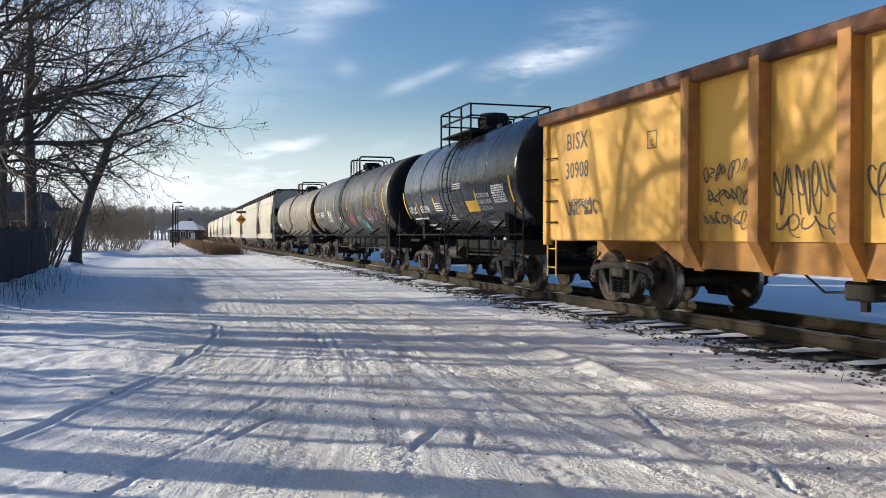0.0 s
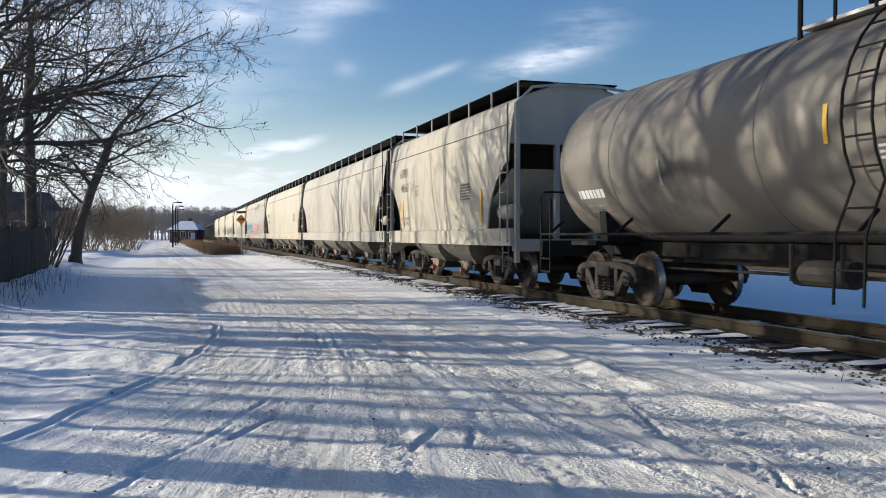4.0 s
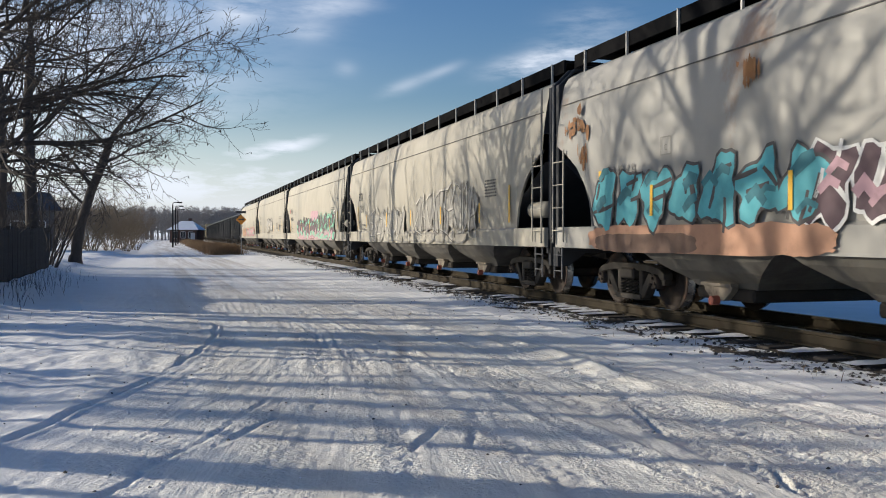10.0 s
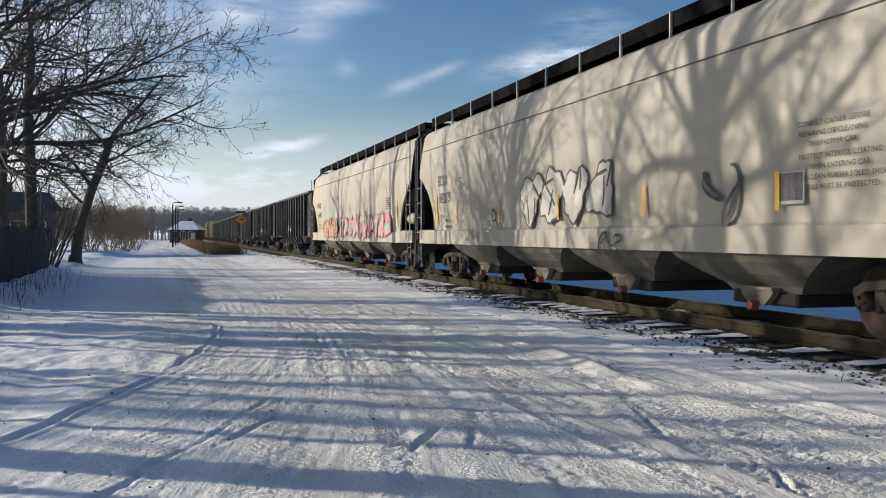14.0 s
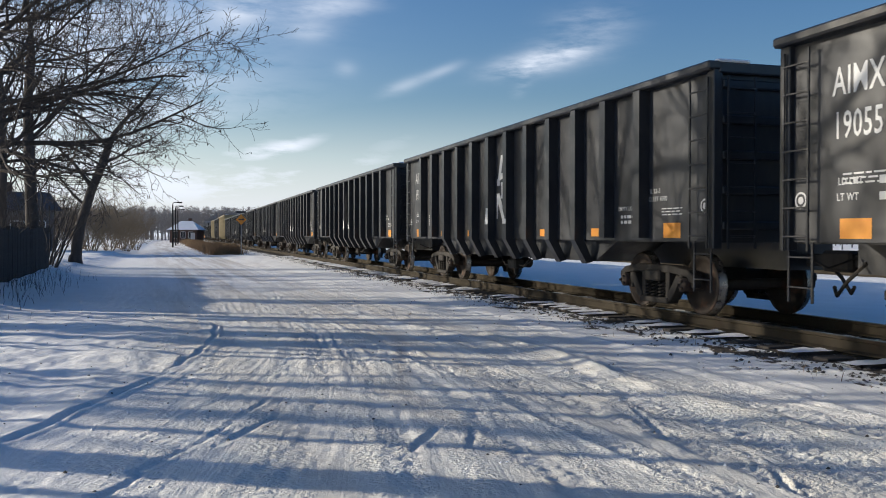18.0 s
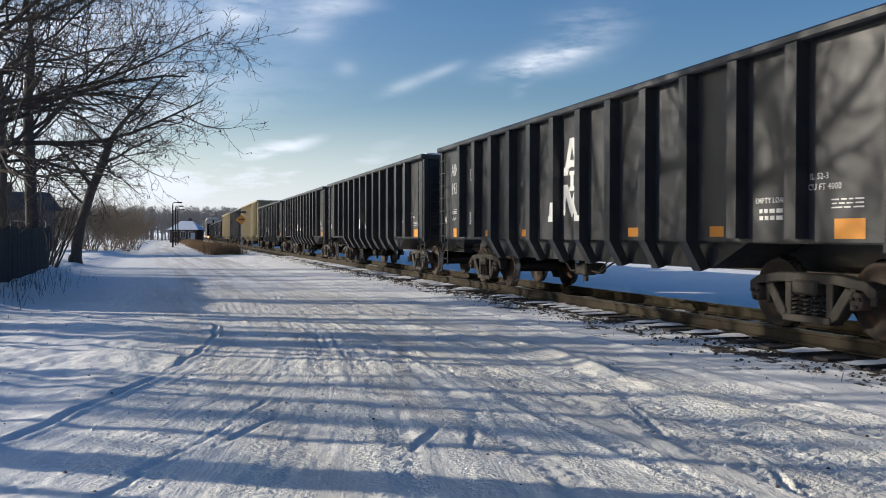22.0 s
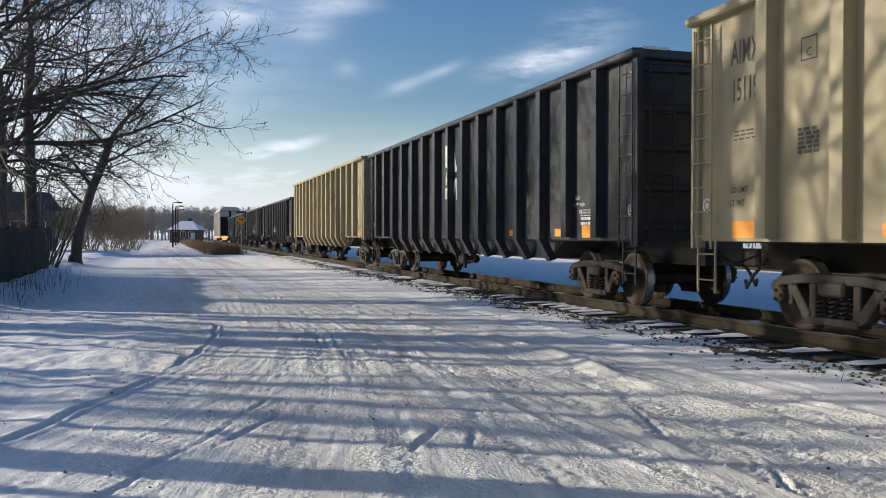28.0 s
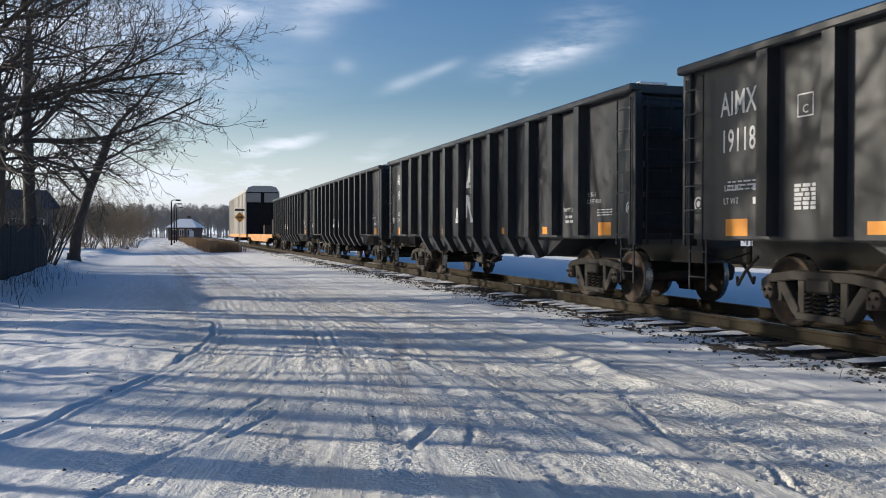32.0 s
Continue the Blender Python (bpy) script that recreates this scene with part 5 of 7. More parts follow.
def strip(w, h, material, nm="stripe"):
    bm = bmesh.new()
    n = 8
    for i in range(n):
        a, b = -h / 2 + h * i / n, -h / 2 + h * (i + 1) / n
        bm.faces.new([bm.verts.new(p) for p in ((-w / 2, a, 0), (w / 2, a, 0), (w / 2, b, 0), (-w / 2, b, 0))])
    return mesh_of(nm, bm, material)


WM, YM, SM = M["white_mark"], M["yellow_mark"], M["faded_mark"]
TANK_MARKS = {
    "631584": ((4.62, 2.55, strip(0.09, 0.85, YM)), (3.9, 2.40, text_mesh("UTLX", 0.32, WM, 1.0, 0.9)), (2.6, 2.40, text_mesh("631584", 0.32, WM, 1.0, 0.9)), (3.32, 2.45, strip(0.06, 0.4, YM)), (3.4, 2.18, bars(1, WM, 2, 1.5, 0.06)),
               (3.0, 1.98, bars(2, WM, 3, 1.5, 0.08, 0.09)), (1.5, 2.52, strip(0.07, 0.4, YM)), (1.2, 2.55, bars(4, WM, 4, 0.55, 0.035)), (-0.76, 2.98, bars(3, WM, 5, 0.75, 0.025, 0.03)),
               (-1.69, 2.37, strip(0.86, 0.30, YM)), (-2.10, 2.53, strip(0.08, 0.45, YM)), (-2.6, 2.60, text_mesh("POTASSIUM", 0.155, WM, 1.0, 1.1)), (-2.6, 2.45, text_mesh("HYDROXIDE", 0.155, WM, 1.0, 1.1)),
               (-2.6, 2.30, text_mesh("SOLUTION", 0.155, WM, 1.0, 1.1)), (-2.7, 2.0, bars(4, WM, 6, 1.2, 0.03, 0.025)), (-3.7, 2.8, bars(8, WM, 7, 0.8, 0.04, 0.015)), (-4.5, 2.52, strip(0.10, 0.9, YM)), (0.3, 2.2, bars(3, WM, 8, 0.5, 0.03))),
    "159671": ((8.02, 2.6, strip(0.10, 1.2, YM)), (7.2, 2.62, text_mesh("WFRX", 0.38, WM, 1.0, 0.88)), (5.8, 2.62, text_mesh("159671", 0.38, WM, 1.0, 0.88)), (4.6, 3.0, strip(0.08, 0.5, YM)), (6.5, 2.3, bars(2, SM, 12, 1.3, 0.05, 0.08)), (2.4, 3.0, strip(0.08, 0.5, YM)),
               (-0.6, 2.9, strip(0.08, 0.5, YM)), (-4.6, 2.95, strip(0.08, 0.5, YM)), (-6.1, 3.2, bars(8, SM, 13, 0.95, 0.055, 0.02)), (-7.2, 2.7, strip(0.10, 1.2, YM)), (-4.5, 2.35, scrawl(41, 1.2, 0.7, 5, M["pink"], 0.028)), (-5.9, 2.35, scrawl(42, 1.2, 0.6, 6, M["pink"], 0.025)), (-3.3, 2.05, scrawl(43, 0.8, 0.6, 4, M["teal"], 0.03)), (-1.1, 2.3, scrawl(44, 0.9, 0.6, 4, M["red"], 0.03)), (1.2, 2.3, scrawl(45, 0.9, 0.7, 3, M["chalk"], 0.022)), (3.8, 2.55, scrawl(46, 0.9, 0.6, 4, M["chalk"], 0.02)), (1.0, 2.0, bars(3, SM, 14, 0.7, 0.03)), (-2.6, 2.4, bars(4, SM, 15, 0.7, 0.03))),
    "254041": ((6.6, 2.45, bars(1, WM, 21, 0.95, 0.16)), (6.5, 2.2, bars(2, SM, 22, 0.8, 0.06, 0.06)), (4.2, 2.6, strip(0.07, 0.4, SM)), (0.6, 2.9, strip(0.07, 0.45, YM)), (-2.3, 2.85, strip(0.07, 0.45, YM)), (-5.6, 2.75, bars(8, SM, 23, 0.9, 0.05, 0.02)), (-7.0, 2.6, strip(0.09, 1.2, YM)), (-0.4, 2.6, bars(3, WM, 24, 0.5, 0.03))),
}
tank_car(-176.75, 5.0, 1.43, 2.58, M["tank_black"], "glossy black tank car with white lettering and yellow panel", "UTLX", "631584", (1.3, 1.1), 1)
tank_car(-161.8, 8.25, 1.48, 2.53, M["tank_grey"], "dusty dark grey tank car with graffiti scrawls", "WFRX", "159671", (0.95, 0.75), 2)
tank_car(-144.2, 8.0, 1.42, 2.50, M["tank_taupe"], "dull taupe tank car with small top railing", "", "254041", (0.95, 0.75), 3)


# ---------------------------------------------------------------- covered hoppers
def hopper_section(w, z0, z1, top):
    """Half outline of the body from sill to roof: gently bowed side, rounded eave, low roof."""
    return ((w - 0.02, z0), (w - 0.02, z0 + 0.34), (w - 0.06, z0 + 0.38), (w - 0.015, z0 + 0.95), (w, z0 + 1.6), (w - 0.02, z0 + 2.2), (w - 0.09, z1 - 0.28), (w - 0.15, z1), (w - 0.24, z1 + 0.14), (w - 0.5, z1 + 0.27), (0.55, top - 0.12), (0, top - 0.10))


def hopper_kit(half, bays, skin, tag):
    k = {"half": half, "bays": bays}
    W, z0, z1, top = 1.58, 0.97, 3.98, 4.56
    k["W"] = W
    sec = hopper_section(W, z0, z1, top)
    bm = bmesh.new()
    # body in slices along the car, the ends sloping in from the shoulders to the truck
    outline = [(-x, z) for x, z in sec] + [(x, z) for x, z in sec[::-1][1:]]
    rings = []
    n = len(outline)
    # side wall with the cut-away corner over each truck
    steps = ((0.0, 2.85), (0.4, 2.66), (0.8, 2.40), (1.1, 2.10), (1.3, 1.76), (1.38, 1.45), (1.40, z0))
    for d, cut in steps + ((half, z0),) + steps[::-1]:
        y = -half + d if len(rings) <= len(steps) else half - d
        rings.append([bm.verts.new((x, y, max(z, cut) if z < 2.85 else z)) for x, z in outline])
    for a, b in zip(rings, rings[1:]):
        for i in range(n - 1):
            try:
                f = bm.faces.new((a[i], a[i + 1], b[i + 1], b[i]))
            except ValueError:
                pass
    bmesh.ops.remove_doubles(bm, verts=bm.verts, dist=0.0005)
    bmesh.ops.recalc_face_normals(bm, faces=bm.faces)
    me = mesh_of("body", bm, skin)
    for f in me.polygons:
        f.use_smooth = True
    me.set_sharp_from_angle(angle=radians(28))
    k["body"] = me
    # sloped end sheet and bulkhead
    bm = bmesh.new()
    pts = [(x, z) for x, z in outline if z >= 2.6]
    a = [bm.verts.new((x * 0.995, half - 0.03, z - 0.01)) for x, z in pts]
    bm.faces.new(a)
    q = [bm.verts.new(v) for v in ((-1.50, half - 0.03, 2.62), (1.50, half - 0.03, 2.62), (1.50, half - 2.6, 1.25), (-1.50, half - 2.6, 1.25))]
    bm.faces.new(q)
    # the long cars' ends get the colour darkened for shade
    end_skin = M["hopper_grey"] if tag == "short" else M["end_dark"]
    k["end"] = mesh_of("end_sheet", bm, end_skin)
    # end frame: posts, top beam, platform
    bm = bmesh.new()
    for s in (-1, 1):
        box(bm, s * 1.45 - 0.05, s * 1.45 + 0.05, half + 0.10, half + 0.22, 0.62, 4.02, bevel=0.01)
        tube(bm, [(s * 1.45, half + 0.16, 4.0), (s * 1.1, half + 0.16, 4.35), (s * 0.5, half + 0.16, 4.42), (0, half + 0.16, 4.42)], 0.035, 6)
        box(bm, s * 0.45 - 0.05, s * 0.45 + 0.05, half - 0.1, half + 0.02, 1.0, 3.2)
    box(bm, -1.5, 1.5, half + 0.02, half + 0.24, 0.86, 1.12)
    box(bm, -1.4, 1.4, half - 0.9, half + 0.1, 1.08, 1.12)
    prism(bm, ((-1.52, 0.62), (-1.30, 0.62), (-0.9, 0.9), (-1.52, 0.9)), "y", half + 0.08, half + 0.2)
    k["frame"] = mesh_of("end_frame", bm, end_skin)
    bm = bmesh.new()
    box(bm, -1.55, 1.55, -half + 1.3, half - 1.3, 0.975, 1.0)
    box(bm, -0.32, 0.32, -half - 0.2, half + 0.2, 0.76, 1.08)
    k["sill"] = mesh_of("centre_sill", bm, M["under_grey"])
    # side sills run on to the ends under the cut-away corners
    k["side_sill"] = mesh_of("side_sill", boxed(-W + 0.005, -W + 0.095, half - 1.52, half + 0.08, z0, z0 + 0.38, bevel=0.015), skin)
    k["side_sill_far"] = k["side_sill"].copy(); k["side_sill_far"].transform(mirror_x); k["side_sill_far"].flip_normals()
    # running boards; on long cars a black strip below the edge paints the shade there
    L = half + 0.1 if tag != "short" else half - 0.35
    bm = bmesh.new()
    box(bm, -1.16, -0.40, -L, L, top - 0.02, top + 0.015)
    if tag != "short":
        box(bm, -1.18, -1.14, -L, L, z1 + 0.36, top + 0.02)
    k["board"] = mesh_of("running_board", bm, M["board_black"])
    k["board_far"] = k["board"].copy(); k["board_far"].transform(mirror_x); k["board_far"].flip_normals()
    k["end_board"] = mesh_of("end_board", boxed(-1.13, 1.13, L - 0.6, L, top - 0.028, top - 0.022 + 0.03), M["tank_end"])
    bm = bmesh.new()
    box(bm, -0.36, 0.36, -half + 0.6, half - 0.6, top - 0.16, top + 0.05, bevel=0.03)
    k["hatch"] = mesh_of("hatch_trough", bm, M["hopper_end"])
    bm = bmesh.new()
    box(bm, -1.225, -1.185, -0.016, 0.016, z1 + 0.17, top + 0.02)
    k["bracket"] = mesh_of("board_bracket", bm, M["galvanised"])
    # discharge hoppers
    bm = bmesh.new()
    span_y = (2 * half - 5.6) / bays
    hw = span_y / 2 - 0.08
    # a rounded trough that narrows to a gate lying across the car
    rings = []
    for z, wx, wy in ((0.99, 1.50, hw), (0.86, 1.44, hw * 0.86), (0.70, 1.30, hw * 0.66), (0.56, 1.12, hw * 0.48), (0.47, 1.06, hw * 0.42)):
        rings.append([bm.verts.new(v) for v in ((-wx, -wy, z), (wx, -wy, z), (wx, wy, z), (-wx, wy, z))])
    for a, b in zip(rings, rings[1:]):
        for i in range(4):
            bm.faces.new((a[i], a[(i + 1) % 4], b[(i + 1) % 4], b[i]))
    bm.faces.new(rings[-1])
    bmesh.ops.recalc_face_normals(bm, faces=bm.faces)
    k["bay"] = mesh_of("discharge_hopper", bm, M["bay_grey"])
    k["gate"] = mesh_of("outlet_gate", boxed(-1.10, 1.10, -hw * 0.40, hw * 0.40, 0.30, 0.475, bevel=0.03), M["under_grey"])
    bm = bmesh.new()
    prism(bm, ((-0.34, 0.50), (0.34, 0.50), (0.30, 0.43), (0.14, 0.30), (-0.14, 0.30), (-0.30, 0.43)), "x", -1.20, -1.10)
    box(bm, -1.24, -1.12, -0.36, 0.36, 0.50, 0.54)
    k["gate_end"] = mesh_of("gate_end", bm, M["gate_tan"])
    bm = bmesh.new()
    lathe(bm, [(-1.32, 0.03), (-1.31, 0.062), (-1.20, 0.068)], "x", 14, (0, 0, 0.30))
    k["cap"] = mesh_of("outlet_cap", bm, M["cap_red"])
    k["bay_ys"] = [(-half + 2.8) + span_y * (i + 0.5) for i in range(bays)]
    k["ladder"] = ladder_mesh(0.46, 1.08, 2.75, 4, M["hopper_warm"], 0.012)
    k["tall_rail"] = ladder_mesh(0.03, 1.05, 4.0, 9, M["hopper_end"], 0.008)
    k["step"] = ladder_mesh(0.34, 0.40, 0.98, 2, M["hopper_end"], 0.011)
    bm = bmesh.new()
    lathe(bm, [(-0.45, 0.05), (-0.40, 0.16), (-0.2, 0.17), (0.38, 0.17), (0.44, 0.14), (0.45, 0.05)], "y", 18)
    k["cylinder"] = mesh_of("air_reservoir", bm, M["hopper_warm"], True)
    bm = bmesh.new()
    box(bm, -W + 0.055, -W + 0.075, -half + 0.1, half - 0.1, z1 - 0.40, z1 - 0.385)
    k["seam"] = mesh_of("roof_seam", bm, M["dark_mark"])
    k["reflector"] = patch(0.10, 0.8, M["yellow_mark"], "reflector")
    k["bar"] = patch(0.08, 0.46, M["yellow_mark"], "reflector")
    return k


def hopper(k, s0, label, mark, number, ink=None, art=(), seed=0, weights=("", ""), high=0.0, upright=True, panel=True):
    car = thing("hopper_car", label, "covered hopper", "freight cars of the train")
    half, W = k["half"], k["W"]
    ink = ink or M["dark_mark"]
    for nm, key in (("body", "body"), ("centre_sill", "sill"), ("running_board", "board"), ("running_board", "board_far"), ("hatch_trough", "hatch"), ("roof_seam", "seam")):
        part(nm, k[key], None, car)
    for turn in (0, 180):
        m = pose(0, 0, 0, 0, 0, turn)
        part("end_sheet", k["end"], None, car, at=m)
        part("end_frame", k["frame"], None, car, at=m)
        part("end_board", k["end_board"], None, car, at=m)
    for nm, turn in (("side_sill", 0), ("side_sill", 180), ("side_sill_far", 0), ("side_sill_far", 180)):
        part("side_sill", k[nm], None, car, at=pose(0, 0, 0, 0, 0, turn))
    nb = max(5, round(half * 1.3))
    for i in range(nb):
        part("board_bracket", k["bracket"], None, car, at=(0, -half + 0.4 + (2 * half - 0.8) * i / (nb - 1), 0))
    for y in k["bay_ys"]:
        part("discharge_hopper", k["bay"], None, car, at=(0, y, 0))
        gate = part("outlet_gate", k["gate"], None, car, at=(0, y, 0))
        part("gate_end", k["gate_end"], None, gate, "pale grimy end plate")
        part("outlet_cap", k["cap"], None, gate, "rusty red round cap")
    for sy in (-1, 1):
        part("ladder", k["ladder"], None, car, at=(-W - 0.05, sy * (half - 0.16), 0))
        part("tall_rail", k["tall_rail"], None, car, at=(-W - 0.05, sy * (half + 0.06), 0))
        part("step", k["step"], None, car, at=(-W - 0.02, sy * (half - 0.12), 0))
        add_truck(car, sy * (half - 1.85))
    part("air_reservoir", k["cylinder"], None, car, at=(-1.22, -half + 0.85, 1.72))
    add_couplers(car, half + 0.1)
    xf = W + 0.012
    yn = half - (2.45 if high == 0 else 2.1)
    if mark:
        part("lettering", text_mesh(mark, 0.40, ink, 1.05, 0.78), None, car, at=on_side(yn + 0.15, 2.62 + high, xf))
    if number:
        part("lettering", text_mesh(number, 0.38, ink, 1.05, 0.80), None, car, at=on_side(yn, 2.17 + high, xf))
    if weights[0]:
        part("lettering", text_mesh("LD LMT " + weights[0], 0.13, ink), None, car, at=on_side(yn, 1.70, xf))
        part("lettering", text_mesh("LT WT " + weights[1], 0.13, ink), None, car, at=on_side(yn, 1.55, xf))
    else:
        for line, zz in (("LD LMT", 1.70), ("LT WT", 1.54)):
            part("lettering", text_mesh(line, 0.12, ink, 1.0, 0.9), None, car, at=on_side(yn + 0.3, zz, xf))
        part("small_print", bars(2, ink, seed + 1, 0.42, 0.06, 0.10), None, car, at=on_side(yn - 0.32, 1.62, xf))
    for y in (half - 1.75, -half + 1.75):
        part("reflector", k["reflector"], None, car, at=on_side(y, 1.87, xf - 0.002))
    for i in range(5 if half > 6 and upright else 0):
        part("reflector", k["bar"], None, car, at=on_side(-half + 3.6 + 3.1 * i, 1.72, xf + 0.02))
    part("clearance_frame", plate_c(ink), None, car, at=on_side(yn - 1.35, 2.5, xf))
    part("lettering", text_mesh("C", 0.13, ink), None, car, at=on_side(yn - 1.35, 2.47, xf))
    if panel:
        part("small_print", bars(6, ink, seed + 2, 0.75, 0.035, 0.035), None, car, at=on_side(-half + 2.9, 2.45, xf))
    CARS.append((car, s0))
    for i, (me, y, z) in enumerate(art):
        part(me.name.split(".")[0], me, None, car, at=on_side(y, z, xf + 0.002))
    return car


HOP, HOPW, HOPR = hopper_kit(9.72, 4, M["hopper_grey"], "grey"), hopper_kit(9.72, 4, M["hopper_warm"], "warm"), hopper_kit(9.72, 4, M["hopper_rusty"], "rust")
SHORT = hopper_kit(5.4, 2, M["hopper_warm"], "short")
hopper(SHORT, -128.85, "short off-white covered hopper car", "AOKX", "491651", weights=("234200", "51800"), seed=70, high=0.46)
hopper(HOP, -112.9, "pale grey covered hopper car with dusty sides", "CEFX", "51343", ink=M["faded_mark"], seed=71)
ink = M["dark_mark"]
stencils = [(me, 0.0, 1.95 + dz) for me, dz in lines_of(("CAR EQUIPPED WITH", "VENTED HATCHES"), 0.085, ink)] + [(me, -2.0, 2.14 + dz) for me, dz in lines_of(("DO NOT STEAM", "CLEAN CAR"), 0.09, ink)]
stencils += [(patch(0.46, 0.11, M["orange_mark"], "sill_reflector"), -8.3 + 2.76 * i, 1.06) for i in range(7)]
hopper(HOPW, -92.6, "off-white covered hopper car with yellow sill stripes", "XOMX", "720440", art=stencils, seed=72, upright=False)
art = spread(throw_up(1, 5.6, 1.05, 7, M["teal"], M["soot"], None, M["deep_teal"]), 5.4, 1.78) + smear(51, 5.9, 0.42, M["clay"], 5.4, 1.15) + smear(52, 3.0, 0.3, M["brown"], 6.6, 1.08)
art += spread(throw_up(2, 2.0, 1.0, 3, M["maroon"], M["chalk"], None, M["pink"]), 1.9, 1.75) + spread(throw_up(3, 4.2, 1.05, 6, M["pink"], M["red"], None, M["silver"]), -1.2, 1.72)
art += [(scrawl(4, 1.2, 0.5, 4, M["soot"]), -4.2, 2.0), (scrawl(5, 1.0, 0.6, 4, M["soot"]), -5.7, 1.7), (patch(0.5, 0.42, M["chalk"], "sticker"), -7.1, 2.0), (patch(0.36, 0.26, M["soot"], "sticker"), -7.1, 2.0)]
for i, (y, z, w, h) in enumerate(((-3.0, 3.70, 1.1, 0.16), (-1.6, 3.52, 0.8, 0.22), (-4.0, 3.80, 0.9, 0.13), (-3.1, 3.48, 0.30, 0.34), (-1.4, 3.2, 0.22, 0.4), (8.9, 3.1, 0.7, 0.28), (8.6, 2.6, 0.3, 0.3), (-5.25, 2.31, 0.42, 0.2), (-7.4, 3.19, 0.22, 0.16), (4.0, 3.3, 0.3, 0.3))):
    art += rust_patch(80 + i, w, h, y, z)
art += [(scrawl(17, 0.14, 0.45, 3, M["yellow_mark"], 0.05), -5.6, 1.64), (scrawl(18, 0.5, 0.9, 3, M["soot"], 0.012), -8.0, 1.9), (scrawl(19, 1.6, 0.4, 6, M["soot"], 0.010), -5.6, 1.2), (scrawl(20, 0.9, 0.5, 5, M["soot"], 0.010), -6.3, 1.45)]
hopper(HOPR, -72.4, "rust-streaked grey covered hopper with colourful graffiti", "", "704269", ink=M["faded_mark"], art=art, seed=73)
art = spread(throw_up(6, 4.8, 0.9, 7, M["hopper_grey"], M["faded_mark"], None), 3.2, 1.6) + spread(angular(6, 4.8, 0.95, 11, M["cream_chalk"], M["ash"], 0.0068), 3.2, 1.6) + spread(throw_up(7, 5.4, 1.2, 6, M["hopper_grey"], M["faded_mark"], None), -3.2, 1.80) + spread(angular(7, 5.6, 1.35, 9, M["cream_chalk"], M["soot"], 0.0068), -3.2, 1.85)
art += spread(throw_up(8, 10.6, 0.26, 12, M["hopper_warm"], M["faded_mark"], None), 0.2, 1.14)
hopper(HOPW, -52.3, "off-white covered hopper with grey and blue graffiti", "ELTX", "7240", art=art, seed=74)
art = smear(53, 7.0, 0.75, M["pink"], 1.4, 1.35) + smear(54, 5.6, 0.5, M["pink"], -4.6, 1.25) + smear(55, 2.4, 0.5, M["pink"], -1.4, 2.2) + spread(throw_up(21, 6.6, 0.36, 6, M["pink"], M["brown"], None, M["mint"]), 1.5, 1.2)
art += spread(throw_up(22, 5.4, 0.42, 5, M["mint"], M["maroon"], None, M["pink"]), -4.6, 1.2) + spread(throw_up(9, 6.9, 0.95, 7, M["maroon"], M["soot"], None, M["mint"]), 1.6, 1.66) + spread(throw_up(10, 5.3, 1.15, 5, M["maroon"], M["mint"], None, M["mint"]), -4.6, 1.72)
art += [(patch(0.44, 0.36, M["chalk"], "sticker"), -7.2, 2.12), (patch(0.36, 0.28, M["soot"], "sticker"), -7.2, 2.12), (patch(0.22, 0.22, M["red"], "colour_patch"), 8.05, 2.62)]
hopper(HOPW, -31.9, "off-white covered hopper with green and purple graffiti", "RVRX", "464086", art=art, seed=75)
art = spread(throw_up(11, 4.0, 1.1, 4, M["cream_chalk"], M["soot"], None), -0.1, 1.95) + [(scrawl(12, 0.9, 0.9, 2, M["soot"], 0.035), -5.0, 1.8), (scrawl(13, 0.5, 0.5, 2, M["soot"]), 3.4, 1.6), (scrawl(14, 0.8, 0.4, 3, M["soot"], 0.018), -1.9, 1.1)]
art += [(me, -7.0, 2.45 + dz) for me, dz in lines_of(("CONSULT OWNER BEFORE", "REPAIRING OR CLEANING", "THIS HOPPER CAR"), 0.085, ink)]
art += [(me, -7.1, 2.08 + dz) for me, dz in lines_of(("PROTECT INTERIOR COATING", "WHEN ENTERING CAR", "WEAR CLEAN RUBBER SOLED SHOES", "TOOLS MUST BE PROTECTED"), 0.085, ink)]
art += [(patch(0.44, 0.38, M["silver"], "sticker"), -6.35, 1.75), (patch(0.40, 0.32, M["soot"], "sticker"), -6.35, 1.76)]
hopper(HOPW, -11.4, "off-white covered hopper with outlined graffiti letters", "ECUX", "882275", art=art, seed=76, panel=False)
art = spread(throw_up(15, 3.8, 0.95, 5, M["clay"], M["brown"], None), 4.4, 1.5) + spread(throw_up(16, 9.2, 0.95, 10, M["pink"], M["red"], None, M["mint"]), -2.6, 1.55)
art += [(patch(0.24, 0.24, M["red"], "colour_patch"), 8.05, 2.62)]
hopper(HOPW, 9.0, "off-white covered hopper with pink and brown graffiti", "RVRX", "464043", weights=("220300", "65700"), art=art, seed=77)


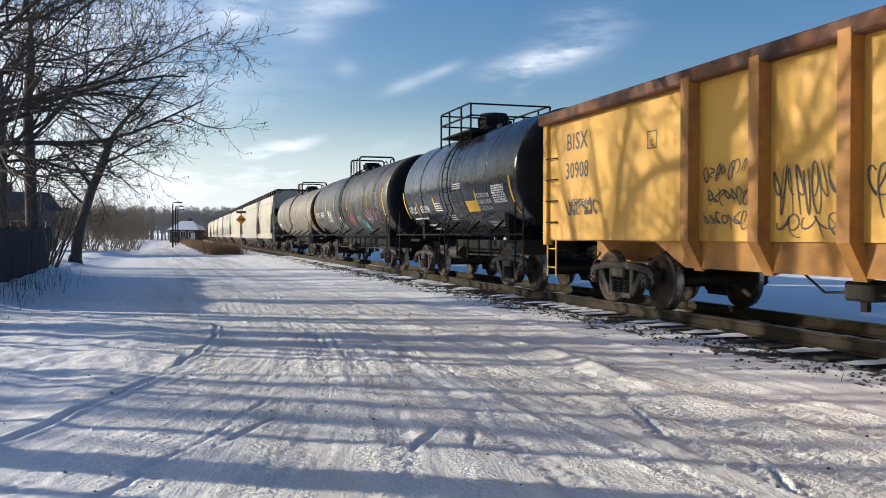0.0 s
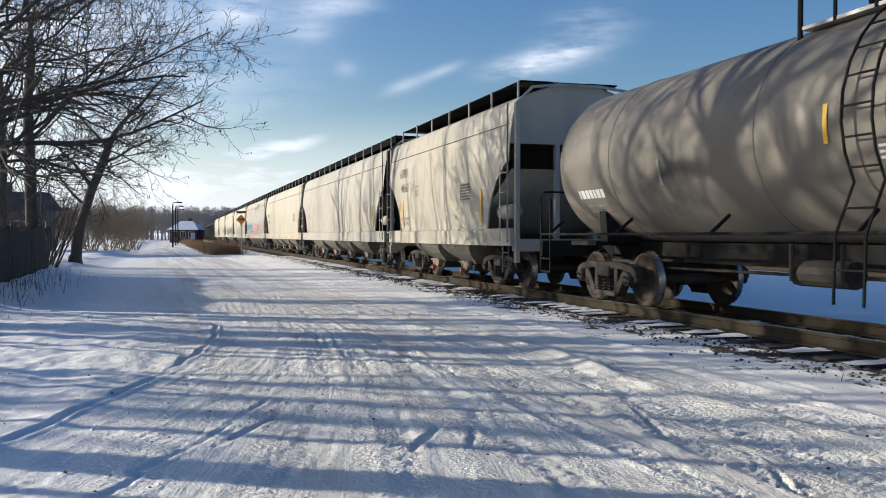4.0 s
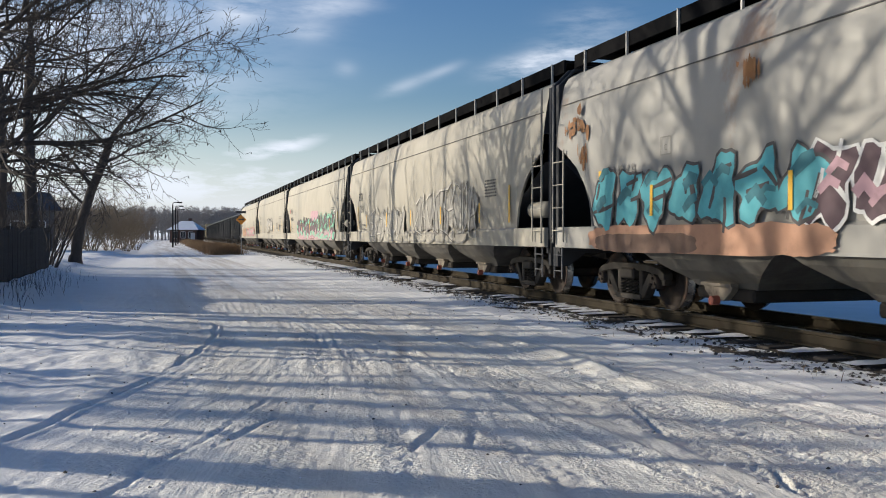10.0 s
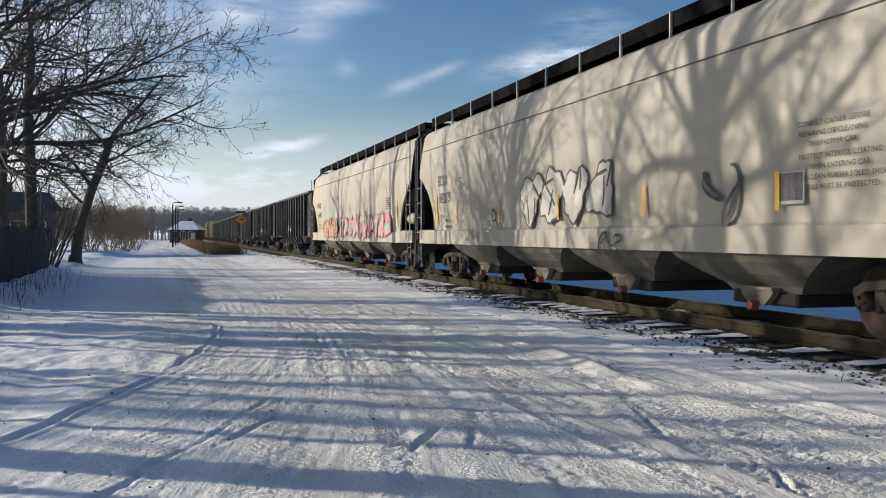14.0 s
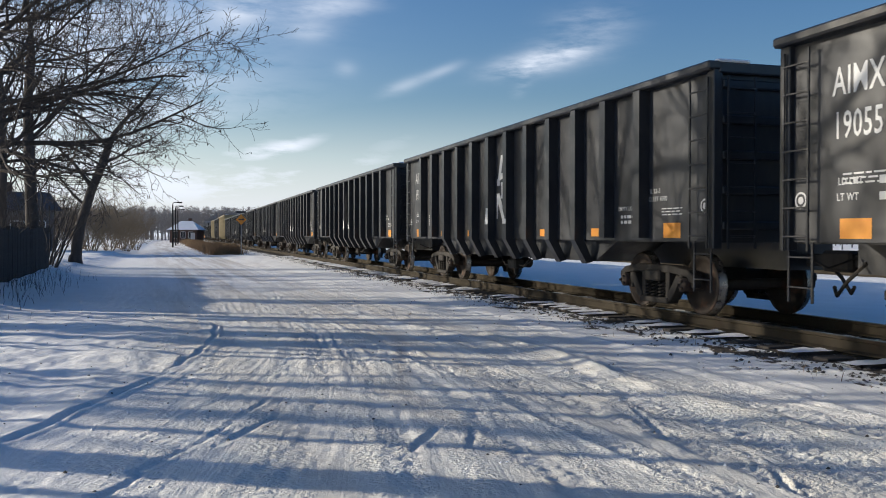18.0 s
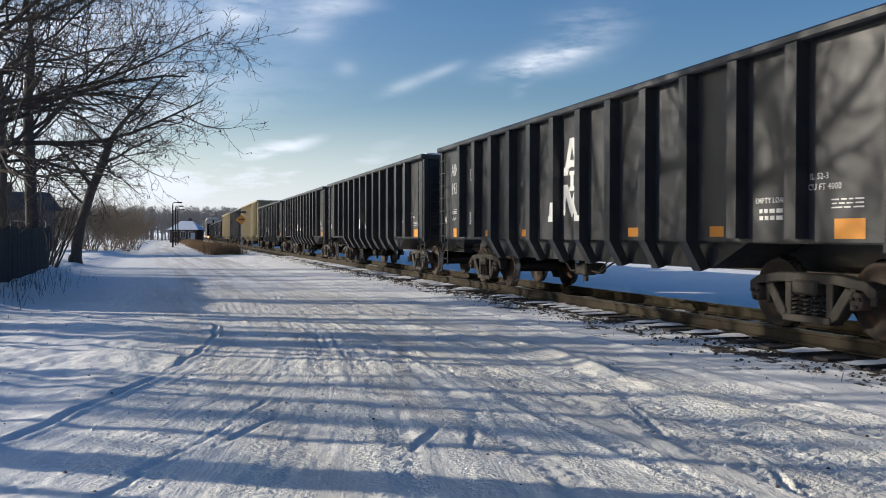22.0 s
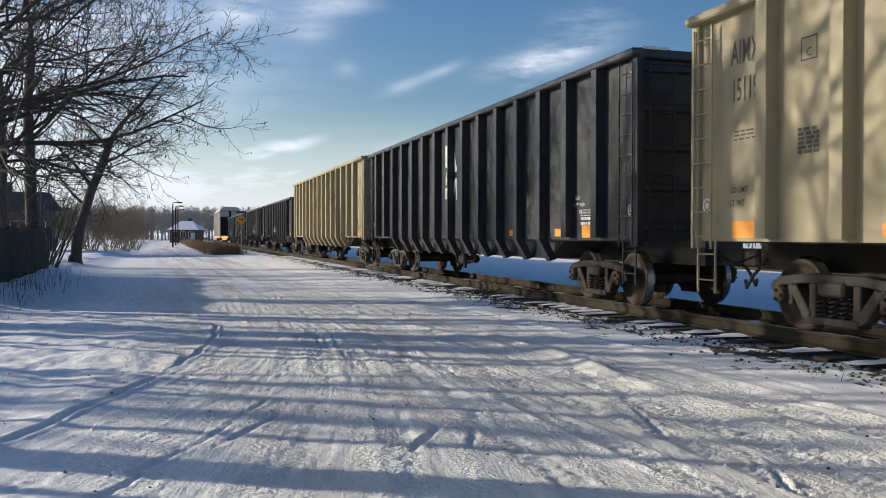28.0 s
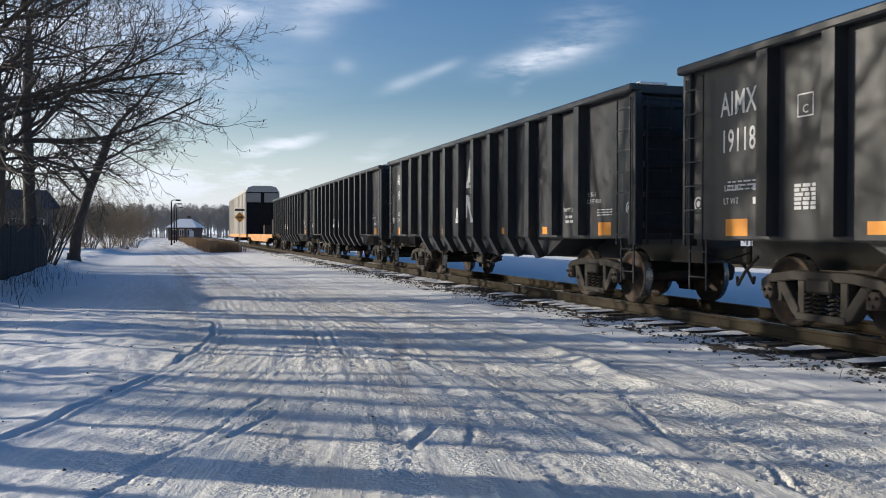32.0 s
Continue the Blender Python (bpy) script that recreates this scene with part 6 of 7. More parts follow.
# ---------------------------------------------------------------- flat car and car carrier at the tail
def flat_car(s0):
    car = thing("flat_car", "orange flat car with small crates on its deck", "flat car", "freight cars of the train")
    h = 10.6
    bm = bmesh.new()
    box(bm, -1.5, 1.5, -h, h, 0.98, 1.10)
    part("deck", bm, M["deck_orange"], car)
    for s in (-1, 1):
        bm = bmesh.new()
        prism(bm, ((-h, 1.12), (h, 1.12), (h, 0.85), (h - 2.5, 0.85), (h - 4, 0.55), (-h + 4, 0.55), (-h + 2.5, 0.85), (-h, 0.85)), "x", s * 1.5 - 0.04, s * 1.5 + 0.04)
        part("side_sill", bm, M["deck_orange"], car)
    for y, w, z in ((-7.5, 1.1, 0.9), (-3.2, 1.0, 1.2), (4.0, 1.2, 0.8)):
        part("crate", boxed(-0.7, 0.7, y - w / 2, y + w / 2, 1.10, 1.10 + z, bevel=0.03), M["under_grey"], car)
    for sy in (-1, 1):
        add_truck(car, sy * (h - 2.0))
    add_couplers(car, h)
    CARS.append((car, s0))


def auto_rack(s0):
    car = thing("car_carrier", "tall enclosed car carrier with pale sides and dark end", "auto rack", "freight cars of the train")
    h = 13.6
    bm = bmesh.new()
    for s in (-1, 1):
        box(bm, s * 1.55 - 0.03, s * 1.55 + 0.03, -h, h, 1.1, 5.2)
    part("side_panels", bm, M["rack_white"], car)
    for s in (-1, 1):
        for y in np.linspace(-h + 0.1, h - 0.1, 14):
            part("side_post", boxed(s * 1.60 - 0.03, s * 1.60 + 0.03, y - 0.06, y + 0.06, 1.1, 5.2), M["galvanised"], car)
    bm = bmesh.new()
    prism(bm, ((-1.6, 5.2), (-1.35, 5.65), (-0.8, 5.8), (0.8, 5.8), (1.35, 5.65), (1.6, 5.2)), "y", -h, h)
    part("roof", bm, M["galvanised"], car)
    bm = bmesh.new()
    box(bm, -1.5, 1.5, -h + 0.1, -h + 0.14, 1.1, 5.2)
    part("end_door", bm, M["tank_end"], car)
    for x in (-0.85, 0.85):
        part("end_door", boxed(x - 0.68, x + 0.68, -h + 0.02, -h + 0.08, 4.2, 5.1), M["rack_white"], car)
    part("deck", boxed(-1.6, 1.6, -h - 0.4, h + 0.4, 0.8, 1.1), M["deck_orange"], car)
    for sy in (-1, 1):
        add_truck(car, sy * (h - 2.8))
    add_couplers(car, h + 0.3)
    CARS.append((car, s0))


flat_car(301.0)
auto_rack(327.2)


# ---------------------------------------------------------------- trees
class Wood:
    """Collects tapered round branches and turns them into one mesh."""
    def __init__(self):
        self.v, self.f = [], []

    def limb(self, pts, r0, r1, sides=5):
        n = len(pts)
        base = len(self.v)
        up = Vector((0.31, 0.17, 0.93))
        for i, p in enumerate(pts):
            d = (pts[min(i + 1, n - 1)] - pts[max(i - 1, 0)])
            if d.length < 1e-6:
                d = Vector((0, 0, 1))
            d.normalize()
            a = d.cross(up)
            if a.length < 0.05:
                a = d.cross(Vector((1, 0, 0)))
            a.normalize()
            b = a.cross(d)
            r = r0 + (r1 - r0) * (i / (n - 1)) ** 0.8
            for k in range(sides):
                t = k * 2 * math.pi / sides
                self.v.append(p + r * (math.cos(t) * a + math.sin(t) * b))
        for i in range(n - 1):
            for k in range(sides):
                q = base + i * sides
                self.f.append((q + k, q + (k + 1) % sides, q + sides + (k + 1) % sides, q + sides + k))

    def seed(self, p, size):
        """A hanging seed cluster."""
        base = len(self.v)
        w = size * 0.28
        for dx, dy, dz in ((0, 0, 0), (w, 0, -size * 0.5), (-w * 0.5, w * 0.87, -size * 0.5), (-w * 0.5, -w * 0.87, -size * 0.5), (0, 0, -size)):
            self.v.append(p + Vector((dx, dy, dz)))
        for a, b in ((1, 2), (2, 3), (3, 1)):
            self.f.append((base, base + a, base + b))
            self.f.append((base + 4, base + b, base + a))

    def mesh(self, name, material, smooth=True):
        me = bpy.data.meshes.new(name)
        me.from_pydata([tuple(v) for v in self.v], [], self.f)
        if smooth:
            me.polygons.foreach_set("use_smooth", [True] * len(me.polygons))
        me.materials.append(material)
        return me


def swerve(rng, d, amount):
    return (d + Vector((rng.uniform(-1, 1), rng.uniform(-1, 1), rng.uniform(-1, 1))) * amount).normalized()


def grow(wood, fine, rng, p, d, length, r, level, droop, seeds, kinks=0.20, density=1.0):
    """Grows one branch and its side branches."""
    n = max(3, min(9, int(length / 0.28)))
    pts, dirs = [p.copy()], [d.copy()]
    for i in range(n):
        d = swerve(rng, d, kinks)
        d.z += droop * 0.05 * (1 if level > 1 else 0.5)
        d.normalize()
        p = p + d * (length / n)
        pts.append(p.copy())
        dirs.append(d.copy())
    tip = max(0.004, r * (0.2 if level < 3 else 0.45))
    (wood if r > 0.022 else fine).limb(pts, r, tip, 7 if r > 0.1 else 5 if r > 0.03 else 4 if r > 0.012 else 3)
    if level >= 4 or length < 0.25:
        if seeds and rng.random() < seeds:
            fine.seed(pts[-1], rng.uniform(0.05, 0.10))
        return
    kids = int((3.2 + length * 2.1) * density) if level > 0 else 0
    kids = min(kids, 18)
    for k in range(kids):
        t = 0.22 + 0.78 * (k + rng.random()) / max(1, kids)
        i = min(n - 1, int(t * n))
        q = pts[i].lerp(pts[i + 1], t * n - i)
        side = dirs[i].cross(Vector((rng.uniform(-1, 1), rng.uniform(-1, 1), rng.uniform(-1, 1))))
        if side.length < 0.1:
            continue
        side.normalize()
        side.z += 0.14
        e = (dirs[i] * rng.uniform(0.55, 1.0) + side * rng.uniform(0.5, 0.95)).normalized()
        L = length * rng.uniform(0.26, 0.55) * (1.15 - 0.5 * t)
        rr = max(0.0058, (r + (tip - r) * t) * rng.uniform(0.38, 0.62))
        grow(wood, fine, rng, q, e, L, rr, level + 1, droop, seeds, kinks * 1.12, density)


def tree_meshes(seed, trunk_pts, r0, r1, limbs, seeds=0.0, droop=0.2, density=1.0):
    """Meshes for a trunk along points and for limbs: (start, direction, length, radius)."""
    rng = random.Random(seed)
    trunk, fine = Wood(), Wood()
    pts = [Vector(p) for p in trunk_pts]
    smooth = []
    for a, b in zip(pts, pts[1:]):
        for i in range(4):
            q = a.lerp(b, i / 4)
            smooth.append(q + Vector((rng.uniform(-1, 1), rng.uniform(-1, 1), 0)) * r0 * 0.14)
    smooth.append(pts[-1])
    trunk.limb(smooth, r0, r1, 10)
    # root flare
    trunk.limb([smooth[0] + Vector((0, 0, -0.3)), smooth[0], smooth[0] + Vector((0, 0, r0 * 1.2))], r0 * 1.5, r0 * 0.98, 10)
    for p, d, L, r in limbs:
        grow(trunk, fine, rng, Vector(p), Vector(d).normalized(), L, r, 1, droop, seeds, density=density)
    return trunk.mesh("trunk", M["bark"]), fine.mesh("crown", M["twig"], False)


def round_tree(seed, height, r, fork=0.35, limbs=9, spread=0.7, lean=(0, 0), seeds=0.0, density=0.8):
    rng = random.Random(seed)
    top = height * 0.8
    pts = [(0, 0, 0)]
    for i in range(1, 5):
        t = i / 4
        pts.append((lean[0] * t * t + rng.uniform(-0.12, 0.12), lean[1] * t * t + rng.uniform(-0.12, 0.12), top * t))
    out = []
    for i in range(limbs):
        t = fork + (1 - fork) * (i + 0.5) / limbs
        a = i * 2.4 + rng.uniform(-0.5, 0.5)
        z = top * t
        q = (lean[0] * t * t, lean[1] * t * t, z)
        d = (math.cos(a) * spread, math.sin(a) * spread, rng.uniform(0.45, 0.95) + 0.5 * t)
        out.append((q, d, height * rng.uniform(0.30, 0.46) * (1.25 - 0.55 * t), r * rng.uniform(0.3, 0.5) * (1.2 - 0.6 * t)))
    out.append((pts[-1], (0.05, 0.05, 1), height * 0.28, r * 0.25))
    return tree_meshes(seed, pts, r, r * 0.3, out, seeds, 0.1, density)


def stem_clump(seed, stems, height, r, spread=0.35, density=0.7):
    """Several slender stems from one stool."""
    rng = random.Random(seed)
    fine, out = Wood(), []
    for i in range(stems):
        wood = Wood()
        a = i * 2.399 + rng.uniform(-0.4, 0.4)
        p = Vector((math.cos(a) * 0.25, math.sin(a) * 0.25, -0.1))
        d = Vector((math.cos(a) * spread * rng.uniform(0.4, 1.2), math.sin(a) * spread * rng.uniform(0.4, 1.2), 1)).normalized()
        grow(wood, fine, rng, p, d, height * rng.uniform(0.65, 1.0), r * rng.uniform(0.6, 1.0), 1, 0.15, 0.0, 0.10, density)
        if wood.v:
            out.append(wood.mesh("stem", M["bark"]))
    return [fine.mesh("crown", M["twig"], False)] + out


def plant(meshes, x, y, label, category="tree", turn=0.0, size=1.0, name="bare_tree", group="", names=("trunk", "crown")):
    ob = thing(name, label, category, group, pose(x, y, ground_z(x, y) - 0.02, 0, 0, turn) @ Matrix.Scale(size, 4))
    for nm, me in zip(names if len(meshes) == 2 and names[0] == "trunk" else ["crown"] + ["stem"] * len(meshes), meshes):
        part(nm, me, None, ob)
    return ob


# the big maple whose trunk and limbs throw their shadow on the train
def reaching(targets, share, radii):
    """Limbs that leave the trunk at a height and reach towards points of the crown."""
    out = []
    for i, (h, tip) in enumerate(targets):
        way = Vector(tip) - Vector((0, 0, h))
        out.append(((0, 0, h), way, way.length * share, radii[i % len(radii)]))
    return out


over_road = reaching(((5.3, (7.0, -1.8, 4.4)), (6.2, (6.6, -2.3, 5.2)), (6.8, (6.0, -0.9, 6.2)), (5.8, (5.4, 0.4, 5.0))), 0.85, (0.06, 0.055))
maple = tree_meshes(101, [(0, 0, 0), (0.05, 0.05, 2.5), (0.0, -0.02, 5.0), (0.0, 0.0, 6.6), (0.0, -0.04, 7.4)], 0.42, 0.28, [
    ((0, 0.2, 6.6), (0.1, 1.0, 0.34), 4.6, 0.14), ((0, -0.2, 6.2), (-0.1, -0.9, 0.32), 4.4, 0.13), ((0, 0.1, 7.2), (0.2, 0.5, 1.0), 5.0, 0.18), ((0, -0.1, 7.2), (-0.2, -0.55, 1.0), 5.2, 0.18),
    ((0, 0.0, 7.3), (0.1, 0.02, 1.0), 5.0, 0.17), ((0, 0.2, 7.0), (0.3, 0.85, 0.75), 4.4, 0.10), ((0, -0.2, 7.0), (0.2, -0.8, 0.8), 4.4, 0.11), ((0, 0.2, 6.9), (-0.8, 0.5, 0.6), 3.8, 0.09),
    ((0, -0.1, 6.0), (0.45, -1.0, 0.05), 5.2, 0.10), ((0, -0.1, 6.9), (0.3, -1.0, 0.3), 4.8, 0.08), ((0, -0.1, 7.1), (0.6, -0.8, 0.35), 4.6, 0.07)] + over_road,
    seeds=0.07, droop=0.1, density=0.85)
plant(maple, -6.5, 18.3, "large bare maple with a thick forking trunk")
# a nearer tree that stands beside the lane and only throws its shadow on it
hanging = tree_meshes(104, [(0, 0, 0), (0.05, 0.05, 2.2), (0.1, 0.0, 4.6), (0.15, 0.05, 6.4)], 0.28, 0.18, [
    ((0.1, 0, 4.9), (0.4, -0.9, 0.3), 4.0, 0.10), ((0.1, 0, 5.1), (0.5, -0.4, 0.5), 3.6, 0.10), ((0.1, 0, 5.4), (-0.6, -0.6, 0.4), 4.0, 0.09),
    ((0.15, 0, 6.4), (0.2, 0.1, 1.0), 3.8, 0.12), ((0.1, 0, 6.0), (-0.7, 0.3, 0.8), 3.5, 0.09)],
    seeds=0.1, droop=0.2, density=0.8)
plant(hanging, -6.6, 9.8, "bare maple with spreading limbs beside the lane", turn=17)
second_maple = tree_meshes(102, [(0, 0, 0), (0.1, 0.0, 1.8), (0.15, 0.05, 3.6), (0.1, 0.1, 5.6), (0.0, 0.0, 7.6)], 0.26, 0.12, reaching(((3.4, (6.4, -2.9, 4.3)), (3.0, (6.1, -0.7, 4.1)), (2.8, (5.3, -3.6, 3.4)), (3.9, (6.3, 0.3, 5.6)), (4.3, (6.3, -3.9, 5.6)), (4.8, (6.0, -1.7, 6.9)), (5.4, (5.4, -3.6, 7.3)), (6.0, (4.9, -0.3, 9.4)), (3.0, (4.3, 1.9, 3.7)), (3.2, (4.0, -4.2, 3.4)), (4.2, (5.2, 2.7, 6.4)), (4.6, (4.7, -5.0, 5.7)), (3.8, (3.1, 3.3, 5.4)), (5.8, (3.4, 1.2, 8.8)), (5.0, (1.9, 4.8, 7.6)), (5.8, (1.7, -2.5, 7.1)), (4.4, (0.5, 4.2, 6.4))), 0.86, (0.10, 0.075, 0.06)) + [
    ((0, 0, 7.5), (0.1, 0.1, 1.0), 3.6, 0.10), ((0, 0, 6.6), (-0.6, 0.4, 0.8), 4.2, 0.09), ((0, 0, 6.0), (-0.7, -0.5, 0.7), 4.0, 0.08), ((0, 0, 7.0), (0.5, -0.2, 1.0), 3.6, 0.08)],
    seeds=0.10, droop=0.12, density=1.06)
plant(second_maple, -4.9, 24.4, "bare spreading maple with limbs arching over the road")
roadside = tree_meshes(103, [(0, 0, 0), (0.0, 0.05, 3.0), (0.1, 0.0, 6.0)], 0.26, 0.17, [
    ((0.1, 0, 5.9), (0.2, 0.1, 1.0), 5.0, 0.13), ((0.1, 0, 5.2), (0.8, -0.3, 0.7), 5.0, 0.09), ((0.1, 0, 5.6), (-0.7, 0.5, 0.8), 4.5, 0.09), ((0.1, 0, 4.6), (0.6, 0.8, 0.7), 4.5, 0.08), ((0.1, 0, 4.9), (-0.2, -1.0, 0.7), 4.5, 0.08)], density=0.8)
plant(roadside, -7.4, 6.2, "bare roadside tree standing beside the snowy lane", turn=130, size=0.9)
plant(roadside, -8.6, 22.5, "bare roadside tree standing beside the snowy lane", turn=220)

leaning = tree_meshes(105, [(0, 0, 0), (0.25, -0.1, 1.6), (0.8, -0.26, 3.4), (1.6, -0.48, 5.6)], 0.27, 0.17, [
    ((1.6, -0.48, 5.5), (0.5, -0.1, 1.0), 4.2, 0.13), ((1.5, -0.45, 5.2), (-0.5, 0.3, 0.9), 3.6, 0.10), ((0.8, -0.26, 3.4), (-0.5, 0.2, 0.9), 4.2, 0.11), ((1.2, -0.36, 4.5), (0.9, -0.2, 0.5), 3.6, 0.08),
    ((0.5, -0.2, 2.6), (-0.7, 0.3, 0.7), 3.4, 0.08), ((1.5, -0.45, 5.4), (0.3, 0.8, 0.7), 3.2, 0.08)], density=0.6)
plant(leaning, -4.2, 44.0, "dark bare tree with a leaning trunk by the lane")
upright = tree_meshes(106, [(0, 0, 0), (0.04, 0, 2.5), (-0.05, 0, 5.0), (0.05, 0, 8.0)], 0.25, 0.14, [
    ((0.05, 0, 7.9), (0.1, 0.1, 1.0), 3.6, 0.11), ((0, 0, 4.6), (0.7, -0.2, 0.8), 3.6, 0.08), ((0, 0, 5.2), (-0.7, 0.2, 0.8), 3.6, 0.09), ((0, 0, 6.2), (0.6, 0.3, 0.9), 3.2, 0.08), ((0, 0, 6.8), (-0.5, -0.4, 0.9), 3.0, 0.07), ((0, 0, 3.6), (-0.6, -0.2, 0.6), 2.8, 0.06)], density=0.6)
plant(upright, -4.8, 34.9, "dark upright bare tree behind the board fence")
plant(upright, -7.4, 45.5, "dark upright bare tree behind the board fence", turn=120, size=0.9)
plant(upright, -6.3, 38.6, "dark upright bare tree behind the board fence", turn=200, size=0.8)
plant(upright, -8.4, 42.4, "dark upright bare tree behind the board fence", turn=290, size=0.9)

SAPLING = [tree_meshes(110 + k, [(0, 0, 0), (0.1 * (k - 1), 0.1 * (1 - k), 2.5), (0.25 * (k - 1), 0.3 * (1 - k), 5.0)], 0.085, 0.06, [
    ((0.25 * (k - 1), 0.3 * (1 - k), 4.9), (0.2 * (k - 1), 0.25 * (1 - k), 1.0), 4.6, 0.06), ((0.1 * (k - 1), 0.1 * (1 - k), 3.5), (0.4, -0.3, 1.0), 3.8, 0.035),
    ((0.15 * (k - 1), 0.2 * (1 - k), 4.2), (-0.4, 0.4, 1.0), 3.4, 0.03)], density=0.55) for k in range(3)]
for i, (x, y, k) in enumerate(((-5.4, 30.2, 0), (-5.6, 29.6, 1), (-5.3, 28.8, 2), (-5.7, 27.3, 0), (-5.4, 26.4, 2), (-5.8, 33.5, 1), (-6.2, 45.0, 0), (-6.0, 46.2, 2), (-7.2, 8.3, 1), (-8.4, 12.0, 0), (-7.6, 13.4, 2), (-8.2, 16.4, 0), (-8.8, 20.8, 1), (-7.4, 22.6, 0), (-8.0, 10.0, 2), (-9.8, 18.0, 1), (-7.9, 4.6, 0))):
    plant(SAPLING[k], x, y, "slender bare sapling beside the snowy lane", turn=25 * i, name="sapling", group="saplings along the lane")

BIG = [round_tree(121, 13.0, 0.34, 0.3, 9, 0.75, (0.6, 0.2), density=0.7), round_tree(122, 11.0, 0.26, 0.28, 8, 0.65, (1.4, -0.3), density=0.7), round_tree(123, 14.5, 0.30, 0.35, 9, 0.55, (-0.3, 0.4), density=0.75)]
for i, (x, y, k, s) in enumerate(((-13.0, 43.0, 2, 0.8), (-11.5, 35.0, 1, 0.8), (-13.5, 30.0, 0, 0.8), (-12.5, 17.0, 1, 0.75), (-19.0, 19.5, 0, 0.8), (-14.0, 25.0, 2, 0.75), (-21.0, 27.0, 1, 1.0), (-15.5, 22.2, 0, 0.95))):
    plant(BIG[k], x, y, "tall bare deciduous tree in snow", turn=47 * i, size=s, group="bare trees left of the road")

CLUMP = stem_clump(131, 9, 4.2, 0.05, 0.45, 0.5)
plant(CLUMP, -4.45, 36.6, "leaning clump of bare stems at the fence end", "shrub", 20, 1.1, "stem_clump", names=("stems", "crown"))
plant(CLUMP, -4.8, 38.4, "leaning clump of bare stems at the fence end", "shrub", 160, 1.0, "stem_clump", names=("stems", "crown"))
for i, (x, y) in enumerate(((-8.2, 41.0), (-8.4, 47.5), (-6.2, 32.0), (-8.6, 44.0), (-9.2, 39.5), (-6.8, 29.6), (-7.4, 33.2), (-8.0, 36.0), (-9.4, 31.5), (-7.0, 27.2), (-10.5, 35.0), (-6.6, 36.8), (-6.8, 38.8), (-5.8, 41.0), (-6.4, 43.2), (-5.3, 43.6), (-7.6, 40.2))):
    plant(CLUMP, x, y, "tangle of bare stems behind the fence", "shrub", 53 * i, 0.72 + 0.06 * (i % 4), "stem_clump", "bare undergrowth behind the fence")
M["brush_twig"] = surface("brush_twig", (0.18, 0.138, 0.092), (0.26, 0.20, 0.13), 1.2, 0.9, bump=0)
THICKET = [stem_clump(134, 20, 3.7, 0.030, 0.60, 0.88), stem_clump(135, 18, 3.4, 0.028, 0.72, 0.88)]
for c in THICKET:
    for me in c:
        me.materials.clear()
        me.materials.append(M["brush_twig"])
for i, (x, y, big) in enumerate(((-5.8, 74.0, 1.2), (-4.7, 77.0, 1.1), (-3.7, 82.0, 1.05), (-6.6, 79.0, 1.35), (-4.3, 87.0, 1.2), (-7.6, 84.0, 1.45), (-3.3, 94.0, 1.0), (-5.5, 92.0, 1.4), (-9.0, 75.0, 1.3), (-4.2, 104.0, 1.2))):
    plant(THICKET[i % 2], x, y, "tangled tan brushwood thicket at the road's edge", "shrub", 71 * i, big, "thicket", "brush beside the road", ("stems", "crown"))


# ---------------------------------------------------------------- fence and verge
def build_fence():
    fence = thing("board_fence", "dark weathered board fence in shade", "fence")
    boards = [mesh_of("fence_board", boxed(-0.012, 0.012, -0.068, 0.068, 0.0, h, bevel=0.006), M["fence_wood"]) for h in (1.46, 1.50, 1.53)]
    random.seed(5)
    y = 20.5
    while y < 35.8:
        z = ground_z(-4.3, y) - 0.03
        part("fence_board", random.choice(boards), None, fence, at=pose(-4.3 + random.uniform(-0.006, 0.006), y, z, random.uniform(-1, 1)))
        y += 0.146
    for yy in np.arange(20.6, 36, 2.4):
        part("fence_post", boxed(-0.06, 0.06, -0.06, 0.06, -0.1, 1.5, bevel=0.01), M["fence_wood"], fence, at=(-4.4, float(yy), ground_z(-4.4, yy)))
    for h in (0.35, 1.2):
        bm = bmesh.new()
        ys = np.linspace(20.5, 35.8, 9)
        tube(bm, [(-4.345, float(v), ground_z(-4.3, v) + h) for v in ys], 0.03, 4)
        part("fence_rail", bm, M["fence_wood"], fence)


build_fence()


def tufts(name, label, count, place, h0, h1, material, seed, lean=0.35, w=0.006):
    """Dry stalks as thin tapered blades, one object of many."""
    rng = random.Random(seed)
    verts, faces = [], []
    flat = [place(rng) for _ in range(count)]
    zs = ground_height(np.array([p[0] for p in flat]), np.array([p[1] for p in flat])) - 0.03
    spots = iter([(x, y, float(z)) for (x, y), z in zip(flat, zs)])
    for _ in range(count):
        x, y, z = next(spots)
        h = rng.uniform(h0, h1)
        a = rng.uniform(0, 6.283)
        dx, dy = math.cos(a) * lean * h * rng.random(), math.sin(a) * lean * h * rng.random()
        b = rng.uniform(0, 3.14)
        ux, uy = math.cos(b) * w, math.sin(b) * w
        n = len(verts)
        verts += [(x - ux, y - uy, z), (x + ux, y + uy, z), (x + dx * 0.4 + ux * 0.7, y + dy * 0.4 + uy * 0.7, z + h * 0.6), (x + dx * 0.4 - ux * 0.7, y + dy * 0.4 - uy * 0.7, z + h * 0.6), (x + dx, y + dy, z + h)]
        faces += [(n, n + 1, n + 2, n + 3), (n + 3, n + 2, n + 4)]
    me = bpy.data.meshes.new(name)
    me.from_pydata(verts, [], faces)
    me.materials.append(material)
    return tagged(new(name, me), label, "grass", kind="stuff")


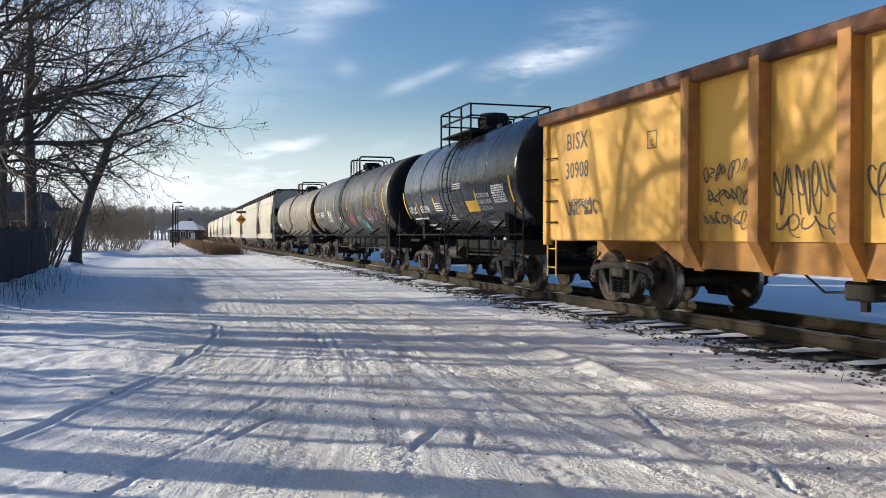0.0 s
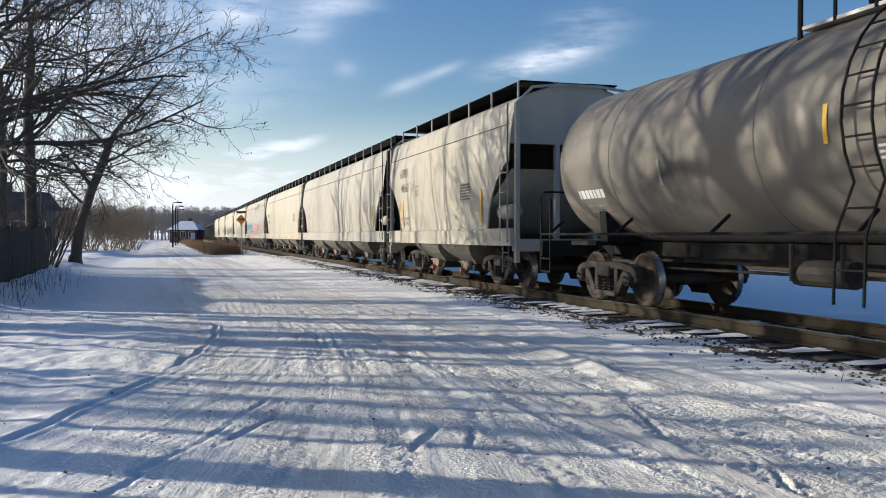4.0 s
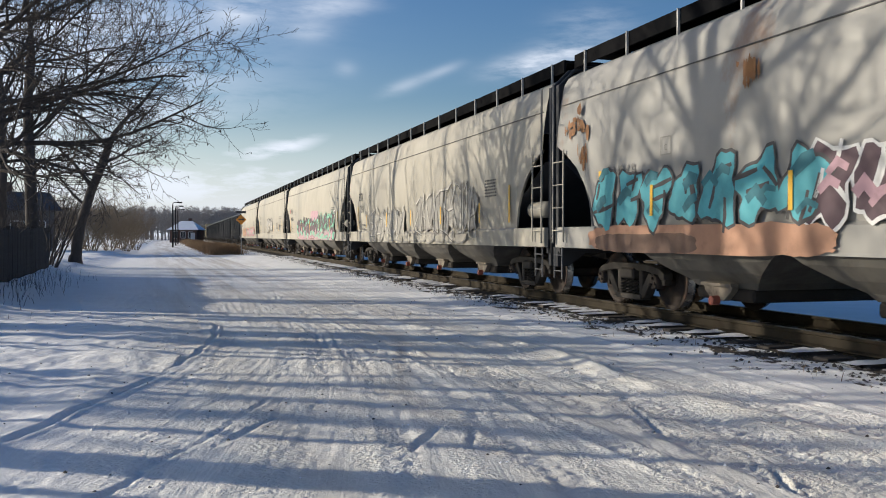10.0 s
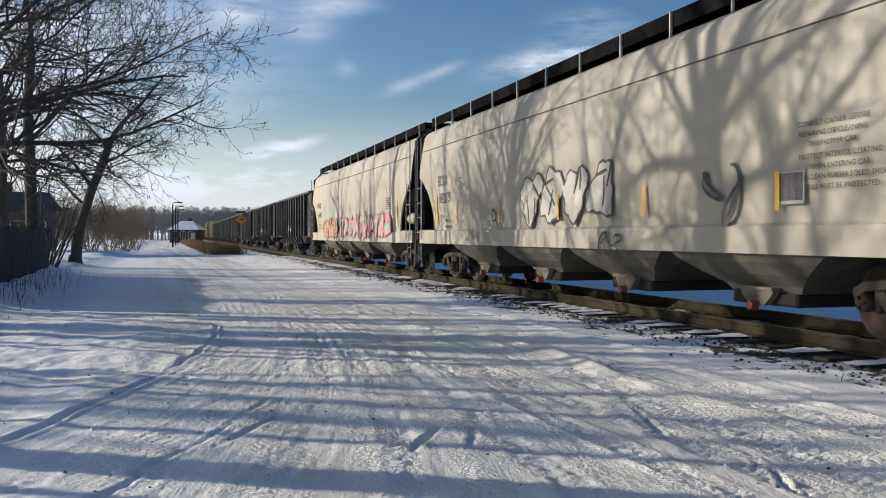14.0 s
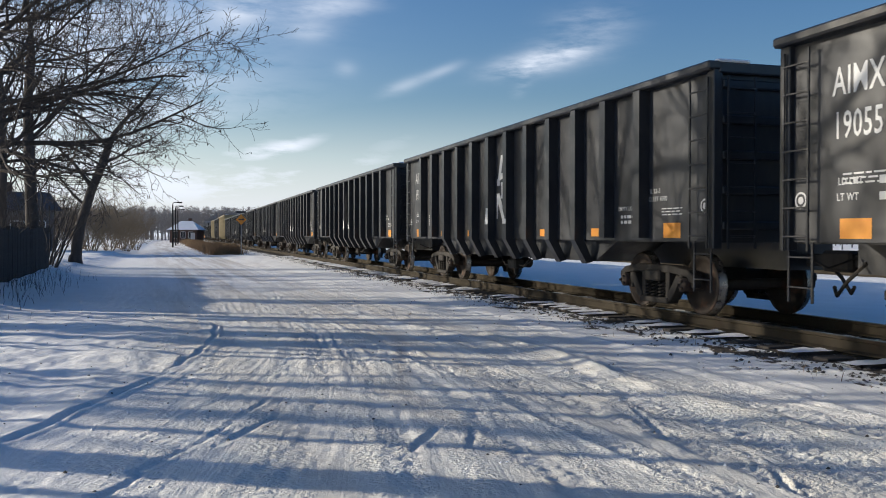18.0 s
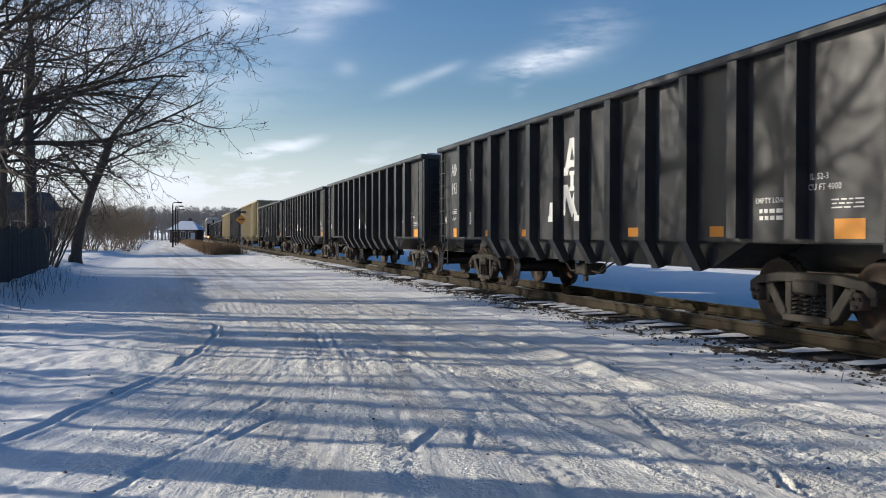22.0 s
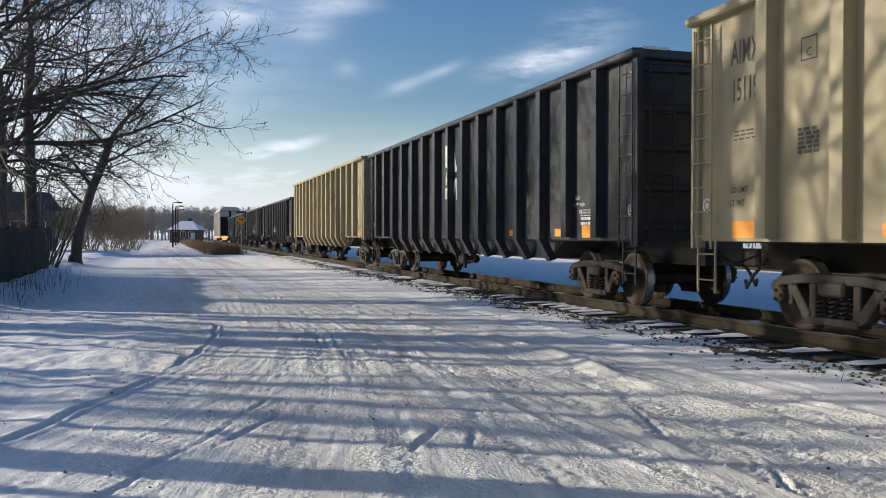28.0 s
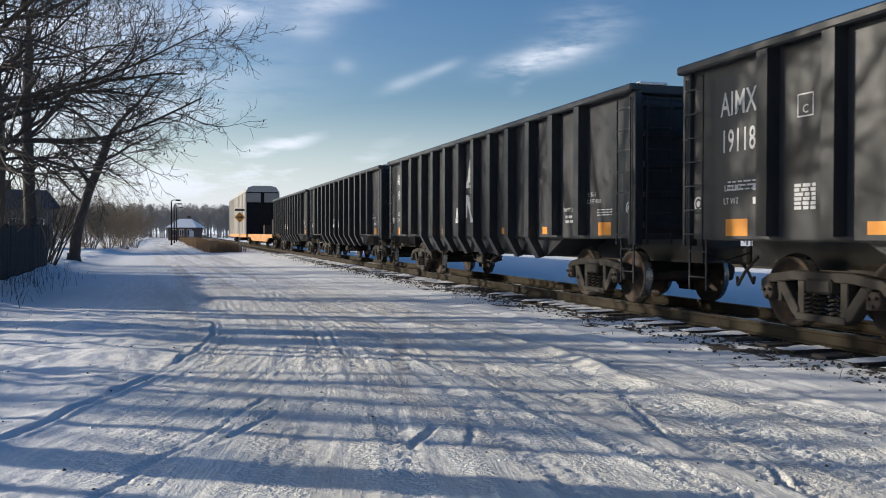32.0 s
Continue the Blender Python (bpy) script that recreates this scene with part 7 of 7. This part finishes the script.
def strip_place(rng):
    y = 70 + 140 * rng.random() ** 1.6
    return 3.9 + rng.gauss(0, 0.55) + 0.3 * math.exp(-((y - 74) / 10) ** 2) - 0.004 * (y - 62), y


tufts("tall_grass", "tall dry tan grass between road and track", 26000, strip_place, 0.45, 0.95, M["grass"], 3, 0.4, 0.014)
tufts("verge_weeds", "dry weed stalks poking through the snow bank", 420, lambda r: (-3.9 + r.gauss(0, 0.55), 26 + r.gauss(0, 4.5)), 0.12, 0.5, M["twig"], 4, 0.7, 0.006)
tufts("roadside_stalks", "thin dry stalks standing in the snow", 46, lambda r: (-3.35 + r.gauss(0, 0.32), 12.2 + r.gauss(0, 1.7)), 0.15, 0.55, M["twig"], 6, 0.35, 0.004)
tufts("track_weeds", "dry grass and weeds along the tie ends", 350, lambda r: (6.55 + r.gauss(0, 0.28), 4 + 34 * r.random()), 0.04, 0.16, M["grass"], 8, 0.8, 0.005)


# ---------------------------------------------------------------- signs, lamps and houses
def lamp_post(x, y, h):
    ob = thing("street_lamp", "dark lamp post with curved arm and lamp head", "street lamp", "lamp posts by the station", pose(x, y, 0))
    part("pole", tube(bmesh.new(), [(0, 0, -0.1), (0, 0, h - 0.3)], [0.11, 0.08], 8), M["tank_end"], ob)
    part("arm", tube(bmesh.new(), [(0, 0, h - 0.35), (0.05, 0, h - 0.1), (0.3, 0, h), (0.7, 0, h)], 0.05, 6), M["tank_end"], ob)
    part("lamp_head", boxed(0.5, 1.15, -0.16, 0.16, h - 0.12, h + 0.06, bevel=0.04), M["tank_end"], ob)


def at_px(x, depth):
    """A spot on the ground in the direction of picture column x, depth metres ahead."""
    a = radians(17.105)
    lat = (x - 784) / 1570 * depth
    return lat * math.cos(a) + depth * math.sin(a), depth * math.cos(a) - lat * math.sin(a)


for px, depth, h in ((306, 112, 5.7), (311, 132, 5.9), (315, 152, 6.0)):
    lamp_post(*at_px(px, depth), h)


def diamond_sign(x, y):
    ob = thing("warning_sign", "yellow diamond warning sign on a thin post", "road sign", at=pose(x, y, 0, 0, 0, -4))
    part("post", boxed(-0.03, 0.03, 0.02, 0.05, -0.1, 3.05), M["galvanised"], ob)
    bm = bmesh.new()
    prism(bm, ((-0.40, 2.72), (0, 2.32), (0.40, 2.72), (0, 3.12)), "y", 0.0, 0.015)
    part("panel", bm, M["orange_mark"], ob, "orange-yellow diamond panel")
    bm = bmesh.new()
    prism(bm, ((-0.2, 2.68), (0.10, 2.68), (0.10, 2.60), (0.25, 2.73), (0.10, 2.86), (0.10, 2.78), (-0.2, 2.78)), "y", -0.006, -0.002)
    part("arrow", bm, M["soot"], ob)
    bm = boxed(-0.36, 0.36, 0.0, 0.015, 3.2, 3.38)
    part("plate", bm, M["soot"], ob)
    return ob


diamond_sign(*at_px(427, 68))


def house(x, y, turn, w, d, h, roof, wall, label, name="house", snow=True, hip=True, windows=3, door=True):
    ob = thing(name, label, "house", at=pose(x, y, 0, 0, 0, turn))
    bm = bmesh.new()
    t = 0.2
    box(bm, -w / 2, w / 2, -d / 2, -d / 2 + t, -0.2, h)
    box(bm, -w / 2, w / 2, d / 2 - t, d / 2, -0.2, h)
    box(bm, -w / 2, -w / 2 + t, -d / 2 + t, d / 2 - t, -0.2, h)
    box(bm, w / 2 - t, w / 2, -d / 2 + t, d / 2 - t, -0.2, h)
    part("wall", bm, wall, ob)
    o, ins = 0.5, (0.28 * w if hip else 0.0)
    bm = bmesh.new()
    e = [bm.verts.new(v) for v in ((-w / 2 - o, -d / 2 - o, h), (w / 2 + o, -d / 2 - o, h), (w / 2 + o, d / 2 + o, h), (-w / 2 - o, d / 2 + o, h))]
    r0, r1 = bm.verts.new((-w / 2 - (0 if hip else o) + ins, 0, h + roof)), bm.verts.new((w / 2 + (0 if hip else o) - ins, 0, h + roof))
    for f in ((e[0], e[1], r1, r0), (e[2], e[3], r0, r1), (e[1], e[2], r1), (e[3], e[0], r0), (e[3], e[2], e[1], e[0])):
        bm.faces.new(f)
    me = bpy.data.meshes.new("roof")
    bm.to_mesh(me); bm.free()
    top = part("roof", me, M["roof_dark"], ob)
    if snow:
        sm = me.copy(); sm.materials.clear(); sm.transform(Matrix.Translation((0, 0, 0.10)))
        part("roof_snow", sm, M["snow"], ob, "blanket of snow on the roof")
    part("chimney", boxed(-0.35, 0.35, -0.3, 0.3, h + roof * 0.6, h + roof + 0.7), M["brick_wall"], ob, at=(w * 0.12, 0.3, 0))
    for i in range(windows):
        wx = -w / 2 + w * (i + 0.75) / (windows + 0.5)
        win = part("window", boxed(-0.42, 0.42, -0.03, 0.0, 0, 1.25), M["window_dark"], ob, at=(wx, -d / 2, h * 0.38))
        fr = bmesh.new()
        for a in ((-0.5, -0.42, -0.05, 1.3), (0.42, 0.5, -0.05, 1.3), (-0.42, 0.42, 1.25, 1.33), (-0.42, 0.42, -0.08, 0.0), (-0.03, 0.03, 0.0, 1.25)):
            box(fr, a[0], a[1], -0.07, 0.0, a[2], a[3])
        part("window_frame", fr, M["white_trim"], win)
    if door:
        part("door", boxed(-0.45, 0.45, -0.05, 0, 0, 2.05), M["white_trim"], ob, at=(w * 0.36, -d / 2, 0))
    return ob


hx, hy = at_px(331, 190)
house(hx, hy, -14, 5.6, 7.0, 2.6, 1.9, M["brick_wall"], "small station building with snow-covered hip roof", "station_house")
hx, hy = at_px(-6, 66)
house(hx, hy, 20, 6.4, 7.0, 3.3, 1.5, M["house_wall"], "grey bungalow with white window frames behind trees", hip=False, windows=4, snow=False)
house(44, 25, 60, 7.0, 9.0, 4.2, 2.6, M["white_trim"], "white clapboard house beyond the tracks", hip=False, windows=2)


# ---------------------------------------------------------------- far woods
def far_woods(name, label, seed, count, place, h0, h1):
    """Leafless woods far off: thousands of slivers for trunks and twigs, in a haze-paled colour."""
    rng = random.Random(seed)
    verts, faces = [], []

    def sliver(a, b, w):
        n = len(verts)
        d = Vector(b) - Vector(a)
        s = Vector((d.z, d.x * 0.3, -d.x)) if abs(d.x) + abs(d.z) > 1e-6 else Vector((1, 0, 0))
        s = s.normalized() * w
        verts.extend([tuple(Vector(a) - s), tuple(Vector(a) + s), tuple(b)])
        faces.append((n, n + 1, n + 2))
    for _ in range(count):
        x, y, z = place(rng)
        h = rng.uniform(h0, h1)
        sliver((x, y, z - 1), (x + rng.uniform(-0.4, 0.4), y, z + h), 0.14)
        crown = h * rng.uniform(0.24, 0.36)
        for k in range(66):
            t = rng.uniform(0.18, 0.95)
            a = rng.uniform(0, 6.283)
            L = crown * (0.25 + 0.9 * math.sin(math.pi * min(1, t * 1.05))) * rng.uniform(0.4, 0.9)
            p = (x, y, z + h * t)
            q = (x + math.cos(a) * L, y + math.sin(a) * L, z + h * t * 0.92 + L * rng.uniform(0.5, 1.3))
            sliver(p, q, rng.uniform(0.035, 0.085))
    me = bpy.data.meshes.new(name)
    me.from_pydata(verts, [], faces)
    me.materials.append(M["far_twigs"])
    return tagged(new(name, me), label, "woods", kind="stuff")


def ridge(rng):
    y = rng.uniform(280, 430)
    a = rng.uniform(-0.42, 0.16)
    return y * math.tan(a), y, (y - 280) * 0.035


def right_side(rng):
    y = rng.uniform(-20, 420)
    return 62 + rng.uniform(0, 50) + y * 0.06, y, 0


def left_side(rng):
    y = rng.uniform(95, 300)
    return -34 - rng.uniform(0, 60) - y * 0.05, y, 0


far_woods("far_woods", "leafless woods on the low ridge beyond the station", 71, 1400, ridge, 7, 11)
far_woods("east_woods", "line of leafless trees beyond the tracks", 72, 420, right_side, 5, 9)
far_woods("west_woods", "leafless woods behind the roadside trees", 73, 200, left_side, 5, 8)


# ---------------------------------------------------------------- what moves
SPEED, GAIN = 13.288, 0.1053     # metres a second at 16 s, and what it gains each second


def run(t):
    """How far the train has come at t, counted from its place at 16 s."""
    u = t - 16.0
    return SPEED * u + 0.5 * GAIN * u * u


def motions():
    for car, s0 in CARS:
        rows = []
        for i in range(17):
            y = s0 - run(2.0 * i)
            rows.append((2.0 * i, pose(float(bend_x(y)), y, RAIL_Z, 0, 0, -math.degrees(BEND * max(y, 0)))))
        walk(car, rows)
    for k, wheels in enumerate(WHEELS):
        rows = []
        for i in range(961):
            t = i / 30
            rows.append((t, pose(0, (-1, 1)[k] * 0.889, 0.457, (math.degrees(run(t) / 0.457)) % 360)))
        walk(wheels[0], rows)
        source = wheels[0].animation_data
        for w in wheels[1:]:
            w.rotation_mode = "QUATERNION"
            keys = w.animation_data_create()
            keys.action = source.action
            keys.action_slot = source.action_slot


motions()
